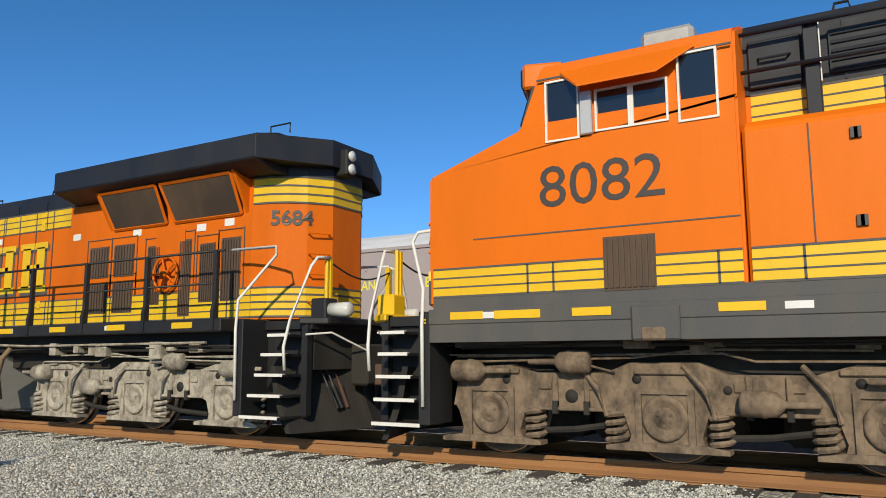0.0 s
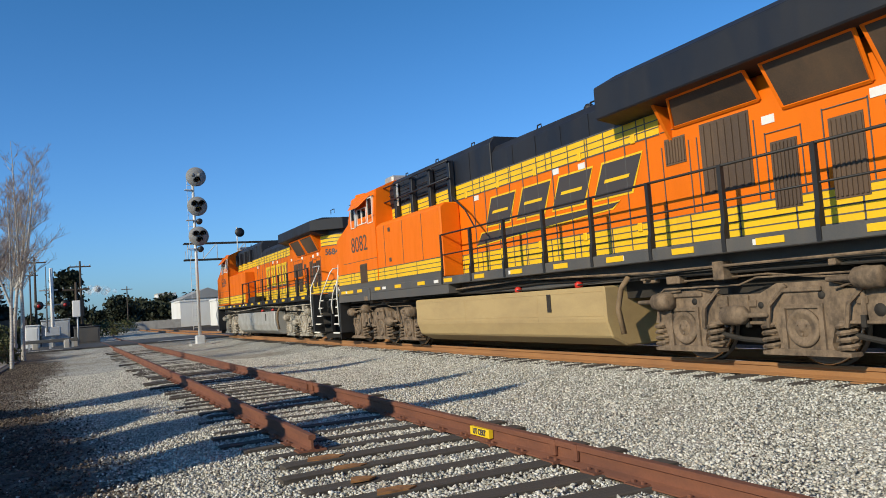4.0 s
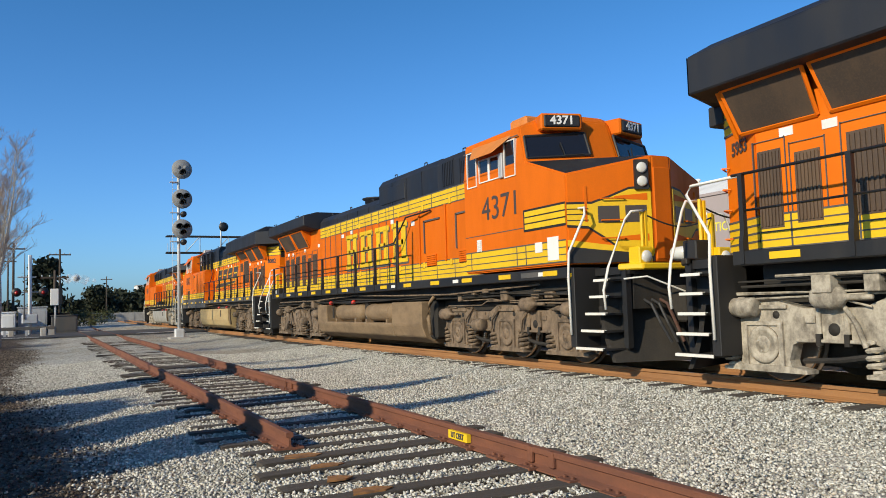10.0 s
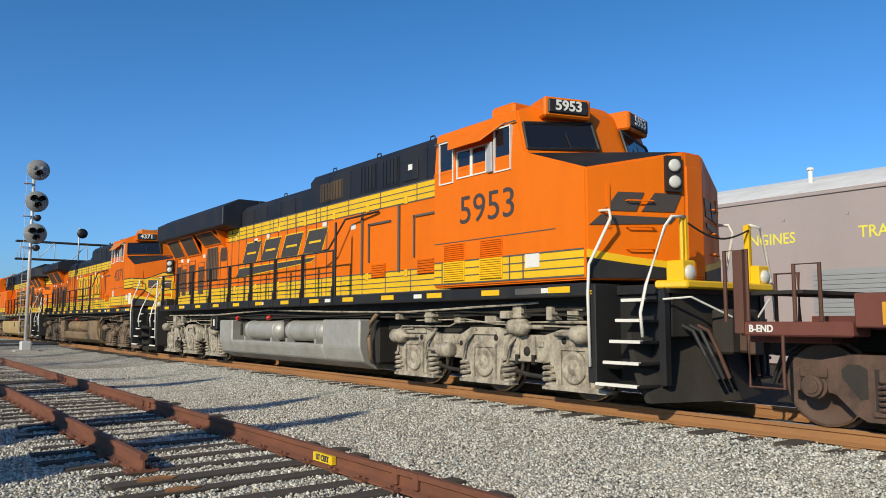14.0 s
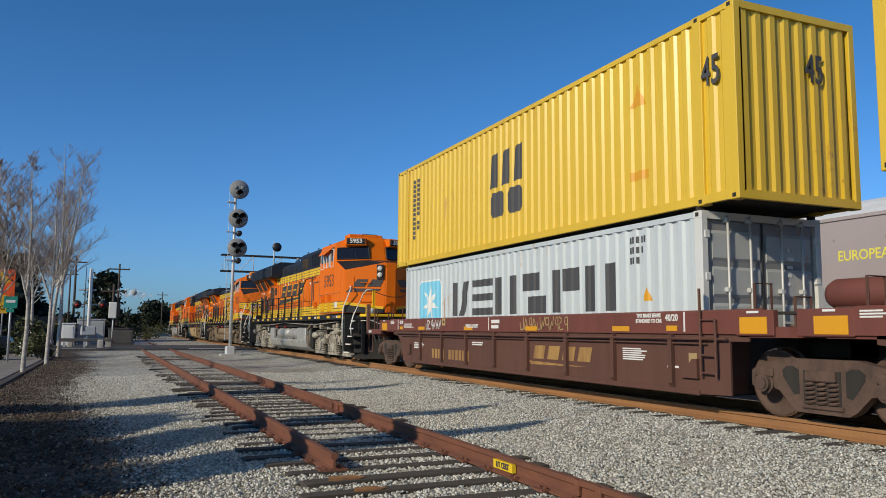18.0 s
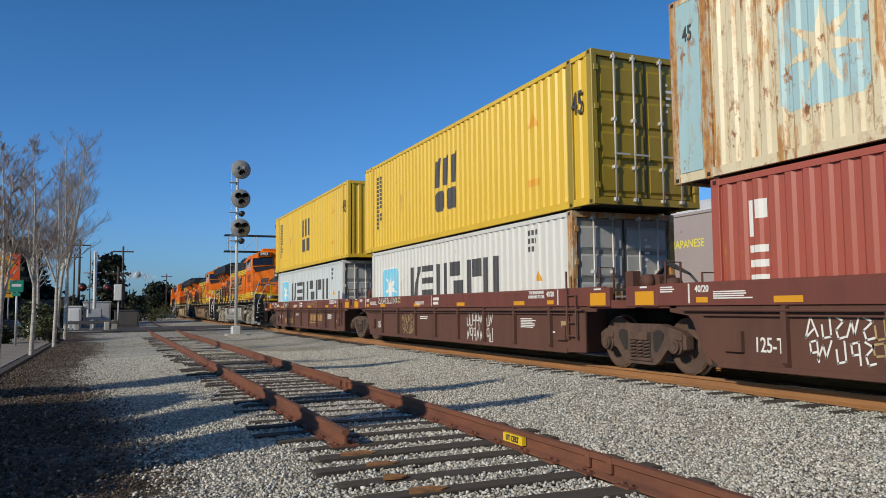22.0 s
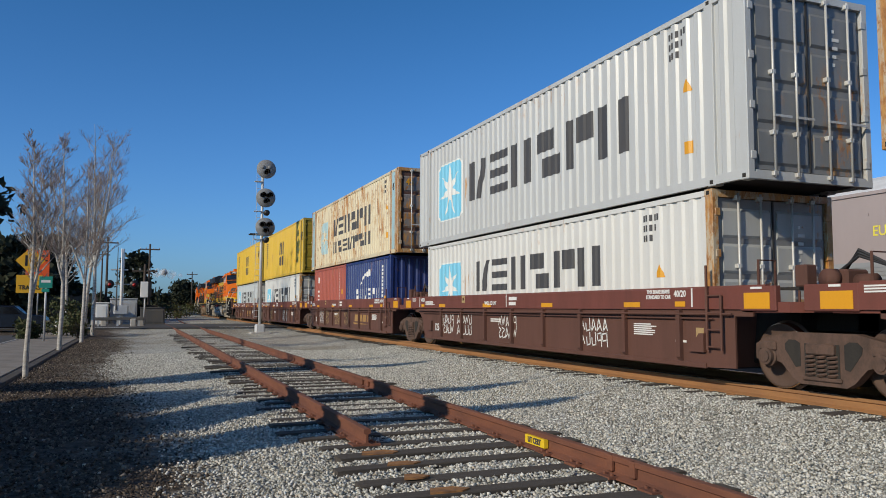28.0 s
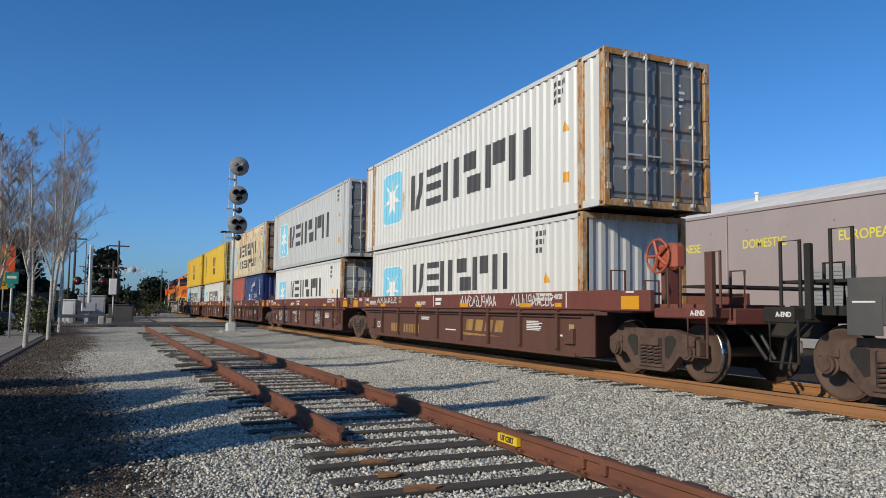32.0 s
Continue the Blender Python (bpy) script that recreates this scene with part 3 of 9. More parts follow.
def make_cab(loco, paint_side, near, front_style, number):
    """The wide-nosed cab: body, windscreens, side windows, awning, number boards."""
    W0 = 1.52
    bm = bmesh.new()
    low = [(-W0, 5.95), (-W0, 9.45), (-0.2, 10.08), (0.2, 10.08), (W0, 9.45), (W0, 5.95)]
    mid_z = [3.62, 3.22, 3.50, 3.50, 3.22, 3.62]
    v0 = [bm.verts.new((x, y, 1.70)) for x, y in low]
    v1 = [bm.verts.new((x, y, z)) for (x, y), z in zip(low, mid_z)]
    base = [(-W0, 5.95), (-W0, 8.26), (-0.30, 8.66), (0.30, 8.66), (W0, 8.26), (W0, 5.95)]
    v2 = [bm.verts.new((x, y, 3.64 if abs(x) > 1 else 3.70)) for x, y in base]
    top = [(-1.46, 5.95), (-1.46, 8.02), (-0.30, 8.36), (0.30, 8.36), (1.46, 8.02), (1.46, 5.95)]
    v3 = [bm.verts.new((x, y, 4.34 if abs(x) > 1 else 4.46)) for x, y in top]
    roof = [(-0.85, 5.95), (-0.85, 7.9), (-0.28, 8.2), (0.28, 8.2), (0.85, 7.9), (0.85, 5.95)]
    v4 = [bm.verts.new((x, y, 4.60)) for x, y in roof]
    for lo, hi in ((v0, v1), (v2, v3), (v3, v4)):
        for i in range(5):
            bm.faces.new((lo[i], lo[i + 1], hi[i + 1], hi[i]))
        bm.faces.new((lo[5], lo[0], hi[0], hi[5]))
    for k, a in enumerate(((v1[0], v1[1], v2[1], v2[0]), (v1[1], v1[2], v2[2], v2[1]), (v1[2], v1[3], v2[3], v2[2]), (v1[3], v1[4], v2[4], v2[3]), (v1[4], v1[5], v2[5], v2[4]))):
        bm.faces.new(a).material_index = 1 if 0 < k < 4 else 0
    bm.faces.new(v0)
    bm.faces.new(v4)
    bm.faces.new((v1[5], v1[0], v2[0], v2[5]))
    bmesh.ops.bevel(bm, geom=[e for e in bm.edges if e.calc_length() > 0.4], offset=0.025, segments=2, affect="EDGES")
    cab = part("cab", bm, [ORANGE, BLACK], loco)
    # windscreens
    for s in (-1, 1):
        c = [Vector((s * 1.44, 8.235, 3.70)), Vector((s * 0.34, 8.625, 3.76)), Vector((s * 0.34, 8.47, 4.19)), Vector((s * 1.41, 8.11, 4.12))]
        nrm = (c[1] - c[0]).cross(c[3] - c[0]).normalized() * (1 if s < 0 else -1)
        nrm = nrm if nrm.y > 0 else -nrm
        cen = sum(c, Vector()) / 4
        bm = bmesh.new()
        bm.faces.new([bm.verts.new(p + nrm * 0.018) for p in c])
        r = bmesh.ops.extrude_face_region(bm, geom=bm.faces[:])
        bmesh.ops.translate(bm, vec=nrm * 0.012, verts=[v for v in r["geom"] if isinstance(v, bmesh.types.BMVert)])
        scr = part("windscreen", bm, GLASS, cab)
        bm = bmesh.new()
        for i in range(4):
            tube(bm, [c[i] + nrm * 0.03 + (c[i] - cen) * 0.02, c[(i + 1) % 4] + nrm * 0.03 + (c[(i + 1) % 4] - cen) * 0.02], 0.025, 6)
        part("rubber_seal", bm, BLACK, cab)
        bm = T([c[0] * 0.4 + c[1] * 0.6 + nrm * 0.05, c[0] * 0.45 + c[1] * 0.55 + nrm * 0.06 + (c[3] - c[0]) * 0.6], 0.012, 5)
        tube(bm, [c[0] * 0.4 + c[1] * 0.6 + nrm * 0.05, c[0] * 0.1 + c[1] * 0.9 + nrm * 0.06], 0.012, 5)
        part("wiper", bm, BLACK, cab)
    # number boards over the screens
    for s in (-1, 1):
        m = Matrix.Translation((s * 0.82, 8.46, 4.39)) @ Euler((0, 0, s * radians(-17))).to_matrix().to_4x4()
        hs = part("board_housing", B(-0.40, 0.40, -0.45, 0.02, -0.16, 0.15, bevel=0.03), ORANGE, cab)
        hs.matrix_basis = m
        b = part("number_board", B(-0.34, 0.34, -0.02, 0.05, -0.11, 0.11, bevel=0.02), BLACK, cab)
        b.matrix_basis = m
        lettering("number", number, 0.22, Matrix.Translation((0, 0.056, 0.005)) @ pose(0, 0, 0, 90, 0, 180), WHITE, b, "white numerals on a black board", 1.05, 0.006)
    # side windows on both sides
    for s in (-1, 1):
        for y0, y1, z0, z1, nm in ((7.58, 7.93, 3.46, 4.11, "cab_window"), (6.63, 7.36, 3.50, 3.92, "cab_window"), (6.14, 6.49, 3.46, 4.14, "cab_window")):
            xs = W0 - 0.015
            zin = 0.075 * 0.5
            a, b = sorted((s * (xs - 0.05), s * (xs + 0.012)))
            win = part(nm, B(a, b, y0, y1, z0, z1, bevel=0.01), GLASS, cab)
            bm = bmesh.new()
            a, b = sorted((s * (xs - 0.03), s * (xs + 0.032)))
            t = 0.022
            box(bm, a, b, y0 - t, y0, z0 - t, z1 + t)
            box(bm, a, b, y1, y1 + t, z0 - t, z1 + t)
            box(bm, a, b, y0, y1, z0 - t, z0)
            box(bm, a, b, y0, y1, z1, z1 + t)
            if y1 - y0 > 0.55:
                box(bm, a, b, (y0 + y1) / 2 - 0.03, (y0 + y1) / 2 + 0.03, z0, z1)
            part("window_frame", bm, RAILWHITE if number != "4371" or y0 > 7 else WHITE, win)
        # sloping awning over the middle window
        bm = bmesh.new()
        lo, hi = s * (W0 + 0.24), s * (W0 - 0.02)
        q = [(hi, 6.33, 4.22), (hi, 7.78, 4.20), (lo, 7.50, 3.93), (lo, 6.66, 3.93)]
        vs = [bm.verts.new(p) for p in q] + [bm.verts.new((p[0], p[1], p[2] + 0.025)) for p in q]
        for fq in ((0, 1, 2, 3), (4, 7, 6, 5), (0, 4, 5, 1), (1, 5, 6, 2), (2, 6, 7, 3), (3, 7, 4, 0)):
            bm.faces.new([vs[i] for i in fq])
        part("awning", bm, paint_side, cab)
        bm = B(*sorted((s * (W0 - 0.01), s * (W0 + 0.05))), 7.41, 7.54, 3.46, 3.94, bevel=0.01)
        part("mirror", bm, STEELGREY, cab)
        a, b = sorted((s * (W0 - 0.01), s * (W0 + 0.006)))
        bm = B(a, b, 5.98, 9.42 - 0.55, 2.435, 2.45)
        box(bm, a, b, 5.98, 8.05, 4.16, 4.18)
        tagged(part("panel_seaming", bm, SILL, cab), kind="stuff")
    # air conditioner on the roof
    part("roof_unit", B(-0.7, 0.7, 6.5, 7.1, 4.56, 4.84, bevel=0.05), SILVER if number in ("5684", "8082") else paint_side, cab, "roof-top air conditioner")
    part("antenna", T([(-0.3, 7.6, 4.6), (-0.3, 7.6, 4.78), (0.3, 7.6, 4.78), (0.3, 7.6, 4.6)], 0.012, 6), BLACK, cab)
    return cab


def nose_end(loco, near, swoosh):
    """Front platform: stairwells, steps, white rails, anticlimber, ditch lights, coupler, plough, hoses."""
    end_gear(loco, 1, near)
    # the sloping nose faces: t runs from the outer corner to the middle
    ang, half = math.atan2(0.63, 1.32), 0.73
    for s in (-1, 1):
        m = Matrix.Translation((s * 0.86, 9.765, 0)) @ Euler((0, 0, -s * ang)).to_matrix().to_4x4()

        def on_face(name, pts, depth, material, label="", s=s, m=m):
            b = part(name, P([(s * (half - t), z) for t, z in pts], "y", -0.01, depth), material, loco, label)
            b.matrix_basis = m
            return b
        on_face("nose_band", [(0.0, 1.72), (1.44, 1.72), (1.44, 1.84), (0.55, 1.93), (0.0, 2.0)], 0.014, BLACK)
        on_face("nose_stripe", [(0.0, 2.0), (0.55, 1.93), (1.44, 1.84), (1.44, 1.93), (0.6, 2.02), (0.0, 2.11)], 0.016, YELLOW)
        on_face("grab_iron", [(0.30, 2.40), (0.34, 2.40), (0.34, 3.0), (0.30, 3.0)], 0.02, ORANGE)
        if swoosh:
            for k, (a, b) in enumerate(((0.32, 0.78), (0.86, 1.34))):
                on_face("emblem_block", [(a - 0.06, 2.64), (b - 0.06, 2.64), (b + 0.06, 2.90), (a + 0.14, 2.90)], 0.016, LETTER, "dark slanted emblem block")
            on_face("emblem_bar", [(0.04, 2.44), (1.22, 2.48), (1.30, 2.56), (0.20, 2.58)], 0.016, LETTER, "dark emblem bar")
        else:
            arc = [(0.0, 2.36), (0.35, 2.33), (0.62, 2.15), (0.95, 1.90), (1.42, 1.80), (1.42, 2.95), (1.05, 2.93), (0.72, 2.80), (0.42, 2.70), (0.0, 2.70)]
            on_face("nose_panel_edge", [(t, z + (0.04 if z > 2.5 else -0.04)) for t, z in arc], 0.012, BLACK)
            on_face("nose_panel", arc, 0.016, YELLOW, "yellow emblem panel edged in black")
            for z in (2.43, 2.53, 2.62):
                on_face("nose_line", [(0.0, z - 0.008), (0.36, z - 0.008), (0.36, z + 0.008), (0.0, z + 0.008)], 0.020, BLACK)
            for a in (0.52, 0.98):
                on_face("emblem_block", [(a, 2.38), (a + 0.36, 2.38), (a + 0.36, 2.66), (a, 2.66)], 0.020, LETTER, "dark upright emblem block")
            for z in (2.10, 2.78):
                on_face("nose_wedge", [(0.80, z), (1.36, z - 0.04), (1.36, z + 0.08), (0.80, z + 0.04)], 0.020, ORANGE)
        for z in (2.12, 2.42, 2.78):
            g = part("grab_iron", T([(s * -0.22, 0.0, z), (s * -0.22, 0.075, z), (s * 0.16, 0.075, z), (s * 0.16, 0.0, z)], 0.012, 5), ORANGE, loco)
            g.matrix_basis = m
        if s == near:
            head = on_face("headlight", [(1.15, 2.92), (1.38, 2.92), (1.38, 3.42), (1.15, 3.42)], 0.07, BLACK)
            for z in (3.05, 3.28):
                part("lamp", lathe(bmesh.new(), [(0.085, 0.07), (0.09, 0.10), (0.06, 0.115), (0.01, 0.12)], (s * (half - 1.265), 0, z), "y", 16), LENS, head)
    part("nose_door", B(-0.18, 0.18, 10.06, 10.095, 1.75, 3.3, bevel=0.01), ORANGE, loco)


def end_gear(loco, e, near):
    """Everything on one end platform; e is +1 for the nose end and -1 for the other."""
    o = 0.0 if e > 0 else 0.28
    bm = bmesh.new()
    prism(bm, [(-1.1, e * (9.4 + o)), (1.1, e * (9.4 + o)), (1.1, e * (10.45 + o)), (-1.1, e * (10.45 + o))], "z", 1.50, 1.62)
    part("end_platform", bm, BLACK, loco)
    for s in (-1, 1):
        a, b = sorted((s * 1.0, s * 1.54))
        stair = part("stairwell", B(a, b, *sorted((e * (9.45 + o), e * (9.60 + o))), 0.34, 1.64, bevel=0.01), BLACK, loco)
        y0, y1 = sorted((e * (9.60 + o), e * (10.3 + o)))
        part("stair_panel", B(min(s * 0.98, s * 1.04), max(s * 0.98, s * 1.04), y0, y1, 0.30, 1.6), BLACK, stair)
        part("stair_post", B(min(s * 1.04, s * 1.14), max(s * 1.04, s * 1.14), *sorted((e * (10.30 + o), e * (10.40 + o))), 0.34, 1.64), BLACK, stair)
        for k, (z, yl) in enumerate(((0.33, 9.58), (0.61, 9.68), (0.88, 9.76), (1.15, 9.83), (1.41, 9.90))):
            yy0, yy1 = sorted((e * (yl + o), e * (10.26 + o)))
            x0, x1 = sorted((s * 1.06, s * (1.54 - 0.04 * k)))
            st = part("step", B(x0, x1, yy0, yy1, z - 0.02, z + 0.012), BLACK, stair)
            xe = s * (1.545 - 0.04 * k)
            part("step_edge", B(*sorted((xe, xe - s * 0.05)), yy0, yy1, z - 0.016, z + 0.024), RAILWHITE, st, "white step edge")
        # curved white grab rails either side of the steps
        yb = e * (9.52 + o)
        part("step_rail", T([(s * 1.57, yb, 0.55), (s * 1.59, yb, 1.5), (s * 1.56, yb, 1.9), (s * 1.40, yb + e * (0.25 + o), 2.5), (s * 1.36, yb + e * (0.2 + o), 2.62), (s * 1.33, yb - e * (0.1 + o), 2.64)], 0.021, 8), RAILWHITE, loco, "white curved grab rail")
        part("step_rail", T([(s * 1.50, e * (10.33 + o), 0.95), (s * 1.53, e * (10.33 + o), 1.25), (s * 1.45, e * (10.36 + o), 1.6), (s * 1.12, e * (10.42 + o), 2.35), (s * 1.02, e * (10.45 + o), 2.48), (s * 0.75, e * (10.45 + o), 2.5)], 0.021, 8), RAILWHITE, loco, "white curved grab rail")
        bm = T([(s * 0.78, e * (10.42 + o), 1.6), (s * 0.78, e * (10.42 + o), 2.52)], 0.03, 6)
        box(bm, *sorted((s * 0.70, s * 0.74)), *sorted((e * (10.38 + o), e * (10.46 + o))), 1.6, 2.5)
        part("end_post", bm, YELLOW, loco)
        part("uncoupling_lever", T([(s * 1.2, e * (10.42 + o), 1.42), (s * 0.9, e * (10.62 + o), 1.45), (s * 0.3, e * (10.8 + o), 1.2)], 0.014, 6), RAILWHITE, loco)
        lamp = part("ditch_light", B(s * 0.86 - 0.14, s * 0.86 + 0.14, *sorted((e * (10.32 + o), e * (10.58 + o))), 1.62, 1.92, bevel=0.02), YELLOW if e > 0 else BLACK, loco)
        part("lamp", lathe(bmesh.new(), [(0.1, 0.0), (0.1, e * (0.03 + o)), (0.07, e * (0.06 + o)), (0.01, e * (0.065 + o))], (s * 0.86, e * (10.57 + o), 1.76), "y", 16), LENS, lamp)
    bm = bmesh.new()
    prism(bm, [(-1.22, e * (10.30 + o)), (1.22, e * (10.30 + o)), (0.98, e * (10.64 + o)), (-0.98, e * (10.64 + o))], "z", 1.56, 1.66, bevel=0.02)
    part("anticlimber", bm, YELLOW if e > 0 else BLACK, loco)
    bm = prism(bmesh.new(), [(-1.0, 0.95), (1.0, 0.95), (0.98, 1.56), (-0.98, 1.56)], "y", *sorted((e * (10.30 + o), e * (10.40 + o))))
    box(bm, -0.32, 0.32, *sorted((e * (10.5 + o), e * (10.8 + o))), 0.72, 1.3, bevel=0.03)
    part("pilot_plate", bm, UNDER, loco)
    # plough: a folded plate, lower edge forward
    bm = bmesh.new()
    prof = [(10.28, 1.0), (10.36, 0.62), (10.48, 0.32), (10.58, 0.12), (10.50, 0.12), (10.38, 0.32), (10.27, 0.62), (10.2, 1.0)]
    for s in (-1, 1):
        vs0 = [bm.verts.new((s * 1.3, e * (y + o - 0.3), z)) for y, z in prof]
        vs1 = [bm.verts.new((s * 0.02, e * (y + o + 0.12), z)) for y, z in prof]
        k = len(prof)
        for i in range(k):
            bm.faces.new((vs0[i], vs0[(i + 1) % k], vs1[(i + 1) % k], vs1[i]))
        bm.faces.new(vs0)
        bm.faces.new(vs1)
    part("snow_plough", bm, UNDER, loco)
    bm = B(-0.14, 0.14, *sorted((e * 10.5, e * 11.0)), 0.74, 1.0, bevel=0.03)
    prism(bm, [(-0.22, e * 10.95), (-0.05, e * 11.2), (0.05, e * 11.0), (0.2, e * 11.18), (0.24, e * 10.95)], "z", 0.72, 1.02, bevel=0.02)
    part("coupler", bm, WHEEL, loco)
    for k, (x, mtl) in enumerate(((-0.75, HOSE), (-0.62, HOSE), (-0.45, BRONZE), (0.45, BRONZE), (0.62, HOSE), (0.78, HOSE))):
        part("air_hose", T([(x, e * 10.36, 1.1), (x, e * 10.55, 1.02), (x * 0.92, e * 10.68, 0.72), (x * 0.75, e * 10.76, 0.42)], 0.026, 6), mtl, loco)
    bm = bmesh.new()
    for s in (-1, 1):
        pts = [(s * (0.70 - 0.7 * i / 6), e * (10.46 + o), 2.42 - 0.16 * math.sin(math.pi * i / 12)) for i in range(7)]
        tube(bm, pts, 0.014, 5)
    part("safety_chain", bm, UNDER, loco)


def loco(number, era, facing, u, truck_paint, tank_paint, label):
    """One six-axle diesel. era: 'old' (lettered in yellow, thin cooling wings) or 'new' (dark emblem, deep wings).
    facing: 0 nose first along the track, 180 tail first."""
    L = empty("locomotive", label, "locomotive", "diesel locomotives of the train")
    near = -1 if facing == 0 else 1
    old = era == "old"
    # main frame
    bm = bmesh.new()
    box(bm, -1.55, 1.55, -9.46, 9.46, 1.48, 1.66, bevel=0.012)
    box(bm, -1.2, 1.2, -9.3, 9.3, 1.22, 1.48)
    if facing == 0 and not old:
        box(bm, -1.55, 1.55, 1.6, 9.44, 1.28, 1.48)
    part("frame", bm, SILL if facing == 0 and not old else BLACK, L)
    for k in range(13):
        y = -8.9 + k * 1.47
        part("sill_reflector", B(*sorted((near * 1.548, near * 1.558)), y, y + 0.42, 1.535, 1.62), YELLOW, L, "yellow reflective plate")
    for k, y in enumerate((-7.2, -4.5, -1.3, 2.1, 5.4, 8.5)):
        part("data_plate", B(*sorted((near * 1.549, near * 1.557)), y, y + 0.24, 1.54, 1.61), WHITE, L, "small white data plate")
    # underframe piping
    for k in range(6):
        z, x = 1.36 - 0.05 * (k % 3), near * (1.18 + 0.06 * (k % 4))
        ys = [-9.0 + 3.6 * j + 0.7 * math.sin(k * 2.1 + j) for j in range(6)]
        part("air_pipe", T([(x, y, z + 0.06 * math.sin(3.3 * k + 2 * j)) for j, y in enumerate(ys)], 0.013 + 0.006 * (k % 2), 6), UNDER if k % 3 else truck_paint, L)
    rnd = random.Random(int(number))
    for k in range(16):
        y = rnd.choice((-1, 1)) * rnd.uniform(4.4, 9.0)
        w, h = rnd.uniform(0.08, 0.28), rnd.uniform(0.06, 0.16)
        part("valve_box", B(*sorted((near * 1.1, near * rnd.uniform(1.2, 1.4))), y, y + w, 1.2 - h + rnd.uniform(0, 0.22), 1.24 + rnd.uniform(0, 0.16), bevel=0.012), truck_paint, L)
    part("centre_sill", B(-0.95, 0.95, -9.2, 9.2, 0.95, 1.3), UNDER, L)
    # bogies and wheels
    rear_yc = -7.4 if number == "5953" else -7.26
    for yc, f in ((6.87, 1), (rear_yc, -1)):
        loco_truck(L, yc, f, truck_paint, near)
    for y in (rear_yc - 1.98, rear_yc, rear_yc + 2.0, 4.87, 6.87, 8.85):
        ROLLERS.append((wheelset(L, y, 0.533, 0.533, LOCOWHEEL, 1.02), y, 0.533, 0.533, 1 if facing == 0 else -1))
    # fuel tank
    y0, y1 = {"5684": (-3.55, 4.4), "8082": (-3.77, 3.78), "4371": (-4.3, 3.5), "5953": (-4.3, 3.3)}[number]
    plain = facing == 0
    prof = [(-1.42, 1.18), (1.42, 1.18), (1.42, 0.62), (1.32, 0.34), (1.0, 0.18), (-1.0, 0.18), (-1.32, 0.34), (-1.42, 0.62)]
    if plain:
        tank = part("fuel_tank", P(prof, "y", y0, y1, bevel=0.03), tank_paint, L)
        for z in (0.70, 1.10):
            part("weld_seam", T([(near * 1.42, y0 + 0.05, z), (near * 1.42, y1 - 0.05, z)], 0.007, 5), tank_paint, tank)
        for y in (y0 + 2.0, y0 + 4.9):
            part("weld_seam", T([(near * 1.42, y, 0.62), (near * 1.42, y, 1.16)], 0.006, 5), tank_paint, tank)
    else:
        # stepped tank: a low section under two air reservoirs, a full-height section towards the cab
        low = [(-1.42, 0.66), (1.42, 0.66), (1.42, 0.58), (1.32, 0.34), (1.0, 0.18), (-1.0, 0.18), (-1.32, 0.34), (-1.42, 0.58)]
        bm = P(low, "y", y0 + 0.55, 1.75, bevel=0.03)
        prism(bm, prof, "y", 1.75, y1, bevel=0.03)
        prism(bm, prof, "y", y0, y0 + 0.9, bevel=0.03)
        tank = part("fuel_tank", bm, tank_paint, L)
        for a, b in ((-2.85, -0.62), (-0.36, 1.68)):
            bm = lathe(bmesh.new(), [(0.02, a), (0.13, a + 0.03), (0.22, a + 0.12), (0.235, a + 0.22), (0.235, b - 0.22), (0.22, b - 0.12), (0.13, b - 0.03), (0.02, b)], (near * 1.14, 0, 0.93), "y", 22)
            res = part("air_reservoir", bm, tank_paint, L)
            for y in (a + 0.3, b - 0.3):
                bm = lathe(bmesh.new(), [(0.238, y - 0.03), (0.247, y - 0.02), (0.247, y + 0.02), (0.238, y + 0.03)], (near * 1.14, 0, 0.93), "y", 22)
                box(bm, *sorted((near * 1.2, near * 1.4)), y - 0.05, y + 0.05, 0.62, 0.76)
                part("strap", bm, tank_paint, res)
        part("equipment_rack", B(*sorted((near * 0.8, near * 1.2)), -0.62, -0.36, 0.66, 1.2), UNDER, L)
    if number == "5953":
        jb = part("junction_box", B(*sorted((near * 1.2, near * 1.42)), y0 - 0.75, y0 - 0.25, 0.92, 1.3, bevel=0.02), BLACK, L, "black electrical junction box")
        part("box_label", B(*sorted((near * 1.42, near * 1.426)), y0 - 0.5, y0 - 0.4, 1.02, 1.2), WHITE, jb)
        part("box_label", B(*sorted((near * 1.42, near * 1.426)), y0 - 0.7, y0 - 0.64, 1.0, 1.22), TANKTAN, jb)
    yp, d = (y1, 1) if facing else (y0, -1)
    part("drain_pipe", T([(near * 1.3, yp + d * 0.5, 1.3), (near * 1.36, yp + d * 0.36, 1.12), (near * 1.36, yp + d * 0.25, 0.8), (near * 1.3, yp + d * 0.27, 0.4)], 0.045, 8), TANKBROWN, L)
    part("tank_skid", B(-1.2, 1.2, y1, y1 + 0.35, 0.3, 1.2, bevel=0.05), UNDER, L)
    bm = T([(near * 1.43, y0 + 1.6, 1.06), (near * 1.43, y0 + 1.6, 0.82)], 0.018, 6)
    box(bm, *sorted((near * 1.41, near * 1.435)), y0 + 1.54, y0 + 1.66, 0.78, 1.1)
    part("fuel_gauge", bm, UNDER, tank)
    for y in (y0 + 0.9, y0 + 2.9):
        part("filler_cap", lathe(bmesh.new(), [(0.05, 0), (0.07, 0.02), (0.07, 0.08), (0.03, 0.11)], (near * 1.25, y, 1.18), "z", 12), REDCAP, tank, "red filler cap")
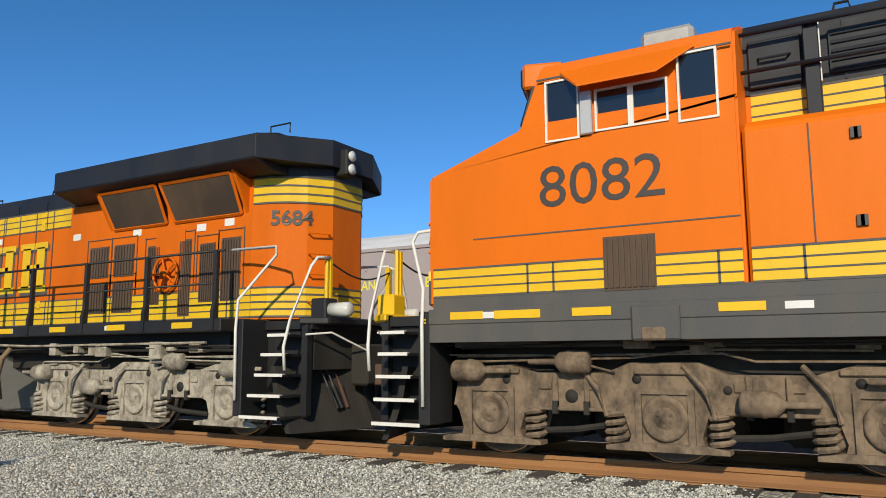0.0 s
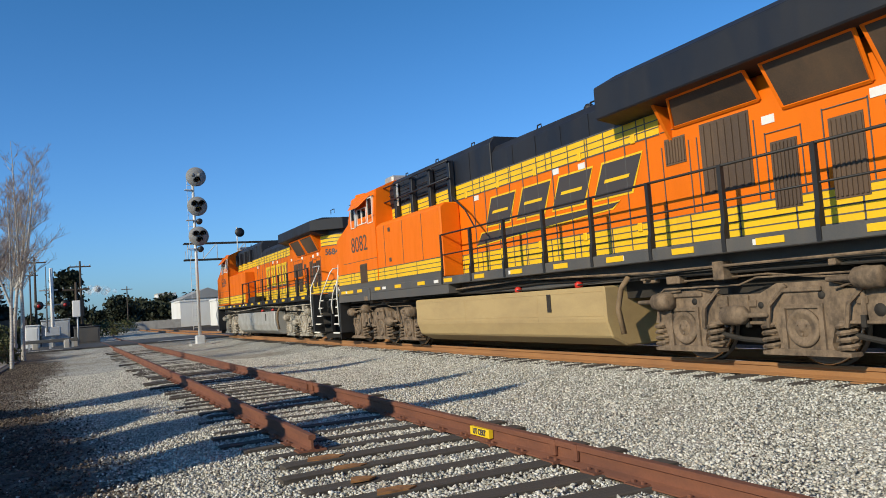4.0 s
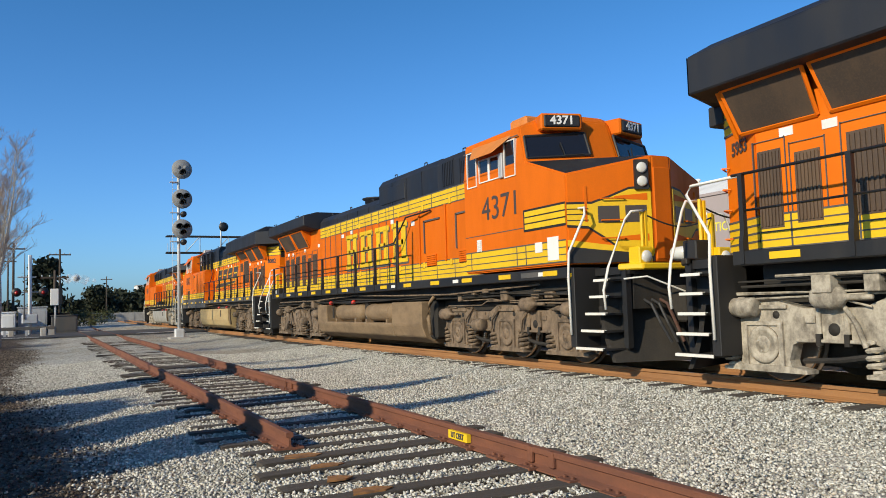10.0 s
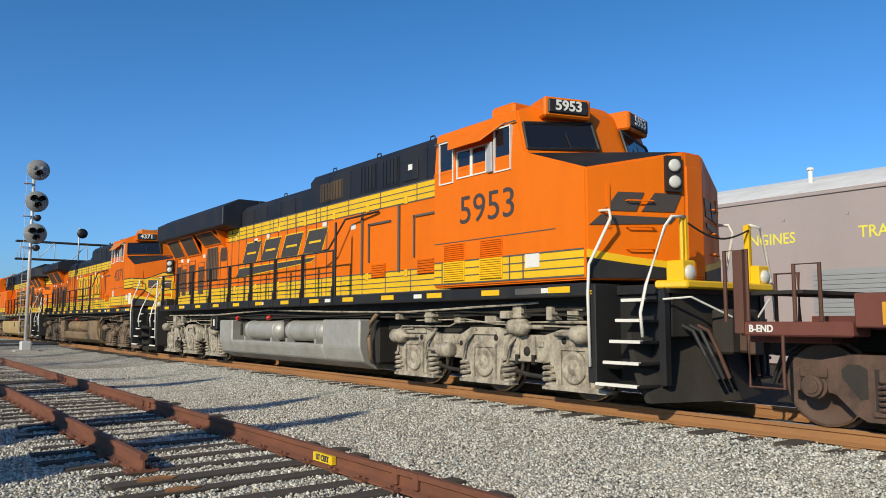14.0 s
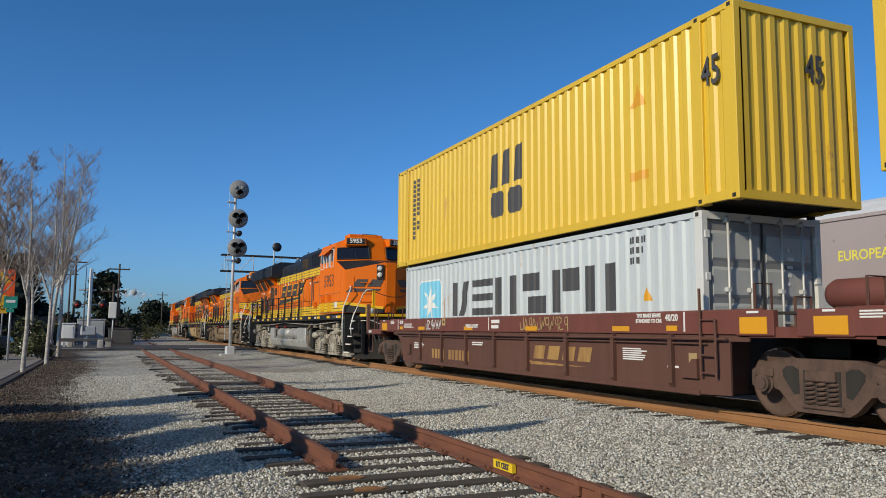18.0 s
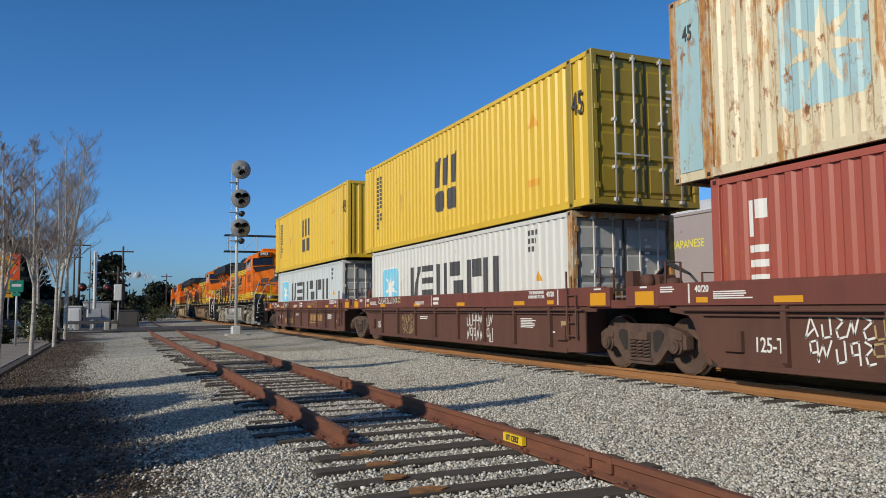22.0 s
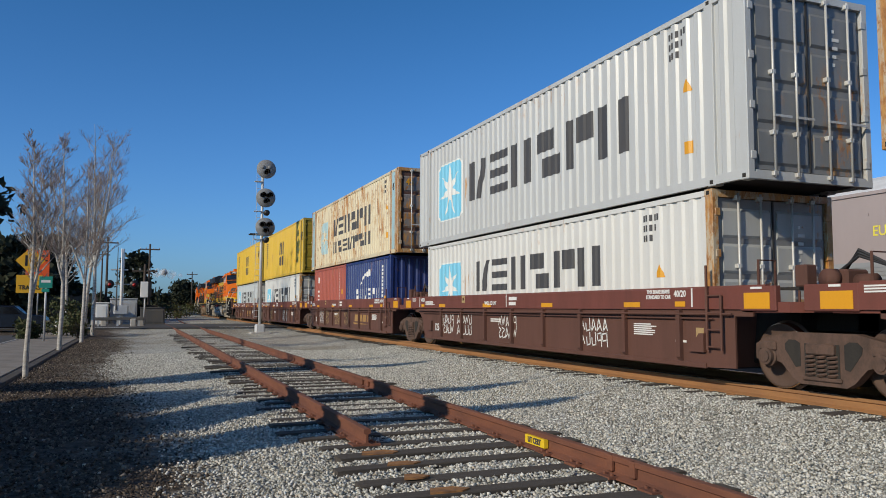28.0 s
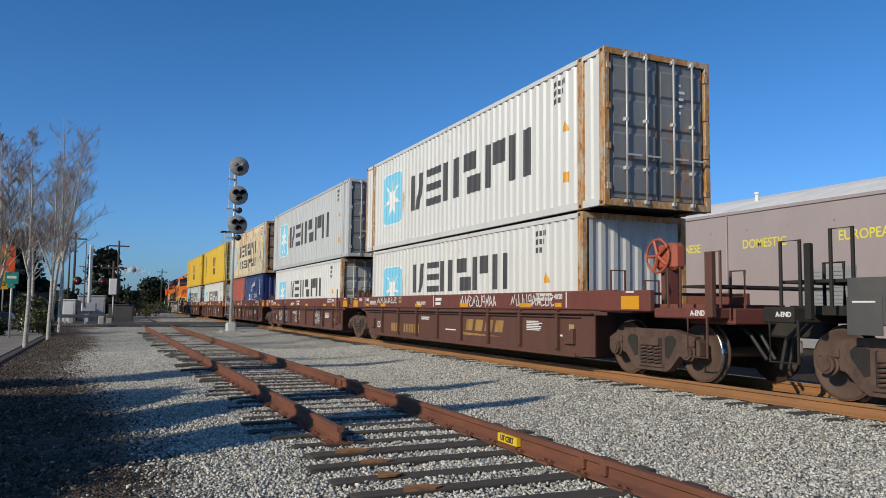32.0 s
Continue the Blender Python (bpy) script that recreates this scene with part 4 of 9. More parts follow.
    # hood with its dark roof
    hood = part("hood", P([(-1.0, 1.66), (1.0, 1.66), (1.0, 3.76), (-1.0, 3.76)], "y", -9.48, 5.97, bevel=0.015), ORANGE, L)
    rear = [(-1.0, -9.48), (-0.56, -10.36), (0.56, -10.36), (1.0, -9.48)] if not old else [(-1.0, -9.48), (-0.955, -9.75), (-0.84, -10.0), (-0.66, -10.22), (-0.34, -10.44), (0.34, -10.44), (0.66, -10.22), (0.84, -10.0), (0.955, -9.75), (1.0, -9.48)]
    part("rear_hood", P(rear, "z", 1.66, 3.74), ORANGE, L)
    part("rear_roof", P(rear, "z", 3.74, 4.02), ROOF, L)
    roofs = [(-4.0, 0.26, 4.34, 0.97), (0.26, 5.97, 4.56, 1.0)] if not old else [(-5.2, 0.12, 4.12, 0.97), (0.12, 3.8, 4.55, 1.0), (3.8, 5.97, 4.53, 1.01)]
    for a, b, h, w in roofs:
        part("hood_roof", P([(-w, 3.76), (w, 3.76), (w, h - 0.16), (w - 0.12, h), (-w + 0.12, h), (-w, h - 0.16)], "y", a, b, bevel=0.012), ROOF, L)
    for a, b, h, w in roofs:
        n = max(2, round((b - a) / 0.9))
        for k in range(1, n):
            y = a + (b - a) * k / n
            part("roof_seam", B(*sorted((near * (w - 0.004), near * (w + 0.012))), y - 0.012, y + 0.012, 3.78, h - 0.17), ROOF, L)
            if k % 2:
                part("lift_lug", T([(near * (w - 0.13), y - 0.08, h - 0.02), (near * (w - 0.13), y - 0.06, h + 0.06), (near * (w - 0.13), y + 0.06, h + 0.06), (near * (w - 0.13), y + 0.08, h - 0.02)], 0.016, 6), ROOF, L)
    # cooling wings: a wide box with a sloped underside
    if old:
        w0, w1, zl, zh = -10.0, -5.33, 3.89, 4.24
    else:
        w0, w1, zl, zh = -10.08, -4.05, 3.82, 4.33
    zr = 4.36 if old else 4.58
    wing = [(-1.52, zl), (-1.12, 3.76), (1.12, 3.76), (1.52, zl), (1.52, zh), (1.05, zr), (-1.05, zr), (-1.52, zh)]
    bm = P(wing, "y", w0, w1, bevel=0.02)
    # the wing narrows towards the rear end
    r0 = [bm.verts.new((x * f, y, z)) for x, f, y, z in [(-1.52, 1, w0, zl), (-1.52, 1, w0, zh), (1.52, 1, w0, zh), (1.52, 1, w0, zl)]]
    r1 = [bm.verts.new(p) for p in [(-0.5, -10.55, zl + 0.02), (-0.5, -10.55, zh + 0.06), (0.5, -10.55, zh + 0.06), (0.5, -10.55, zl + 0.02)]]
    for i in range(4):
        bm.faces.new((r0[i], r0[(i + 1) % 4], r1[(i + 1) % 4], r1[i]))
    bm.faces.new(r1)
    part("radiator_wing", bm, ROOF, L)
    part("lift_ring", T([(near * 0.5, -9.7, 4.55), (near * 0.5, -9.7, 4.7), (near * 0.5, -9.3, 4.7), (near * 0.5, -9.3, 4.55)], 0.014, 6), ROOF, L)
    # sloped intake screens under the wing
    spans = ((-9.3, -7.78), (-7.66, -6.3)) if old else ((-9.72, -8.5), (-8.4, -7.12), (-6.85, -5.2))
    for a, b in spans:
        for s in (-1, 1):
            lo, hi = s * 1.0, s * 1.3
            zlo = 3.24 if b - a < 1.6 and b < -5.3 else 3.44
            cut = 0.28
            q = [(lo, a + 0.04, zlo), (lo, b - 0.04, zlo), (hi, b - (cut if b > -5.3 else 0), 3.80), (hi, a, 3.80)]
            bm = bmesh.new()
            vs = [bm.verts.new(p) for p in q]
            bm.faces.new(vs)
            r = bmesh.ops.extrude_face_region(bm, geom=bm.faces[:])
            bmesh.ops.translate(bm, vec=(s * 0.02, 0, -0.012), verts=[v for v in r["geom"] if isinstance(v, bmesh.types.BMVert)])
            sc = part("intake_screen", bm, SCREEN, L)
            if s == near:
                bm = bmesh.new()
                rim = [Vector(p) + Vector((s * 0.02, 0, 0)) for p in q]
                for i in range(4):
                    tube(bm, [rim[i], rim[(i + 1) % 4]], 0.03, 4)
                part("screen_frame", bm, ORANGE, sc)
                bm = bmesh.new()
                n = 14
                for k in range(1, n):
                    t = k / n
                    tube(bm, [rim[0].lerp(rim[1], t), rim[3].lerp(rim[2], t)], 0.006, 3)
                tagged(part("screen_bars", bm, SCREEN, sc), kind="stuff")
    for s in (-1, 1):
        for y in (spans[0][0] - 0.06, spans[-1][1] + 0.06):
            part("wing_bracket", P([(s * 0.98, 3.2), (s * 1.34, 3.84), (s * 0.98, 3.84)], "y", y - 0.03, y + 0.03), ORANGE, L)
    # stripes
    stripes(L, "lower_stripe", -9.47, 5.9, 1.70, 2.12, 1.0, near, 3, [-9.0 + 0.9 * k for k in range(16)])
    stripes(L, "upper_stripe", -5.1 if old else -4.9, 5.9, 3.42, 3.76, 1.0, near, 2, [-4.4 + 1.3 * k for k in range(8)])
    s = near

    def grown(d):
        """The outline of the rounded rear end, d outwards."""
        return [(x + (math.copysign(d, x)), y - (d if y < -9.5 else 0)) for x, y in rear]
    for z0, z1, n in ((1.70, 2.12, 4), (3.36, 3.74, 3)):
        b = part("rear_stripe", P(grown(0.006), "z", z0, z1), YELLOW, L)
        bm = bmesh.new()
        for k in range(n + 1):
            z = z0 + (z1 - z0) * k / n
            prism(bm, grown(0.010), "z", z - 0.014, z + 0.014)
        part("pinstripe", bm, SILL, b)
    # number painted round the rear corner
    num = lettering("number", number, 0.30 if old else 0.25, Matrix.Identity(4), LETTER, L, "dark painted numerals", 1.05, 0.008)
    run = [Vector((s * abs(x), y)) for x, y in rear[:len(rear) // 2]]
    run = run if s < 0 else run[::-1]
    lens_ = [(b - a).length for a, b in zip(run, run[1:])]
    mid = sum(lens_) * 0.5
    for v in num.data.vertices:
        d, k = min(max(mid + v.co.x, 0.001), sum(lens_) - 0.001), 0
        while d > lens_[k]:
            d -= lens_[k]
            k += 1
        way = (run[k + 1] - run[k]).normalized()
        out = Vector((way.y, -way.x))
        out = out if out.y < 0 else -out
        q = run[k] + way * d + out * (0.008 + max(0.0, v.co.z))
        v.co = (q.x, q.y, 3.12 + v.co.y)
    for z in (1.9, 2.3, 2.6, 2.9):
        part("grab_iron", T([(s * 0.64, -10.24, z), (s * 0.70, -10.32, z), (s * 0.44, -10.48, z), (s * 0.40, -10.40, z)], 0.013, 5), ORANGE, L)
    if old:
        lampb, spots = part("rear_light", B(near * 0.2 - 0.12, near * 0.2 + 0.12, -10.66, -10.42, 3.8, 4.2, bevel=0.02), BLACK, L), ((near * 0.2, 3.9), (near * 0.2, 4.1))
    else:
        lampb, spots = part("rear_light", B(near * 0.36 - 0.24, near * 0.36 + 0.24, -10.62, -10.34, 3.56, 3.86, bevel=0.02), BLACK, L), ((near * 0.47, 3.71), (near * 0.25, 3.71))
        part("rear_recess", B(near * 0.36 - 0.15, near * 0.36 + 0.15, -10.37, -10.34, 3.26, 3.52), UNDER, L)
        part("rear_column", P([(near * 0.05, 1.66), (near * -0.25, 1.66), (near * -0.55, 3.8), (near * 0.05, 3.8)], "y", -10.75, -10.36), UNDER, L)
    for lx, z in spots:
        part("lamp", lathe(bmesh.new(), [(0.08, 0.0), (0.08, -0.03), (0.01, -0.05)], (lx, -10.66 if old else -10.62, z), "y", 14), LENS, lampb)
    # hood doors with louvres, latches and hinge lines
    if old:
        doors = [(-9.25, -8.86, 1.95, 2.9), (-8.72, -8.4, 1.95, 2.85), (-8.2, -7.95, 1.75, 2.95), (-7.5, -7.2, 1.95, 2.9), (-6.85, -6.35, 2.45, 2.98), (-6.85, -6.35, 1.85, 2.36), (-6.2, -5.7, 2.45, 2.98), (-6.2, -5.7, 1.85, 2.36)]
        if number == "4371":
            doors = [(-9.3, -8.95, 1.9, 2.95), (-8.6, -8.3, 1.9, 2.95), (-7.95, -7.6, 1.9, 3.0), (-7.2, -6.85, 1.9, 3.0), (-6.5, -6.2, 1.95, 2.85), (-5.95, -5.55, 1.9, 2.95)]
    else:
        doors = [(-9.45, -9.1, 1.95, 2.95), (-8.9, -8.55, 1.98, 2.85), (-8.2, -7.75, 1.98, 2.95), (-7.3, -6.9, 1.98, 2.85), (-6.6, -5.72, 2.35, 3.36), (-5.42, -5.0, 2.9, 3.3)]
    for a, b, z0, z1 in doors:
        louvre_panel(L, "louvred_door", a, b, z0, z1, 1.0, near, LOUVRE, True, 7)
    bm = bmesh.new()
    for a, b, z0, z1 in doors:
        for yy in (a - 0.07, b + 0.07):
            box(bm, *sorted((s * 0.99, s * 1.0145)), yy - 0.006, yy + 0.006, 2.13, min(z1 + 0.14, 3.2))
        box(bm, *sorted((s * 0.99, s * 1.0145)), a - 0.07, b + 0.07, z1 + 0.12, z1 + 0.13)
    y = -4.6
    while y < 1.6:
        box(bm, *sorted((s * 0.99, s * 1.0145)), y - 0.009, y + 0.009, 1.72, 3.74)
        y += 0.52
    tagged(part("door_seams", bm, SILL, L), kind="stuff")
    bm = bmesh.new()
    y = -4.3
    while y < 5.6:
        for z in (2.06, 3.47):
            part("door_latch", B(*sorted((s * 1.0, s * 1.03)), y - 0.05, y + 0.05, z - 0.07, z + 0.07, bevel=0.01), YELLOW, L)
        y += 1.44
    for k, (y, z) in enumerate([(-9.1, 3.08), (-8.5, 3.05), (-7.0, 3.1), (-5.4, 3.15), (-3.0, 3.25), (-2.2, 3.3), (0.9, 3.28), (2.2, 3.1)]):
        part("notice_plate", B(*sorted((s * 1.0, s * 1.008)), y, y + 0.2, z, z + 0.11), WHITE, L, "small white notice plate")
    # walkway rail: stanchions and two bars
    yend = 1.9 if facing == 0 and not old else 2.4
    ys = [-9.3 + i * (yend + 9.3) / 8 for i in range(9)]
    for y in ys:
        part("stanchion", P([(s * 1.47, 1.60), (s * 1.565, 1.50), (s * 1.565, 1.78), (s * 1.535, 1.9), (s * 1.535, 2.63), (s * 1.475, 2.63)], "y", y - 0.032, y + 0.032), BLACK, L)
    part("handrail", T([(s * 1.5, ys[0] - 0.15, 2.62), (s * 1.5, yend, 2.62)], 0.019, 8), BLACK, L)
    part("handrail", T([(s * 1.5, ys[0], 2.16), (s * 1.5, yend, 2.16)], 0.015, 8), BLACK, L)
    # cab
    cab = make_cab(L, ORANGE if number != "4371" else worn("faded_awning", (0.62, 0.2, 0.03), (0.4, 0.16, 0.05), 0.6), near, era, number)
    lettering("number", number, 0.65, Matrix.Translation((near * 1.523, 7.36, 2.92)) @ pose(0, 0, 0, 90, 0, 90 if near > 0 else -90), LETTER, L, "large dark painted numerals", 1.08, 0.0)
    stripes(L, "cab_stripe", 5.98, 9.40, 1.76 if not plain else 1.80, 2.12, 1.52, near, 2 if old else 2, [6.2, 7.9, 8.2])
    nose_end(L, near, not old)
    end_gear(L, -1, near)
    side_details(L, number, near, old, facing)
    lettering("end_mark", "F", 0.13, Matrix.Translation((near * 1.548, 9.52, 1.5)) @ pose(0, 0, 0, 90, 0, 90 if near > 0 else -90), YELLOW, L, "yellow painted letter", 0.9, 0.004)
    # blank plates in place of the maker's type
    part("type_plate", B(*sorted((s * 1.55, s * 1.558)), 8.05, 8.6, 1.53, 1.62), YELLOW if facing == 0 else SILL, L)
    # horn
    bm = bmesh.new()
    hy = 8.85 if number == "8082" else 1.4
    hz = 3.62 if number == "8082" else 4.48
    for k in range(3):
        lathe(bm, [(0.02, 0), (0.03, 0.15), (0.08, 0.26), (0.085, 0.27)], (near * (0.2 + 0.14 * k), hy + 0.06 * k, hz + 0.09), "y", 10)
    box(bm, near * 0.34 - 0.25, near * 0.34 + 0.25, hy - 0.05, hy + 0.05, hz - 0.04, hz + 0.05)
    part("air_horn", bm, UNDER, L)
    if number in ("4371", "5684"):
        for ob in L.children_recursive:
            for slot in ob.material_slots:
                slot.material = {ORANGE: OLDORANGE, YELLOW: OLDYELLOW}.get(slot.material, slot.material)
    LOCOS.append((L, u, facing))
    return L


def emblem_slanted(L, y0, y1, z0, z1, near, sgn):
    """Four slanted dark blocks edged in yellow over a long tapering bar: plain shapes in place of the emblem."""
    s = near
    w, h = (y1 - y0) / 4, z1 - z0
    dirn = 1 if s > 0 else -1
    mid = (y0 + y1) / 2

    def slab(q, x):
        return P([(mid + dirn * p, z) for p, z in q], "x", s * x, s * (x + 0.004))
    for k in range(4):
        a = -2 * w + k * w
        lift = 0.0
        quad = lambda g: [(a + 0.12 - g, z0 - g), (a + w - 0.18 + g, z0 - g), (a + w + 0.12 + g, z1 + g), (a + 0.42 - g, z1 + g)]
        e = part("emblem_edge", slab(quad(0.034), 1.004), YELLOW, L, "yellow edging of an emblem block")
        part("emblem_block", slab(quad(0.0), 1.009), LETTER, e, "dark slanted block")
        part("emblem_slit", slab([(a + 0.42, z0 + 0.42 * h), (a + w - 0.22, z0 + 0.42 * h), (a + w - 0.19, z0 + 0.52 * h), (a + 0.45, z0 + 0.52 * h)], 1.012), YELLOW if near * sgn > 0 else ORANGE, e)
    bar = lambda g: [(-2 * w - 0.35 - g, z0 - 0.38 - g), (2 * w - 0.7 + g, z0 - 0.20 - g), (2 * w - 0.5 + g, z0 - 0.12 + g), (-2 * w - 0.1 - g, z0 - 0.14 + g)]
    e = part("emblem_edge", slab(bar(0.026), 1.004), YELLOW, L, "yellow edging of the long bar")
    part("emblem_bar", slab(bar(0.0), 1.009), LETTER, e, "dark tapering bar")


def emblem_upright(L, y0, y1, z0, z1, near):
    """Four upright yellow slabs with serifs and dark shadows: plain shapes in place of the emblem."""
    s = near
    w = (y1 - y0) / 4
    d = 1 if s > 0 else -1
    for k in range(4):
        a = y0 + k * w
        pair = []
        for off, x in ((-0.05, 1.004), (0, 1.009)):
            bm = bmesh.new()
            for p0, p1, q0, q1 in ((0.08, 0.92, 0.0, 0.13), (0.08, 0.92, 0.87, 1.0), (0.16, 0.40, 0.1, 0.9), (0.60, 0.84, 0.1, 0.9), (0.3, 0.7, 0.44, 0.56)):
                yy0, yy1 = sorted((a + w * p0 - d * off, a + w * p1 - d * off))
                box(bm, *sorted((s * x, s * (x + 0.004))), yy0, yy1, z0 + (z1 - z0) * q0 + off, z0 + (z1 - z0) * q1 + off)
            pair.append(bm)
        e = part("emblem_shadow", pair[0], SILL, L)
        part("emblem_slab", pair[1], YELLOW, e, "yellow upright slab")


def side_details(L, number, near, old, facing):
    s = near
    if number == "8082":
        # full-width cabinet behind the cab with rails and doors over it
        bm = P([(-1.52, 1.66), (-1.0, 1.66), (-1.0, 3.38), (-1.40, 3.38), (-1.52, 3.28)], "y", 1.85, 5.93, bevel=0.03)
        part("side_cabinet", bm, ORANGE, L)
        stripes(L, "cabinet_stripe", 1.95, 5.9, 1.80, 2.12, 1.522, near, 2, [3.3, 4.6, 5.45])
        part("cabinet_band", B(-1.526, -1.521, 1.9, 9.40, 1.66, 1.80), SILL, L)
        bm = bmesh.new()
        for y in (5.35, 4.1, 2.9):
            box(bm, -1.53, -1.52, y - 0.006, y + 0.006, 2.14, 3.25)
        for y in (4.95, 4.98):
            for z in (2.3, 3.1):
                box(bm, -1.55, -1.52, y - 0.03, y + 0.03, z - 0.05, z + 0.05)
        tagged(part("cabinet_seaming", bm, SILL, L), kind="stuff")
        for y in (2.0, 3.1, 4.2, 5.3):
            part("roof_post", B(-1.16, -1.04, y - 0.07, y + 0.07, 3.30, 4.36, bevel=0.01), ROOF, L)
        for z in (3.95, 4.35):
            part("roof_rail", T([(-1.2, 1.9, z), (-1.2, 5.95, z)], 0.022, 8), ROOF, L)
        for y0, y1 in ((4.45, 5.15), (2.25, 2.95)):
            louvre_panel(L, "vent_grille", y0, y1, 3.85, 4.3, 1.03, near, ROOF, False, 5)
        for y0, y1 in ((3.3, 4.05), (5.4, 5.9)):
            d = part("roof_door", B(-1.05, -1.0, y0, y1, 3.82, 4.32, bevel=0.012), ROOF, L)
            part("door_bar", T([(-1.05, y0 + 0.1, 4.12), (-1.11, y0 + 0.12, 4.1), (-1.11, y1 - 0.12, 4.1), (-1.05, y1 - 0.1, 4.12)], 0.014, 6), ROOF, d)
        louvre_panel(L, "cab_vent", 6.80, 7.34, 1.78, 2.34, 1.522, near, LOUVRE, True, 9)
        part("jack_pad", B(-1.60, -1.5, 6.58, 7.06, 1.27, 1.62, bevel=0.02), SILL, L)
        part("jack_socket", B(-1.62, -1.5, 6.72, 6.96, 1.27, 1.40, bevel=0.02), TAN, L)
        part("walkway_rail", T([(-1.5, 1.9, 2.62), (-1.5, 2.6, 2.66), (-1.5, 2.9, 2.7)], 0.02, 6), ORANGE, L)
        part("brace", T([(-1.15, 1.9, 3.5), (-1.2, 1.2, 3.1), (-1.48, 0.3, 2.62)], 0.02, 6), BLACK, L)
        emblem_slanted(L, -4.35, 0.75, 2.66, 3.22, near, -1)
        part("white_post", B(-1.13, -1.08, 5.22, 5.30, 3.76, 4.4), WHITE, L)
        part("white_post", B(-1.13, -1.08, 3.06, 3.12, 3.76, 4.4), WHITE, L)
        for x, y in ((-0.5, -2.6), (-0.5, -3.1)):
            part("roof_cap", lathe(bmesh.new(), [(0.1, 0), (0.1, 0.1), (0.06, 0.16), (0.01, 0.17)], (x, y, 4.36), "z", 10), ROOF, L)
        return
    if number == "5953":
        emblem_slanted(L, -3.9, 1.05, 2.74, 3.26, near, 1)
        for y0, y1 in ((2.56, 3.24), (3.42, 4.06)):
            louvre_panel(L, "vent_grille", y0, y1, 3.84, 4.40, 1.0, near, ROOF, True, 5)
        louvre_panel(L, "vent_grille", 0.77, 1.82, 3.86, 4.28, 1.0, near, SCREEN, True, 8)
        part("roof_door", B(*sorted((s * 1.0, s * 1.02)), 4.22, 4.74, 3.84, 4.22, bevel=0.006), ROOF, L)
        part("door_label", B(*sorted((s * 1.02, s * 1.026)), 4.42, 4.56, 4.04, 4.15), WHITE, L)
        for y0, y1 in ((6.25, 6.82), (7.2, 7.75)):
            louvre_panel(L, "cab_vent", y0, y1, 2.12, 2.42, 1.521, near, ORANGE, False, 9)
            louvre_panel(L, "cab_vent", y0, y1, 1.80, 2.12, 1.530, near, YELLOW, False, 9)
        part("patch", B(*sorted((s * 1.52, s * 1.534)), 8.25, 8.55, 1.92, 2.12), WHITE, L, "white repair patch")
    elif number == "4371":
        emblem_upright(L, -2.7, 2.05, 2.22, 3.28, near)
        louvre_panel(L, "vent_grille", 4.0, 4.58, 3.80, 4.40, 1.0, near, ROOF, True, 7)
        louvre_panel(L, "vent_grille", 4.85, 5.5, 3.98, 4.3, 1.0, near, ROOF, True, 8)
        part("roof_panel", B(*sorted((s * 1.0, s * 1.02)), 0.32, 1.88, 3.86, 4.27, bevel=0.008), ROOF, L)
        part("exhaust", lathe(bmesh.new(), [(0.36, 0), (0.36, 0.3), (0.45, 0.34), (0.45, 0.38), (0.3, 0.38)], (0, -2.5, 4.10), "z", 16), ROOF, L)
        part("patch", B(*sorted((s * 1.52, s * 1.534)), 8.88, 9.2, 1.80, 2.2), WHITE, L, "torn white repair patch")
        part("patch", B(*sorted((s * 1.52, s * 1.534)), 8.5, 8.72, 1.96, 2.14), WHITE, L, "torn white repair patch")
        louvre_panel(L, "cab_vent", 6.45, 6.62, 2.12, 2.36, 1.521, near, WHITE, False, 6)
        # black-outlined yellow panel wrapping towards the nose
        part("nose_panel_edge", B(*sorted((s * 1.52, s * 1.529)), 8.15, 9.42, 2.36, 2.76, bevel=0.003), BLACK, L)
        bm = bmesh.new()
        for k in range(3):
            box(bm, *sorted((s * 1.522, s * 1.536)), 8.2, 9.42, 2.40 + 0.115 * k, 2.49 + 0.115 * k)
        part("nose_panel", bm, YELLOW, L)
    else:
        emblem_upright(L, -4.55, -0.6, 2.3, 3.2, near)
        part("side_cabinet", P([(-1.48, 1.66), (-1.0, 1.66), (-1.0, 3.2), (-1.48, 3.2)], "y", 1.9, 5.93, bevel=0.03), ORANGE, L)
        stripes(L, "cabinet_stripe", 1.95, 5.9, 1.72, 2.12, 1.482, near, 2, [3.3, 4.6])
        part("tool_box", B(-1.52, -1.1, -0.4, 1.1, 1.66, 1.92, bevel=0.02), BLACK, L)
        for y in (2.2, 3.4, 4.6, 5.6):
            part("roof_post", B(-1.14, -1.02, y - 0.06, y + 0.06, 3.7, 4.3, bevel=0.01), ROOF, L)
        for y0, y1 in ((3.0, 3.9), (4.4, 5.2)):
            louvre_panel(L, "vent_grille", y0, y1, 3.84, 4.28, 1.0, near, ROOF, True, 6)
        # hand brake wheel on the hood door
        bm = bmesh.new()
        c = (-1.09, -7.72, 2.42)
        ring = [(c[0], c[1] + 0.27 * math.cos(a), c[2] + 0.27 * math.sin(a)) for a in [i * math.pi / 12 for i in range(25)]]
        tube(bm, ring, 0.022, 6)
        for k in range(5):
            a = k * 2 * math.pi / 5
            tube(bm, [c, (c[0], c[1] + 0.26 * math.cos(a), c[2] + 0.26 * math.sin(a))], 0.018, 5)
        disc(bm, c, "x", 0.06, 0.1, 12)
        part("brake_wheel", bm, ORANGE, L)
        part("service_door", B(-1.02, -1.0, -8.05, -7.38, 2.15, 3.12, bevel=0.006), ORANGE, L)
        return
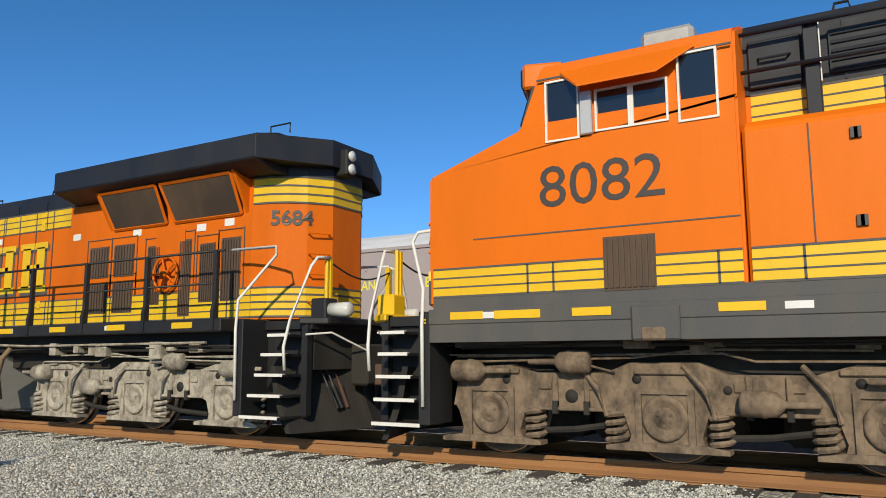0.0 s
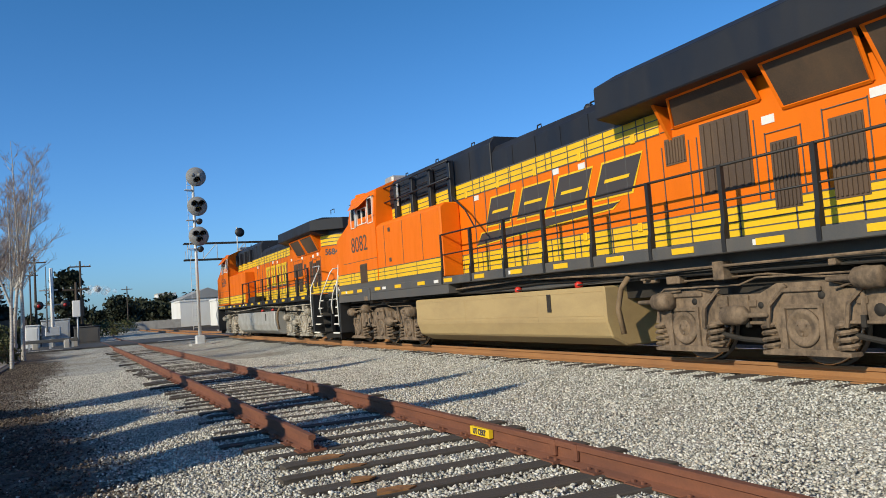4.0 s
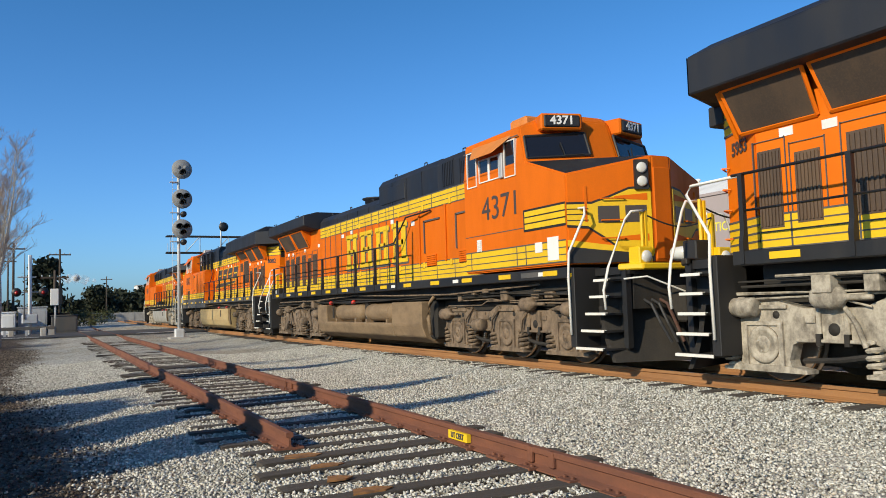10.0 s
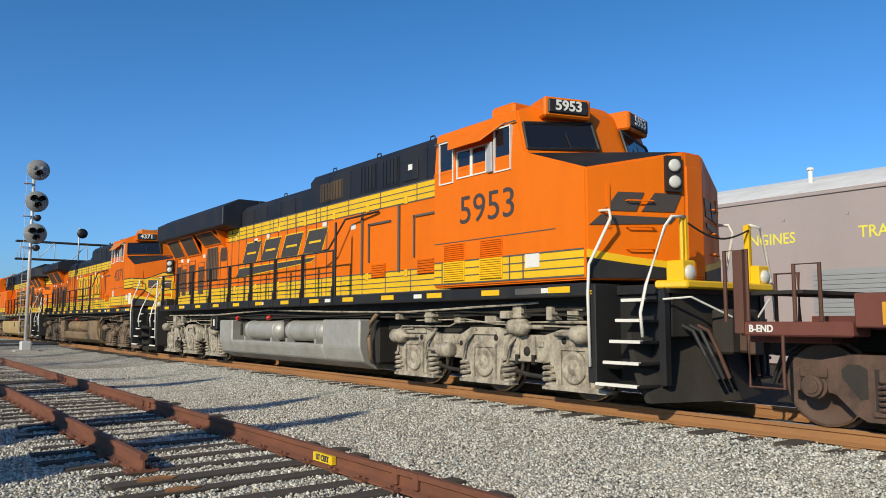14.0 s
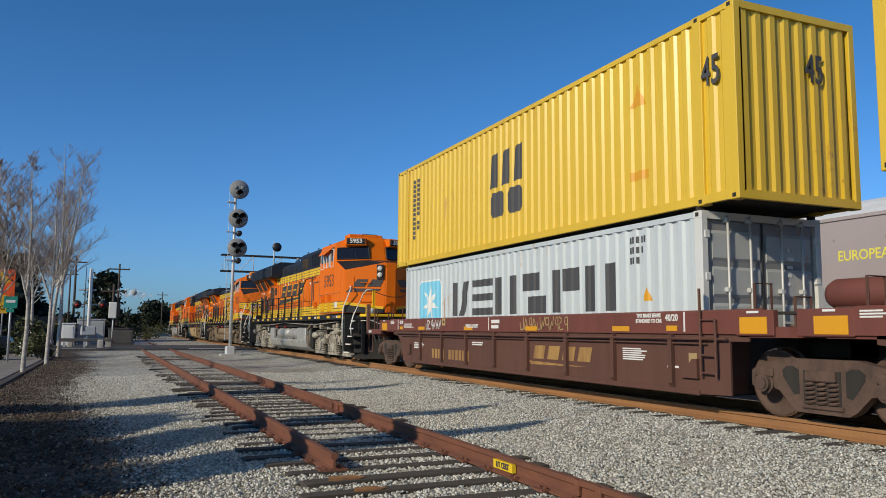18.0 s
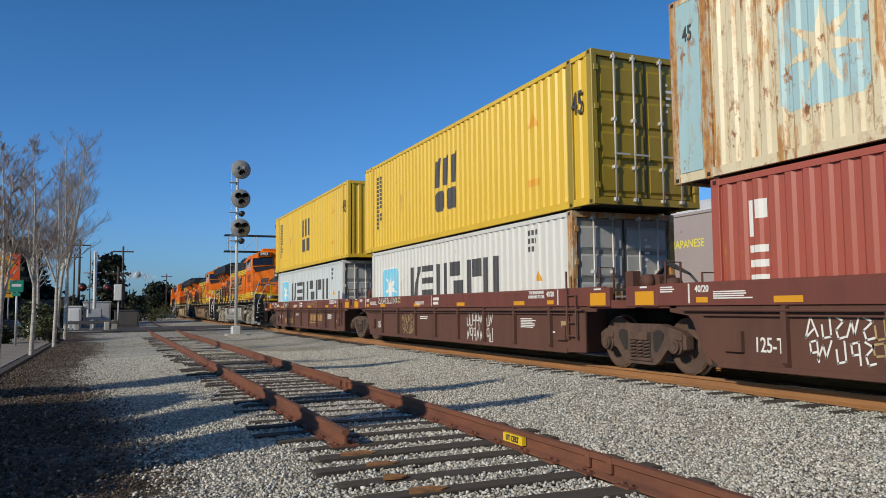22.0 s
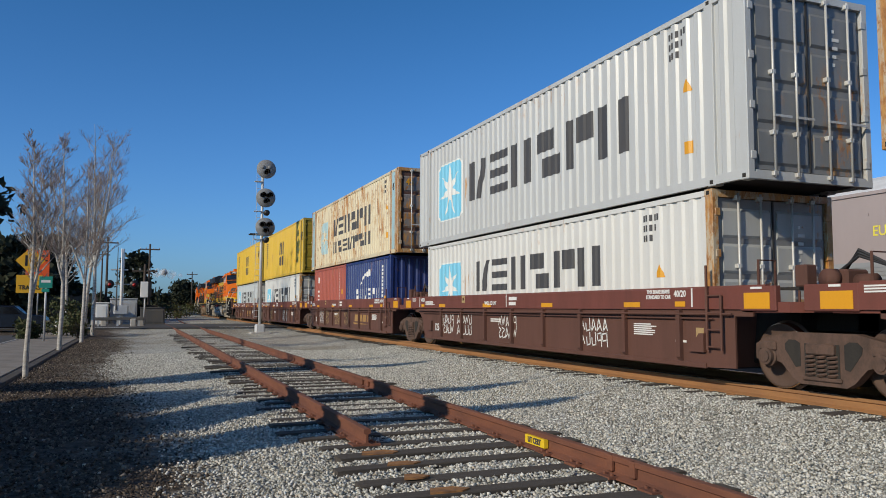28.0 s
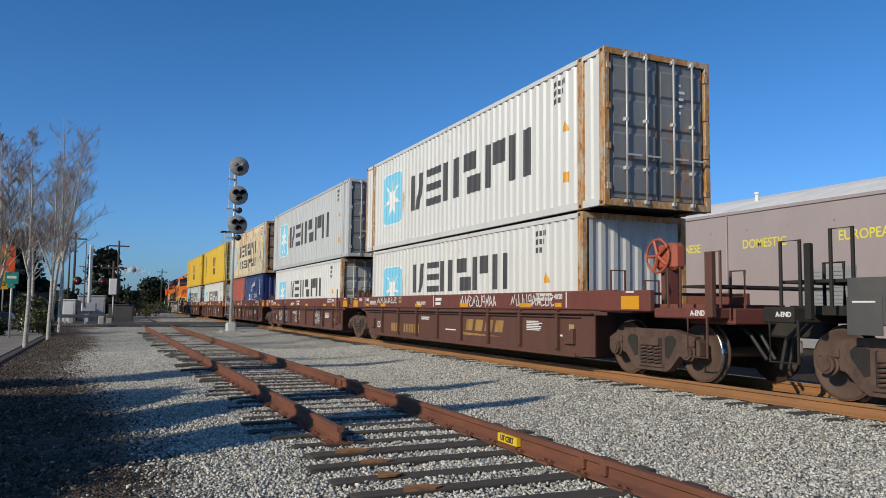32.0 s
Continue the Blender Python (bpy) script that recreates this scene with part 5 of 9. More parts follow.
    # lower vents, braces and ribs on the reversed engines
    for y in (2.7, 4.1):
        part("panel_rib", B(*sorted((s * 1.0, s * 1.04)), y - 0.03, y + 0.03, 2.1, 3.42, bevel=0.008), ORANGE if number == "4371" else SILL, L)
    for y0, y1 in ((3.1, 3.6), (4.75, 5.3)):
        louvre_panel(L, "hood_vent", y0, y1, 2.02, 2.3, 1.02, near, OLDORANGE, False, 6)
        bm = B(*sorted((s * 1.0, s * 1.03)), y0 - 0.15, y0 - 0.11, 2.35, 3.15)
        box(bm, *sorted((s * 1.0, s * 1.03)), y0 - 0.15, y1 + 0.2, 3.11, 3.15)
        part("conduit", bm, SILL, L)
    part("brace", T([(s * 1.48, 1.3, 2.62), (s * 1.3, 1.75, 2.7), (s * 1.2, 2.3, 3.3), (s * 1.05, 3.4, 3.36)], 0.022, 6), BLACK, L)
    part("end_stanchion", T([(s * 1.5, 2.42, 1.66), (s * 1.5, 2.44, 3.2)], 0.03, 6), BLACK, L)


LOCOS, ROLLERS = [], []
loco("5684", "old", 0, 17.45, CREAM, SILVER, "orange diesel locomotive with yellow upright emblem, leading the train")
loco("8082", "new", 0, -4.85, TAN, TANKTAN, "orange diesel locomotive with dark slanted emblem and dusty tan tank")
loco("4371", "old", 180, -27.15, TAN, TANKBROWN, "weathered orange diesel locomotive running tail first, brown dusty bogies")
loco("5953", "new", 180, -49.5, CREAM, SILVER, "clean orange diesel locomotive running tail first, silver tank and cylinders")


# ---- containers ----
# A container's own space: y along the track, x across, z up from its floor, origin at the middle of its base.
CARS = []
ZU0 = 2.96
PITCH, DEEP = 0.2786, 0.033


def wave(v, half):
    """Depth of the corrugation at v along a wall that reaches from -half to half."""
    t = ((v + half) / PITCH) % 1.0
    if t < 0.34:
        return 0.0
    if t < 0.5:
        return DEEP * (t - 0.34) / 0.16
    if t < 0.84:
        return DEEP
    return DEEP * (1.0 - (t - 0.84) / 0.16)


def breaks(half):
    n = int(2 * half / PITCH) + 1
    out = [-half]
    for k in range(n):
        for q in (0.34, 0.5, 0.84, 1.0):
            v = -half + (k + q) * PITCH
            if v < half - 1e-4:
                out.append(v)
    return out + [half]


def corrugated(name, half, z0, z1, material, parent, place):
    """A corrugated sheet; place(v, depth, z) puts it into the container's space."""
    vs = breaks(half)
    verts, faces = [], []
    for v in vs:
        d = wave(v, half)
        verts += [place(v, d, z0), place(v, d, z1)]
    for i in range(len(vs) - 1):
        faces.append((2 * i, 2 * i + 2, 2 * i + 3, 2 * i + 1))
    return from_lists(name, verts, faces, material, parent)


def decal(name, polys, half, material, parent, place, lift=0.003, label=""):
    """Paint that follows the corrugation: polygons in (v, z) cut at each fold and laid on it."""
    bm = bmesh.new()
    lo, hi = 1e9, -1e9
    for poly in polys:
        bm.faces.new([bm.verts.new((p, q, 0)) for p, q in poly])
        lo, hi = min(lo, min(p for p, q in poly)), max(hi, max(p for p, q in poly))
    for v in breaks(half):
        if lo < v < hi:
            bmesh.ops.bisect_plane(bm, geom=bm.verts[:] + bm.edges[:] + bm.faces[:], plane_co=(v, 0, 0), plane_no=(1, 0, 0))
    for vert in bm.verts:
        v, z = vert.co.x, vert.co.y
        vert.co = place(v, wave(v, half) - lift, z)
    ob = part(name, bm, material, parent, label)
    return tagged(ob, kind="stuff") if name == "marking" else ob


def glyph_polys(kind, v0, v1, z0, z1):
    """Plain letter-sized shapes, no letters: posts, bars, wedges, frames."""
    w, h = v1 - v0, z1 - z0
    def r(a, b, c, d):
        return [(v0 + a * w, z0 + c * h), (v0 + b * w, z0 + c * h), (v0 + b * w, z0 + d * h), (v0 + a * w, z0 + d * h)]
    def q(*pts):
        return [(v0 + p * w, z0 + z * h) for p, z in pts]
    return {0: [r(0, .30, 0, 1), r(.62, .92, 0, 1)],
            1: [q((0, 0), (1, 0), (.68, 1), (.32, 1))],
            2: [r(0, 1, 0, .2), r(0, 1, .4, .6), r(0, 1, .8, 1)],
            3: [r(0, .3, 0, 1), r(.42, 1, .48, 1)],
            4: [r(.25, 1, 0, .42), r(0, .75, .56, 1)],
            5: [r(0, .3, 0, 1), q((.42, 0), (.72, 0), (1, 1), (.7, 1))]}[kind]


def star_polys(cv, cz, r, n=7):
    out = []
    for k in range(n):
        a = math.pi / 2 + 2 * math.pi * k / n
        b0, b1 = a - math.pi / n, a + math.pi / n
        q = r * 0.31
        out.append([(cv, cz), (cv + q * math.cos(b0), cz + q * math.sin(b0)), (cv + r * math.cos(a), cz + r * math.sin(a)), (cv + q * math.cos(b1), cz + q * math.sin(b1))])
    return out


def rusty(name, base, amount, scale=1.0):
    """Container paint with chalky fading and rust that runs down from scratches."""
    m = worn(name, base, tuple(c * 0.62 for c in base), 0.31, amount=0.35, streak=(1, 1, 0.15), scale=1.3, spec=0.6)
    nt = m.node_tree
    bsdf = nt.nodes["Principled BSDF"]
    old = bsdf.inputs["Base Color"].links[0].from_socket
    patch = tex(nt, "noise", 0.55 * scale, "Object", (1, 1, 1.3), 5, 0.6)
    runs = tex(nt, "noise", 3.0 * scale, "Object", (1, 2.4, 0.32), 10, 0.7)
    spots = tex(nt, "noise", 7.0 * scale, "Object", (1, 1, 0.6), 8, 0.7)
    area = ramp(nt, patch.outputs[0], [(0.60 - 0.28 * amount, (0, 0, 0)), (0.70 - 0.22 * amount, (1, 1, 1))])
    line = ramp(nt, runs.outputs[0], [(0.56 - 0.07 * amount, (0, 0, 0)), (0.62 - 0.06 * amount, (1, 1, 1))])
    dot = ramp(nt, spots.outputs[0], [(0.60 - 0.06 * amount, (0, 0, 0)), (0.66 - 0.05 * amount, (1, 1, 1))])
    mul = mix(nt, 1.0, area, mix(nt, 1.0, line, dot, "LIGHTEN"), "MULTIPLY")
    rust = ramp(nt, spots.outputs[0], [(0.35, (0.55, 0.30, 0.08)), (0.55, (0.42, 0.185, 0.045)), (0.75, (0.17, 0.075, 0.028))])
    nt.links.new(mix(nt, mul, old, rust), bsdf.inputs["Base Color"])
    return m


BOXYEL = rusty("container_yellow", (0.75, 0.485, 0.03), 0.04)
BOXWHITE = rusty("container_white", (0.68, 0.67, 0.63), 0.08)
BOXGREY = rusty("container_pale_grey", (0.53, 0.535, 0.52), 0.10)
BOXCREAM = rusty("container_rusty_cream", (0.73, 0.63, 0.42), 0.78)
BOXBLUEGREY = rusty("container_pale_blue_grey", (0.56, 0.60, 0.61), 0.10)
BOXRED = rusty("container_brick_red", (0.40, 0.095, 0.058), 0.12)
BOXBLUE = rusty("container_navy", (0.016, 0.035, 0.16), 0.10)
# grey door tones, set darker than the sides of their boxes
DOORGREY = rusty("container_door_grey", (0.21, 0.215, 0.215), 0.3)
# box yellow darkened, so the rear end's shade is put into its colour
DOORYELSHADED = rusty("container_door_yellow_shaded", (0.34, 0.24, 0.02), 0.15)
PANELBLUE = rusty("container_panel_blue", (0.40, 0.58, 0.60), 0.5)
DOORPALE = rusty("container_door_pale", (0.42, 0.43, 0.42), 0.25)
POSTRUST = rusty("container_post_rust", (0.52, 0.43, 0.30), 1.55, 1.6)
DOORRUST = rusty("container_door_rusted", (0.22, 0.20, 0.19), 0.9, 1.2)
STRIPEBLUE = rusty("container_chalky_blue", (0.34, 0.40, 0.52), 0.1)
SKYBLUE = mat("emblem_light_blue", (0.20, 0.56, 0.74), 0.55)
CHARCOAL = worn("container_charcoal_paint", (0.055, 0.055, 0.06), (0.14, 0.13, 0.12), 0.6, amount=0.3)
PAINTWHITE = mat("sprayed_white", (0.75, 0.74, 0.70), 0.6)
PAINTTAN = worn("sprayed_tan", (0.44, 0.31, 0.14), (0.24, 0.14, 0.07), 0.7, amount=0.7, scale=5)
PAINTFADE = worn("faded_tan", (0.40, 0.23, 0.07), (0.16, 0.07, 0.04), 0.75, amount=0.8, scale=4)
AMBER = worn("reflector_amber", (0.72, 0.33, 0.01), (0.4, 0.2, 0.03), 0.4, amount=0.3)
ROD = worn("lock_rod_zinc", (0.62, 0.62, 0.60), (0.4, 0.36, 0.3), 0.45, metal=0.3)


def container(length, height, wall, post, door, u, z, rear, label, logo=None, inner=0.0, group="containers of the train", front=None):
    """rear: 'doors' or 'sheet' for the end that faces back along the train. inner: offset of inner posts on long boxes."""
    C = empty("shipping_container", label, "container", group)
    hw, hl = 1.219, length / 2
    ps = 0.16
    fore = front or wall
    # pale doors take a dark leaf: seals, and shadow between panels, put into colour
    leaf_tone = DOORGREY if door is DOORPALE else BRONZE if door is DOORRUST else door
    for sx in (-1, 1):
        place = lambda v, d, zz, sx=sx: Vector((sx * (hw - 0.012 - d), v, zz))
        corrugated("side_wall", hl - ps, 0.14, height - 0.1, wall, C, place)
    near = lambda v, d, zz: Vector((-(hw - 0.012 - d), v, zz))
    part("roof", B(-hw + 0.04, hw - 0.04, -hl + 0.1, hl - 0.1, height - 0.05, height - 0.03), wall, C)
    part("floor", B(-hw + 0.04, hw - 0.04, -hl + 0.1, hl - 0.1, 0.05, 0.14), UNDER, C)
    for sx in (-1, 1):
        x0, x1 = sorted((sx * hw, sx * (hw - 0.07)))
        part("top_rail", B(x0, x1, -hl + 0.15, hl - 0.15, height - 0.10, height - 0.015), wall, C)
        part("bottom_rail", B(x0, x1, -hl + 0.15, hl - 0.15, 0.015, 0.15), wall, C)
        for e in (-1, 1):
            y0, y1 = sorted((e * hl, e * (hl - ps)))
            part("corner_post", B(x0 - (0.05 if sx > 0 else 0), x1 + (0.05 if sx < 0 else 0), y0, y1, 0.1, height - 0.1, bevel=0.01), post if e < 0 else fore, C)
        if inner:
            for e in (-1, 1):
                y0, y1 = e * inner - 0.09, e * inner + 0.09
                part("inner_post", B(min(sx * (hw + 0.004), sx * (hw - 0.07)), max(sx * (hw + 0.004), sx * (hw - 0.07)), y0, y1, 0.1, height - 0.05, bevel=0.008), post if e < 0 else fore, C)
    ys = [-hl, hl] + ([-inner, inner] if inner else [])
    for sx in (-1, 1):
        for y in ys:
            for zz in (0.0, height - 0.118):
                yy0, yy1 = (y, y + 0.178) if y == -hl else (y - 0.178, y) if y == hl else (y - 0.089, y + 0.089)
                bm = B(*sorted((sx * (hw + 0.003), sx * (hw - 0.162))), yy0, yy1, zz, zz + 0.118, bevel=0.012)
                cs = part("corner_casting", bm, post if y < 0 else fore, C)
                if sx < 0:
                    hole = B(-hw - 0.005, -hw + 0.01, (yy0 + yy1) / 2 - 0.035, (yy0 + yy1) / 2 + 0.035, zz + 0.03, zz + 0.09)
                    part("casting_hole", hole, UNDER, cs)
    for e in (-1, 1):
        y0, y1 = sorted((e * hl, e * (hl - 0.08)))
        part("end_header", B(-hw + 0.15, hw - 0.15, y0, y1, height - 0.12, height - 0.01), post if e < 0 else wall, C)
        part("end_sill", B(-hw + 0.15, hw - 0.15, y0, y1, 0.01, 0.14), post if e < 0 else wall, C)
        if e < 0 and rear == "doors":
            for sx in (-1, 1):
                xa, xb = sorted((sx * 0.012, sx * (hw - 0.16)))
                leaf = part("door", B(xa, xb, -hl + 0.05, -hl + 0.10, 0.16, height - 0.13), leaf_tone, C)
                rows = 4
                for k in range(rows):
                    h0 = 0.22 + (height - 0.42) * k / rows
                    h1 = 0.22 + (height - 0.42) * (k + 0.86) / rows
                    bm = bmesh.new()
                    prism(bm, [(-hl + 0.052, h0), (-hl + 0.022, h0 + 0.05), (-hl + 0.022, h1 - 0.05), (-hl + 0.052, h1)], "x", xa + 0.06, xb - 0.06)
                    part("door_panel", bm, door, leaf)
                for q in (0.3, 0.72):
                    x = xa + (xb - xa) * q
                    rod = part("lock_rod", T([(x, -hl - 0.03, 0.05), (x, -hl - 0.03, height - 0.05)], 0.019, 8), ROD, leaf)
                    for zz in (0.1, 0.7, height * 0.55, height - 0.12):
                        part("rod_bracket", B(x - 0.045, x + 0.045, -hl - 0.045, -hl + 0.05, zz - 0.035, zz + 0.035, bevel=0.008), ROD, rod)
                    part("rod_handle", B(x - 0.02, x + 0.32, -hl - 0.055, -hl - 0.03, 0.93, 0.965), ROD, rod)
                for k in range(4):
                    zz = 0.35 + k * (height - 0.7) / 3
                    xo = sx * (hw - 0.10)
                    part("hinge", B(xo - 0.05, xo + 0.05, -hl - 0.012, -hl + 0.05, zz - 0.06, zz + 0.06, bevel=0.01), post, leaf)
                part("door_seal", B(*sorted((sx * 0.0, sx * 0.014)), -hl + 0.03, -hl + 0.1, 0.16, height - 0.13), HOSE, leaf)
                bm = bmesh.new()
                for k in range(5):
                    zz = height - 0.55 - 0.13 * k
                    x = xa + (xb - xa) * 0.45
                    box(bm, x, x + 0.05 + 0.03 * ((k * 7) % 4), -hl + 0.012, -hl + 0.021, zz, zz + 0.05) if sx > 0 else None
                if sx > 0:
                    tagged(part("marking", bm, PAINTWHITE, leaf), kind="stuff")
                else:
                    bm.free()
        else:
            place_e = lambda v, d, zz, e=e: Vector((v, e * (hl - 0.02 - d), zz))
            corrugated("end_wall", hw - 0.16, 0.14, height - 0.12, door if e < 0 else wall, C, place_e)
    if inner:
        for sx in (-1, 1):
            for e in (-1, 1):
                part("twist_lock", B(*sorted((sx * (hw - 0.03), sx * (hw - 0.13))), e * 6.0 - 0.05, e * 6.0 + 0.05, -0.062 if z > ZU0 else -0.03, 0.02, bevel=0.01), UNDER, C)
    half = hl - ps
    d = decals(C, logo, half, height, near, hl) if logo else None
    CARS.append((C, u, 0, z))
    return C


def decals(C, logo, half, H, near, hl):
    """Painted shapes of one kind of container, on the side that faces the camera."""
    kind = logo[0]
    bars = []
    def block(v, z, w, h, rows, col, name="marking"):
        out = []
        rnd = random.Random(int(v * 100) + rows)
        for k in range(rows):
            ww = w * rnd.uniform(0.6, 1.0)
            zz = z - k * h / rows
            out.append([(v, zz - 0.6 * h / rows), (v + ww, zz - 0.6 * h / rows), (v + ww, zz), (v, zz)][:: 1])
        decal(name, out, half, col, C, near, 0.003)
    if kind == "star":
        rows, sq = logo[1:]
        for v0, v1, z0, z1, kinds in rows:
            w = (v0 - v1) / len(kinds)
            for k, g in enumerate(kinds):
                a = v0 - k * w
                p = glyph_polys(g, 0.04 * w, 0.88 * w, z0, z1)
                for poly in p:
                    decal("emblem_block", [[(a - x, z) for x, z in poly]], half, CHARCOAL, C, near, 0.003, "dark painted block shape")
        c0, c1, q0, q1 = sq
        r = 0.12
        oct_ = [(c0 - r, q0), (c1 + r, q0), (c1, q0 + r), (c1, q1 - r), (c1 + r, q1), (c0 - r, q1), (c0, q1 - r), (c0, q0 + r)]
        edge = [(c0 - r + 0.04, q0 - 0.04), (c1 + r - 0.04, q0 - 0.04), (c1 - 0.04, q0 + r - 0.04), (c1 - 0.04, q1 - r + 0.04), (c1 + r - 0.04, q1 + 0.04), (c0 - r + 0.04, q1 + 0.04), (c0 + 0.04, q1 - r + 0.04), (c0 + 0.04, q0 + r - 0.04)]
        old = sq[0] == 4.75
        decal("emblem_border", [edge], half, BOXCREAM if old else PAINTWHITE, C, near, 0.003, "white border of the square")
        e = decal("emblem_square", [oct_], half, PANELBLUE if old else SKYBLUE, C, near, 0.005, "light blue square")
        decal("emblem_star", star_polys((c0 + c1) / 2, (q0 + q1) / 2, min(abs(c0 - c1), q1 - q0) * 0.48), half, BOXCREAM if old else PAINTWHITE, C, near, 0.008, "white seven-pointed star")
    elif kind == "stack":
        # curly dark block over two rounded ones
        v0, v1, z0, z1 = logo[1:]
        w, h, m = v0 - v1, z1 - z0, z0 + 0.46 * (z1 - z0)
        for k in range(3):
            a = v0 - w * (0.04 + 0.33 * k)
            decal("emblem_block", [[(a, m), (a - 0.21 * w, m), (a - 0.25 * w, z1), (a - 0.04 * w, z1 - 0.05 * h)]], half, CHARCOAL, C, near, 0.003, "dark painted block shape")
        for a in (v0 - 0.06 * w, v0 - 0.54 * w):
            b, lo, hi, c = a - 0.38 * w, z0, m - 0.08 * h, 0.1
            decal("emblem_block", [[(a - c, lo), (b + c, lo), (b, lo + c), (b, hi - c), (b + c, hi), (a - c, hi), (a, hi - c), (a, lo + c)]], half, CHARCOAL, C, near, 0.003, "dark painted block shape")
        col = []
        for k in range(13):
            if k != 99:
                zz = H - 0.45 - k * 0.135
                col.append([(hl - 1.25, zz - 0.10), (hl - 1.36, zz - 0.10), (hl - 1.36, zz), (hl - 1.25, zz)])
            if k < 11 and k != 8:
                col.append([(hl - 1.55, zz - 0.10), (hl - 1.66, zz - 0.10), (hl - 1.66, zz), (hl - 1.55, zz)])
        decal("marking", col, half, CHARCOAL, C, near, 0.003, "two columns of dark marks")
        tri = -hl + 2.2
        decal("warning_triangle", [[(tri + 0.2, H - 1.0), (tri - 0.2, H - 1.0), (tri, H - 0.62)]], half, AMBER, C, near, 0.003)
        decal("warning_label", [[(tri + 0.22, H - 2.25), (tri - 0.22, H - 2.25), (tri - 0.22, H - 2.1), (tri + 0.22, H - 2.1)]], half, AMBER, C, near, 0.003)
        lettering("size_mark", "45", 0.62, Matrix.Translation((-1.232, -hl + 0.47, H - 0.95)) @ pose(0, 0, 0, 90, 0, -90), CHARCOAL, C, "dark painted size figures", 0.62, 0.006)
        if C.name == "shipping_container":
            lettering("size_mark", "45", 0.62, Matrix.Translation((0.35, -hl + 0.008, H - 0.85)) @ pose(0, 0, 0, 90, 0, 0), CHARCOAL, C, "dark painted size figures", 0.62, 0.006)
        return
    elif kind == "swoosh":
        decal("emblem_sweep", [[(0.86, 1.62), (0.62, 1.9), (0.3, 2.06), (-0.05, 2.12), (-0.3, 2.22), (-0.55, 2.18), (-0.45, 1.98), (-0.2, 1.92), (0.1, 2.0), (0.45, 1.88), (0.7, 1.7)]], half, PAINTWHITE, C, near, 0.003, "white sweeping shape")
        for k, g in enumerate((4, 0, 5, 2, 3, 0)):
            a = 1.5 - k * 0.55
            for poly in glyph_polys(g, 0, 0.46, 1.07, 1.5):
                decal("emblem_block", [[(a - x, z) for x, z in poly]], half, PAINTWHITE, C, near, 0.003, "white painted block shape")
        for k in range(20):
            a = 2.75 - k * PITCH
            if a > -2.75:
                decal("faded_stripe", [[(a, 0.16), (a - 0.035, 0.16), (a - 0.035, H - 0.12), (a, H - 0.12)]], half, STRIPEBLUE, C, near, 0.002)
        for c in (-2.0, -2.4):
            decal("marking", [[(c, 2.2 - 0.13 * k), (c - 0.09, 2.2 - 0.13 * k), (c - 0.09, 2.29 - 0.13 * k), (c, 2.29 - 0.13 * k)] for k in range(10)], half, PAINTWHITE, C, near, 0.004)
        decal("warning_label", [[(-2.3, 0.95), (-2.5, 0.95), (-2.5, 1.2), (-2.3, 1.2)]], half, AMBER, C, near, 0.004)
        return
    elif kind == "lessor":
        for k, g in enumerate((3, 2, 5)):
            for poly in glyph_polys(g, 0, 0.32, 0, 0.5):
                decal("emblem_block", [[(2.35 - x, 1.7 - 0.62 * k + z) for x, z in poly]], half, PAINTWHITE, C, near, 0.003, "white painted block shape")
        decal("marking", [[(-1.9, 2.2 - 0.12 * k), (-1.98, 2.2 - 0.12 * k), (-1.98, 2.28 - 0.12 * k), (-1.9, 2.28 - 0.12 * k)] for k in range(14)], half, PAINTWHITE, C, near, 0.003)
        decal("warning_label", [[(-2.3, 1.35), (-2.5, 1.35), (-2.5, 1.55), (-2.3, 1.55)]], half, AMBER, C, near, 0.003)
        return
    if kind == "star":
        tri = -hl + 1.3
        decal("warning_triangle", [[(tri + 0.11, H - 1.3), (tri - 0.11, H - 1.3), (tri, H - 1.08)]], half, AMBER, C, near, 0.003)
        decal("warning_label", [[(tri + 0.1, H - 2.3), (tri - 0.1, H - 2.3), (tri - 0.1, H - 2.1), (tri + 0.1, H - 2.1)]], half, AMBER, C, near, 0.003)
        marks = []
        for k in range(3):
            for j in range(5 - k):
                v = -hl + 1.75 - 0.1 * j
                marks.append([(v, H - 0.34 - 0.17 * k), (v - 0.045, H - 0.34 - 0.17 * k), (v - 0.045, H - 0.23 - 0.17 * k), (v, H - 0.23 - 0.17 * k)])
        decal("marking", marks, half, CHARCOAL, C, near, 0.003, "small dark code marks")


H1, H2 = 2.591, 2.896
ZL, ZU = 0.33, 2.952
L40, L45, L20 = 12.192, 13.716, 6.058
UNITS = [-70.48, -86.24, -102.1, -117.96, -133.82]
SIX = (5, 2, 0, 4, 3, 0)


def star_mark(v0, v1, z0, z1, sq, more=()):
    return ("star", ((v0, v1, z0, z1, SIX),) + more, sq)


container(L45, H2, BOXYEL, BOXYEL, BOXYEL, UNITS[0] + 0.08, ZU + 0.03, "sheet", "yellow corrugated forty-five-foot container with dark stacked emblem", ("stack", 0.86, -0.84, 0.7, 2.2), 6.096)
container(L45, H2, BOXYEL, DOORYELSHADED, DOORYELSHADED, UNITS[1], ZU, "doors", "yellow corrugated forty-five-foot container with barred rear doors", ("stack", 0.7, -0.9, 0.7, 2.15), 6.096)
rusty_box = container(L45, H2, BOXCREAM, POSTRUST, DOORRUST, UNITS[2], ZU, "doors", "cream corrugated container heavily streaked with rust", star_mark(2.45, -3.6, 1.3, 2.05, (4.75, 3.45, 0.63, 2.1), ((2.45, -3.6, 0.55, 1.05, (0, 4, 2, 5, 3, 4, 0)),)), 6.096, front=POSTRUST)
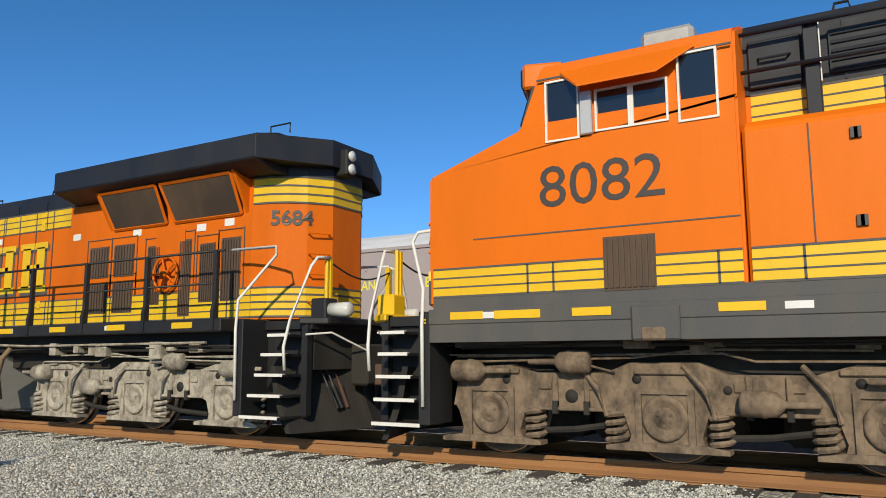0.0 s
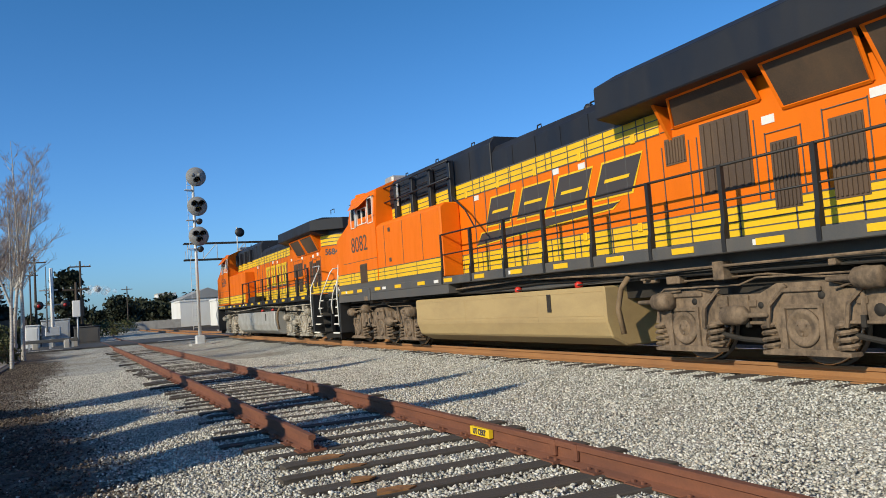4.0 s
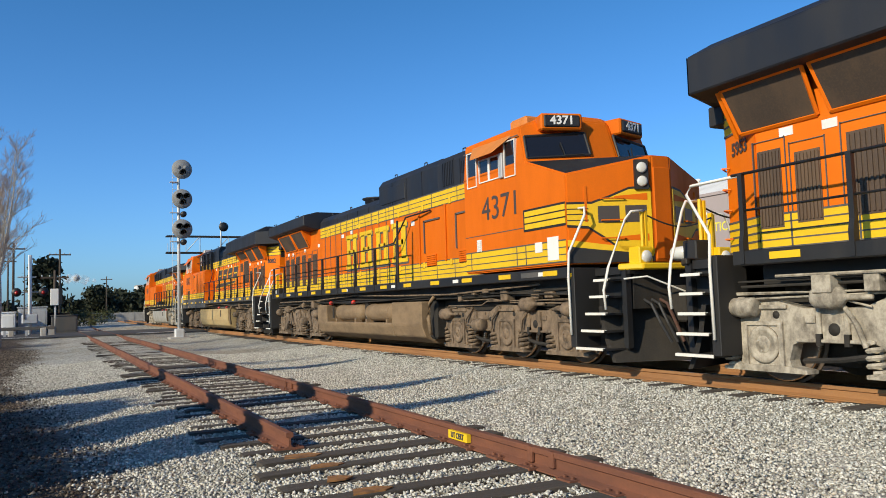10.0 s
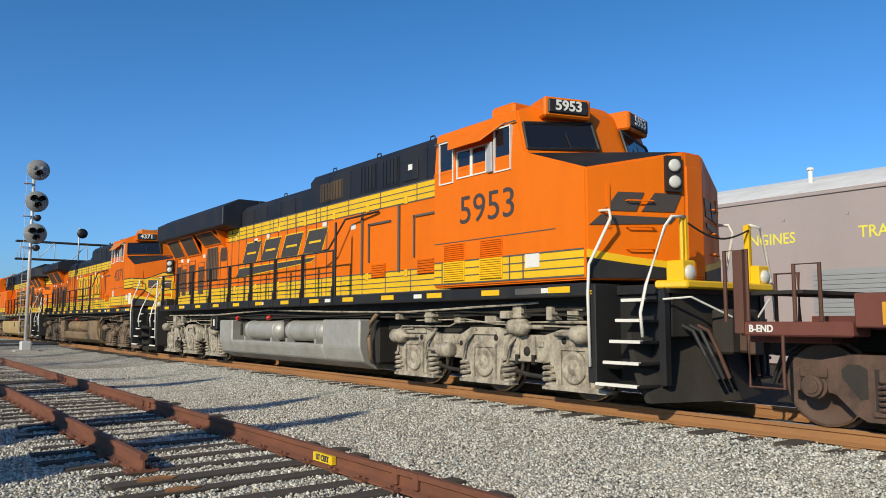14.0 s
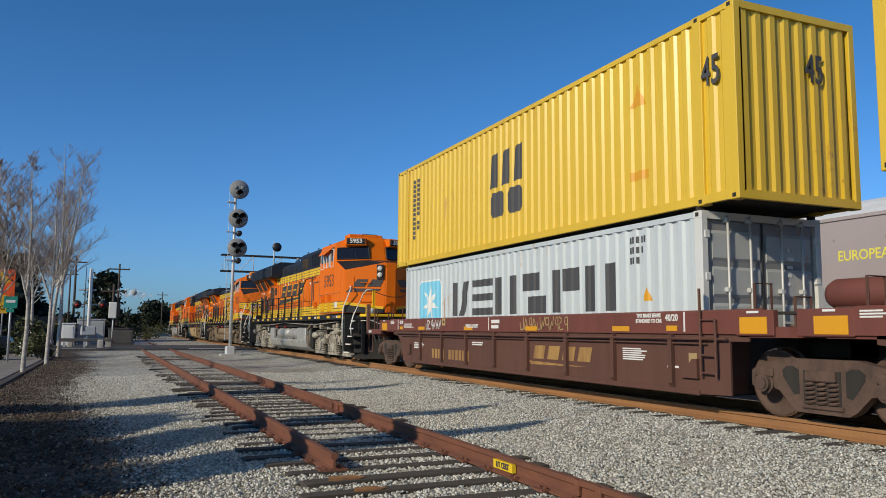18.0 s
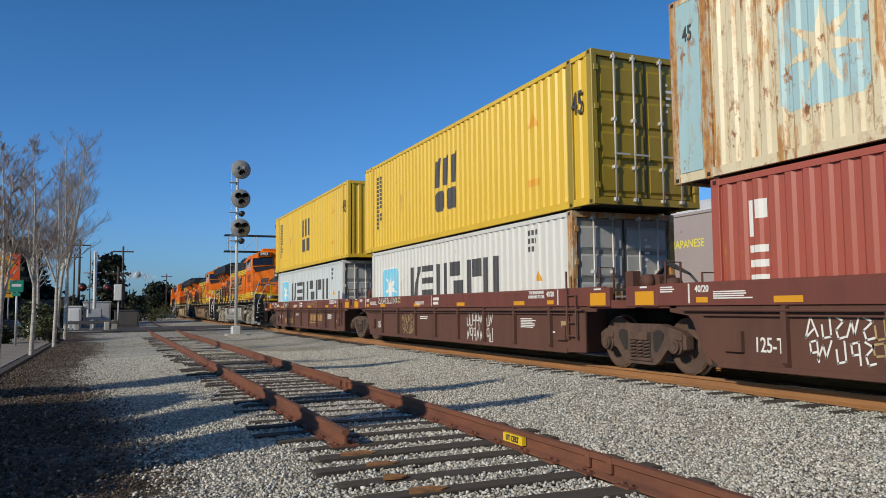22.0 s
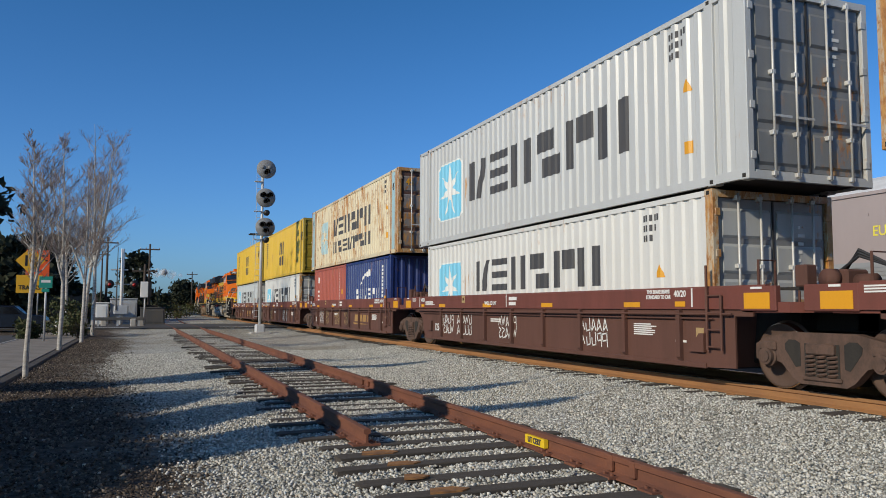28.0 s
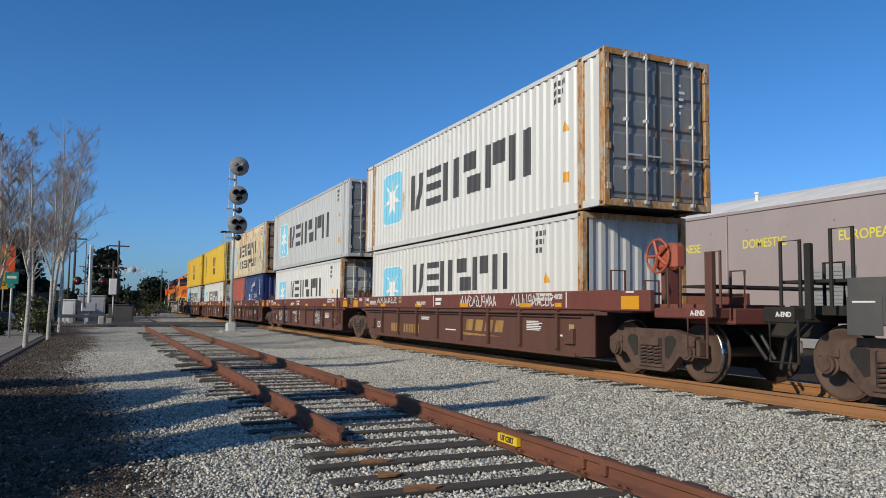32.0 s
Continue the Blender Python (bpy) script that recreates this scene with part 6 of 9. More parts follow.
for e in (-1, 1):
    panel = part("end_panel", B(-1.222, -1.19, *sorted((e * 6.2, e * (6.69 if e > 0 else 6.53))), 0.16, H2 - 0.11), PANELBLUE, rusty_box, "faded light blue panel streaked with rust")
    lettering("size_mark", "45", 0.34, Matrix.Translation((-1.226, e * (6.45 if e > 0 else 6.37), H2 - 0.62)) @ pose(0, 0, 0, 90, 0, -90), CHARCOAL, panel, "dark painted size figures", 0.62 if e > 0 else 0.5, 0.006)
part("corner_plate", B(-1.224, -1.19, -6.70, -6.53, 0.12, H2 - 0.11), POSTRUST, rusty_box, "wide rusted corner plate")
lettering("size_mark", "45", 0.34, Matrix.Translation((-0.8, -6.86, H2 - 0.5)) @ pose(0, 0, 0, 90, 0, 0), AMBER, rusty_box, "faded yellow size figures", 0.8, 0.006)
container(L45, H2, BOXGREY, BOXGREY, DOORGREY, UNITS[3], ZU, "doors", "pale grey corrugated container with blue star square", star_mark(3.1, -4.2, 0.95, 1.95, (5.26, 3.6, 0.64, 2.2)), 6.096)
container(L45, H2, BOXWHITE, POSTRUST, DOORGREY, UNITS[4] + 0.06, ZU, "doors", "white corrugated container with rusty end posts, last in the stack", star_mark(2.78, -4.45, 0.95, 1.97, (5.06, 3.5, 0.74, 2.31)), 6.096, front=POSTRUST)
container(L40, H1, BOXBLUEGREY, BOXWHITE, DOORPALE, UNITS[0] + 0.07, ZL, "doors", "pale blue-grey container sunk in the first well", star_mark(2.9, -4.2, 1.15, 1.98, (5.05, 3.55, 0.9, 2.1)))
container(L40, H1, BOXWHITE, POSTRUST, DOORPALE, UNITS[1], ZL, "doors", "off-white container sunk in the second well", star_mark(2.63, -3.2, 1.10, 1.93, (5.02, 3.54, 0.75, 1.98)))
container(L20, H1, BOXRED, BOXRED, BOXRED, UNITS[2] + 3.05, ZL, "sheet", "short brick-red container in the third well", ("lessor",))
container(L20, H1, BOXBLUE, BOXBLUE, BOXBLUE, UNITS[2] - 3.05, ZL, "sheet", "short navy blue container with white sweeping shape", ("swoosh",))
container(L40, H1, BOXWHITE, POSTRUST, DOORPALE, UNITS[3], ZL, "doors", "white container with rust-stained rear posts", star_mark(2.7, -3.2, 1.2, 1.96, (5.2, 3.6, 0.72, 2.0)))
container(L40, H1, BOXWHITE, POSTRUST, BOXGREY, UNITS[4], ZL, "sheet", "white container with plain corrugated rear end", star_mark(2.5, -3.35, 1.2, 2.0, (5.0, 3.46, 0.72, 2.0)))


# ---- well cars ----
def car_truck(car, yc, label=""):
    """A two-axle freight bogie: cast side frames, spring nests, roller bearings, bolster and its wheels."""
    fr = None
    for s in (-1, 1):
        bm = bmesh.new()
        x0, x1 = sorted((s * 0.92, s * 1.06))
        up = [(-1.12, 0.62), (-0.98, 0.70), (-0.5, 0.80), (0.5, 0.80), (0.98, 0.70), (1.12, 0.62), (1.12, 0.42), (1.05, 0.40), (1.04, 0.52), (0.76, 0.52), (0.74, 0.40), (0.66, 0.38), (0.47, 0.19), (0.36, 0.13), (-0.36, 0.13), (-0.47, 0.19), (-0.66, 0.38), (-0.74, 0.40), (-0.76, 0.52), (-1.04, 0.52), (-1.05, 0.40), (-1.12, 0.42)]
        prism(bm, [(yc + p, q) for p, q in up], "x", x0, x1)
        f = part("side_frame", bm, TRUCKBROWN, car)
        fr = f if fr is None else fr
        for p in (-0.5, 0.5):
            xo = s * 1.065
            g = 1 if p > 0 else -1
            bm = prism(bmesh.new(), [(yc + g * a, b) for a, b in ((0.34, 0.66), (0.42, 0.70), (0.53, 0.70), (0.60, 0.64), (0.59, 0.56), (0.42, 0.34), (0.34, 0.36))], "x", *sorted((s * 1.0, xo)))
            part("frame_window", bm, UNDER, f)
        part("spring_pocket", B(*sorted((s * 0.98, s * 1.066)), yc - 0.27, yc + 0.27, 0.24, 0.66), UNDER, f)
        for k in range(3):
            bs = bmesh.new()
            spring(bs, (s * 1.04, yc - 0.17 + 0.17 * k, 0.24), 0.07, 0.28, 5, 0.02)
            part("coil_spring", bs, TRUCKBROWN, f)
        part("bolster_end", B(*sorted((s * 0.9, s * 1.12)), yc - 0.22, yc + 0.22, 0.52, 0.66, bevel=0.02), TRUCKBROWN, f)
        for e in (-0.89, 0.89):
            bm = bmesh.new()
            lathe(bm, [(0.13, 0), (0.14, s * 0.02), (0.14, s * 0.07), (0.115, s * 0.08), (0.115, s * 0.13), (0.08, s * 0.135), (0.08, s * 0.15), (0.02, s * 0.152)], (s * 1.0, yc + e, 0.46), "x", 16)
            for f2 in bm.faces:
                f2.smooth = False
            part("roller_bearing", bm, TRUCKBROWN, f)
        for e in (-0.89, 0.89):
            part("bearing_adapter", B(*sorted((s * 0.95, s * 1.10)), yc + e - 0.15, yc + e + 0.15, 0.54, 0.66, bevel=0.02), TRUCKBROWN, f)
        part("spring_seat", B(*sorted((s * 0.98, s * 1.09)), yc - 0.3, yc + 0.3, 0.185, 0.24, bevel=0.012), TRUCKBROWN, f)
    part("bolster", B(-0.9, 0.9, yc - 0.2, yc + 0.2, 0.5, 0.78), UNDER, car)
    for e in (-0.55, 0.55):
        part("brake_beam", B(-0.82, 0.82, yc + e - 0.05, yc + e + 0.05, 0.36, 0.46), UNDER, car)
    for e in (-0.89, 0.89):
        ROLLERS.append((wheelset(car, yc + e, 0.46, 0.46, WHEEL, 1.0), yc + e, 0.46, 0.46, 1))


def squiggle(parent, v0, v1, z0, z1, x, material, seed, name="spray_tag"):
    """A sprayed tag that nobody can read: a few looping strokes on the side sheet."""
    rnd = random.Random(seed)
    bm = bmesh.new()
    n = max(3, int((v1 - v0) / 0.16))
    for row in range(1 if z1 - z0 < 0.4 else 2):
        zz0 = z0 + (z1 - z0) * (row * 0.5)
        zz1 = zz0 + (z1 - z0) * (0.9 if z1 - z0 < 0.4 else 0.45)
        for k in range(n):
            a = v0 + (v1 - v0) * k / n
            w = (v1 - v0) / n * rnd.uniform(0.7, 1.15)
            pts = [(a + w * p, zz0 + (zz1 - zz0) * q) for p, q in rnd.choice((
                ((0, 0), (0.1, 1), (0.8, 0.9), (0.7, 0.4), (0.2, 0.45)), ((0.1, 1), (0, 0.1), (0.8, 0), (0.9, 0.6)), ((0, 0.1), (0.5, 1), (0.9, 0), (0.3, 0.4)),
                ((0.8, 1), (0.1, 0.8), (0.8, 0.4), (0.6, 0), (0, 0.1)), ((0, 1), (0.4, 0.2), (0.6, 0.8), (1.0, 0.1))))]
            for (p0, q0), (p1, q1) in zip(pts, pts[1:]):
                d = Vector((p1 - p0, q1 - q0))
                if d.length < 1e-4:
                    continue
                o = Vector((-d.y, d.x)).normalized() * 0.013
                e = d.normalized() * 0.01
                bm.faces.new([bm.verts.new((x, y, z)) for y, z in ((p0 - e.x + o.x, q0 - e.y + o.y), (p1 + e.x + o.x, q1 + e.y + o.y), (p1 + e.x - o.x, q1 + e.y - o.y), (p0 - e.x - o.x, q0 - e.y - o.y))])
    return tagged(part(name, bm, material, parent, "illegible sprayed strokes"), kind="stuff")


def side_text(parent, body, size, y, z, x=-1.335, material=None, width=0.9):
    return lettering("stencil", body, size, Matrix.Translation((x, y, z)) @ pose(0, 0, 0, 90, 0, -90), material or PAINTWHITE, parent, "white stencilled writing", width, 0.003)


def bars(parent, y, z, w, rows, h=0.035, x=-1.335, material=None, gap=1.7):
    bm = bmesh.new()
    rnd = random.Random(int(abs(y) * 1000) + rows)
    for k in range(rows):
        ww = w * rnd.uniform(0.7, 1.0)
        box(bm, x - 0.002, x + 0.004, y - ww, y, z - k * h * gap - h, z - k * h * gap)
    return tagged(part("small_print", bm, material or PAINTWHITE, parent), kind="stuff")


def well_unit(k, u, letter, front_end, rear_end):
    """One well: deep side sills with ribs, top chords, end platforms; front_end and rear_end are 'shared' or 'last'."""
    W = empty("well_car", "brown intermodal well car carrying stacked containers", "well car", "wells of the articulated car")
    for s in (-1, 1):
        a, b = sorted((s * 1.26, s * 1.335))
        chord = part("top_chord", P([(s * 1.235, 1.10), (s * 1.335, 1.10), (s * 1.335, 1.41), (s * 1.30, 1.44), (s * 1.235, 1.44)], "y", -7.2, 7.2), CARTOP, W)
        bm = bmesh.new()
        prism(bm, [(-6.6, 0.26), (-6.0, 0.24), (5.95, 0.24), (6.1, 0.34), (6.25, 0.7), (6.55, 0.95), (6.95, 1.0), (6.95, 1.10), (-6.95, 1.10), (-6.95, 1.0), (-6.6, 1.0)], "x", *sorted((s * 1.27, s * 1.30)))
        sheet = part("side_sheet", bm, CARBROWN, W)
        part("bottom_sill", B(*sorted((s * 1.15, s * 1.33)), -6.0, 5.95, 0.22, 0.30, bevel=0.01), CARBROWN, W)
        for j in range(8):
            y = -5.43 + 1.45 * j
            bm = prism(bmesh.new(), [(s * 1.30, 0.28), (s * 1.37, 0.36), (s * 1.37, 1.08), (s * 1.30, 1.10)], "y", y - 0.045, y + 0.045)
            part("rib", bm, CARBROWN, W)
        if s < 0:
            part("train_line", T([(-1.36, -6.6, 1.03), (-1.36, 0, 1.02), (-1.36, 6.6, 1.03)], 0.02, 6), CARBROWN, W)
            part("conduit", T([(-1.345, -6.2, 0.96), (-1.345, 6.2, 0.955)], 0.012, 6), CARBROWN, W)
    part("well_floor", B(-1.25, 1.25, -6.2, 6.2, 0.22, 0.31), UNDER, W)
    for e in (-1, 1):
        y0, y1 = sorted((e * 6.35, e * 7.2))
        part("bulkhead", P([(e * 6.11, 0.24), (e * 6.2, 0.24), (e * (6.6 if e > 0 else 6.3), 1.08), (e * (6.4 if e > 0 else 6.2), 1.12)], "x", -1.26, 1.26), CARBROWN, W)
        part("end_web", B(-0.6, 0.6, *sorted((e * 6.05, e * 7.1)), 0.3, 1.06, bevel=0.02), UNDER, W)
        shared = (front_end if e > 0 else rear_end) == "shared"
        yend = e * (7.95 if shared else 8.9)
        bm = bmesh.new()
        q = [(-1.3, e * 6.8), (1.3, e * 6.8), (1.3, e * 7.6), (0.75, yend), (-0.75, yend), (-1.3, e * 7.6)]
        prism(bm, q, "z", 1.06, 1.20)
        part("end_platform", bm, CARTOP, W)
        blk = part("end_post", B(-1.34, -1.24, *sorted((e * (7.2 if e > 0 else 6.75), e * (8.16 if not shared else 8.0 if e > 0 else 7.4))), 1.08, 1.42, bevel=0.012), CARTOP, W)
        yb = (7.27 if e > 0 else -7.3) if shared else (7.42 if e > 0 else -7.89)
        part("reflector", B(-1.347, -1.338, yb, yb + 0.47, 1.11, 1.33), AMBER, blk)
        bars(W, yb + 0.34, 1.41, 0.22, 1, 0.03, -1.346)
        part("far_end_post", B(1.24, 1.34, *sorted((e * 7.1, e * 7.6)), 1.08, 1.42, bevel=0.012), CARTOP, W)
        part("end_beam", B(-0.3, 0.3, *sorted((e * 6.8, e * (8.1 if shared else 9.1))), 0.80, 1.06, bevel=0.02), UNDER, W)
        # walkway grating and posts at the ends
        for j, (xx, hh) in enumerate(((-1.28, 1.78), (-0.55, 1.62))):
            part("hand_post", T([(xx, e * 7.05, 1.2), (xx, e * 7.05, hh), (xx + 0.3, e * 7.05, hh), (xx + 0.3, e * 7.05, 1.2)], 0.02, 6), CARBROWN, W)
        part("cross_walk", B(-1.15, 1.15, *sorted((e * 7.3, e * 7.62)), 1.36, 1.40), UNDER, W)
        if e < 0 and k < 4:
            lad = bmesh.new()
            for yy in (-6.1, -6.4):
                tube(lad, [(-1.37, yy, 0.5), (-1.37, yy, 1.75 if yy > -6.2 else 1.3)], 0.022, 6)
            for zz in (0.55, 0.8, 1.05, 1.3):
                tube(lad, [(-1.37, -6.1, zz), (-1.37, -6.4, zz)], 0.014, 6)
            part("ladder", lad, CARBROWN, W)
    # equipment between the wells
    if rear_end == "shared":
        if k == 0:
            bm = lathe(bmesh.new(), [(0.02, -0.48), (0.15, -0.45), (0.2, -0.36), (0.2, 0.36), (0.15, 0.45), (0.02, 0.48)], (-0.55, -8.1, 1.62), "y", 18)
            part("air_reservoir", bm, CARTOP, W)
            part("reservoir_saddle", B(-0.7, -0.4, -8.4, -7.8, 1.2, 1.46), CARBROWN, W)
        else:
            bm = B(-0.85, -0.45, -8.1, -7.7, 1.2, 1.62, bevel=0.03)
            disc(bm, (-0.9, -7.9, 1.5), "x", 0.13, 0.16, 14)
            disc(bm, (-0.65, -8.22, 1.45), "y", 0.11, 0.26, 14)
            box(bm, -1.0, -0.8, -7.6, -7.4, 1.4, 1.7, bevel=0.02)
            part("brake_valve", bm, CARBROWN, W)
            for j in range(3):
                part("air_hose", T([(-0.7 + 0.1 * j, -7.7, 1.5), (-0.75, -8.2, 1.78 + 0.04 * j), (-0.7, -8.7, 1.6), (-0.65, -9.0, 1.3)], 0.02, 6), HOSE, W)
    # bogies
    if front_end == "last":
        car_truck(W, 7.85)
    car_truck(W, -7.86 if rear_end == "shared" else -7.83)
    # writing
    side_text(W, "40/20", 0.14, 6.2, 1.335, -1.338)
    side_text(W, "40/20", 0.14, -5.46, 1.335, -1.338)
    side_text(W, "TMX BRAKE BEAMS", 0.085, -4.92, 1.375, -1.338, None, 0.8)
    side_text(W, "STANDARD TO CAR", 0.085, -4.92, 1.29, -1.338, None, 0.8)
    bars(W, 7.12, 1.39, 0.34, 3, 0.02, -1.338)
    card = part("load_card", B(-1.342, -1.336, 3.04, 3.24, 1.24, 1.42, bevel=0.002), PAINTTAN, W, "small tan card with a ring")
    lettering("card_text", "110", 0.09, Matrix.Translation((-1.345, 3.14, 1.33)) @ pose(0, 0, 0, 90, 0, -90), CARBROWN, card, "dark figures", 0.8, 0.002)
    for y in (6.3, -5.36):
        part("reflector", B(-1.341, -1.334, y - 0.22, y + 0.02, 1.14, 1.22), AMBER, W)
    for j in range(4):
        y = -4.2 + 2.95 * j
        part("reflector", B(-1.341, -1.334, y - 0.23, y + 0.23, 1.13, 1.215), AMBER, W)
    for y in (6.47, -5.74):
        part("white_line", B(-1.341, -1.334, y - 0.015, y + 0.015, 1.13, 1.42), PAINTWHITE, W)
    bars(W, 5.97, 1.30, 0.75, 4, 0.018, -1.338)
    side_text(W, "*WELL LD LMT", 0.12, 1.5, 1.22, -1.338, None, 0.85)
    part("white_line", B(-1.341, -1.334, 0.62, 0.645, 1.13, 1.42), PAINTWHITE, W)
    bars(W, 0.5, 1.36, 0.45, 2, 0.075, -1.338, None, 1.5)
    side_text(W, letter, 0.24, 1.95, 0.62, -1.303)
    if k:
        side_text(W, "125-T", 0.28, 5.02, 0.56, -1.303, PAINTWHITE, 0.75)
    else:
        bars(W, 5.25, 0.78, 0.75, 4, 0.025, -1.303)
    bars(W, 1.55, 0.86, 0.75, 2, 0.028, -1.303)
    bars(W, -4.2, 0.86, 0.62, 6, 0.02, -1.303)
    bars(W, -5.3, 0.62, 0.3, 1, 0.035, -1.303)
    part("receiver_bracket", P([(5.45, 0.46), (5.78, 0.46), (5.78, 0.49), (5.53, 0.52), (5.53, 0.74), (5.45, 0.74)], "x", -1.36, -1.30), CARBROWN, W)
    part("receiver_bracket", P([(-5.75 - 0.25, 0.46), (-5.75 + 0.1, 0.46), (-5.75 - 0.15, 0.74), (-5.75 - 0.25, 0.74)], "x", -1.36, -1.30), CARBROWN, W)
    part("paper_card", B(-1.306, -1.30, -5.95, -5.78, 0.6, 0.82), PAINTTAN, W)
    return W


def tan_blocks(W):
    """Letter-sized tan blocks on the side sheet, in place of the owner's mark and number."""
    for y, n in ((3.97, 4), (2.91, 6)):
        for j in range(n):
            a = y - j * 0.205
            part("mark_block", B(-1.307, -1.301, a - 0.15, a, 0.40, 0.64), PAINTFADE, W, "faded tan block")


def faded_emblem(W, y0, y1):
    """Faded tan blocks in place of the owner's emblem, on the side sheet."""
    w = (y1 - y0) / 4
    for k in range(4):
        a = y0 + k * w
        part("emblem_block", P([(a + 0.05, 0.58), (a + w - 0.08, 0.58), (a + w - 0.16, 0.84), (a - 0.03, 0.84)], "x", -1.307, -1.301), PAINTFADE, W, "faded tan block")
    part("emblem_bar", P([(y0 + 0.1, 0.49), (y1, 0.46), (y1 + 0.1, 0.53)], "x", -1.307, -1.301), PAINTFADE, W, "faded tan bar")


for k, letter in enumerate("BCDEA"):
    W = well_unit(k, UNITS[k], letter, "last" if k == 0 else "shared", "last" if k == 4 else "shared")
    CARS.append((W, UNITS[k], 0, 0.0))
    if k == 0:
        squiggle(W, 3.32, 4.36, 1.14, 1.41, -1.34, PAINTWHITE, 3)
        squiggle(W, -2.6, -0.8, 1.14, 1.42, -1.34, PAINTTAN, 4)
        faded_emblem(W, -3.3, -1.2)
        tan_blocks(W)
    elif k == 1:
        squiggle(W, 3.3, 5.1, 1.23, 1.42, -1.34, PAINTWHITE, 5)
        squiggle(W, 1.95, 3.0, 0.36, 0.96, -1.304, PAINTTAN, 6)
        squiggle(W, -2.9, -1.5, 0.3, 1.0, -1.304, PAINTWHITE, 7)
    elif k == 2:
        for v, m, sd in ((3.5, PAINTWHITE, 8), (2.6, PAINTTAN, 9), (0.6, PAINTTAN, 10), (-1.1, PAINTTAN, 11)):
            squiggle(W, v, v + 0.95, 0.4, 0.98, -1.304, m, sd)
        faded_emblem(W, -4.0, -1.7)
    elif k == 3:
        for v, m, sd in ((3.9, PAINTWHITE, 12), (2.7, PAINTWHITE, 13), (0.2, PAINTWHITE, 14), (-3.4, PAINTWHITE, 15)):
            squiggle(W, v, v + 0.95, 0.42, 0.95, -1.304, m, sd)
    else:
        squiggle(W, 3.45, 5.2, 1.23, 1.42, -1.34, PAINTWHITE, 16)
        squiggle(W, -2.9, -1.0, 1.14, 1.42, -1.34, PAINTWHITE, 17)
        squiggle(W, -5.3, -3.6, 1.16, 1.42, -1.34, PAINTWHITE, 18)
        faded_emblem(W, -3.2, -1.2)
        tan_blocks(W)
        part("white_frame", B(-1.306, -1.301, -0.7, -0.1, 0.55, 0.58), PAINTWHITE, W)
    if k in (0, 4):
        e = 1 if k == 0 else -1
        end = bmesh.new()
        o = 0.45
        box(end, -0.95, 0.95, *sorted((e * 8.6, e * (9.1 + o))), 0.9, 1.14, bevel=0.02)
        box(end, -1.3, -0.9, *sorted((e * 8.2, e * (9.0 + o))), 0.98, 1.14, bevel=0.02)
        ep = part("end_sill", end, CARTOP, W)
        side_text(W, "B-END" if k == 0 else "A-END", 0.11, e * (8.6 + 1.3 * o), 1.06, -1.306, None, 0.9)
        part("corner_post", B(-1.33, -1.23, *sorted((e * 9.5, e * 9.38)), 1.0, 1.95, bevel=0.015), CARBROWN, W)
        for xx, yy, hh in ((-1.28, 8.35 + o, 1.75), (-1.28, 8.95 + 1.5 * o, 1.95), (-0.6, 8.95 + o, 1.7)):
            part("hand_post", T([(xx, e * yy, 1.14), (xx, e * yy, hh), (xx, e * (yy - 0.28), hh), (xx, e * (yy - 0.28), 1.14)], 0.022, 6), CARBROWN, W)
        part("crossover_platform", B(-1.2, 1.2, *sorted((e * (8.3 + o), e * (8.95 + o))), 1.44, 1.48), UNDER, W)
        part("coupler", B(-0.14, 0.14, *sorted((e * 9.0, e * 9.75)), 0.72, 1.0, bevel=0.03), UNDER, W)
        for xx in (-0.5, -0.3):
            part("air_hose", T([(xx, e * 9.1, 0.95), (xx, e * 9.4, 0.75), (xx * 0.8, e * 9.6, 0.4)], 0.028, 6), HOSE, W)
        part("sill_step", T([(-1.28, e * (8.9 + o), 1.0), (-1.28, e * (8.9 + o), 0.42), (-1.28, e * (8.5 + o), 0.42), (-1.28, e * (8.5 + o), 1.0)], 0.02, 6), CARBROWN, W)
    if k == 4:
        # hand brake with its wheel and chain
        c = (-1.05, -8.0, 1.98)
        bm = bmesh.new()
        ring = [(c[0] + 0.0, c[1] + 0.27 * math.cos(a), c[2] + 0.27 * math.sin(a)) for a in [i * math.pi / 12 for i in range(25)]]
        tube(bm, ring, 0.022, 6)
        for j in range(5):
            a = j * 2 * math.pi / 5
            tube(bm, [c, (c[0], c[1] + 0.26 * math.cos(a), c[2] + 0.26 * math.sin(a))], 0.03, 5)
        part("brake_wheel", bm, mat("brake_red", (0.42, 0.10, 0.05), 0.6), W, "rusty red hand brake wheel")
        part("brake_box", B(-1.0, -0.75, -8.35, -7.85, 1.74, 2.18, bevel=0.06), mat("brake_red_box", (0.40, 0.09, 0.045), 0.6), W)
        part("brake_chain", T([(-1.0, -8.15, 1.72), (-1.02, -8.2, 1.4), (-1.0, -8.1, 1.15)], 0.03, 6), UNDER, W)
        part("brake_stand", B(-0.98, -0.8, -8.2, -8.0, 1.2, 1.75), CARTOP, W)


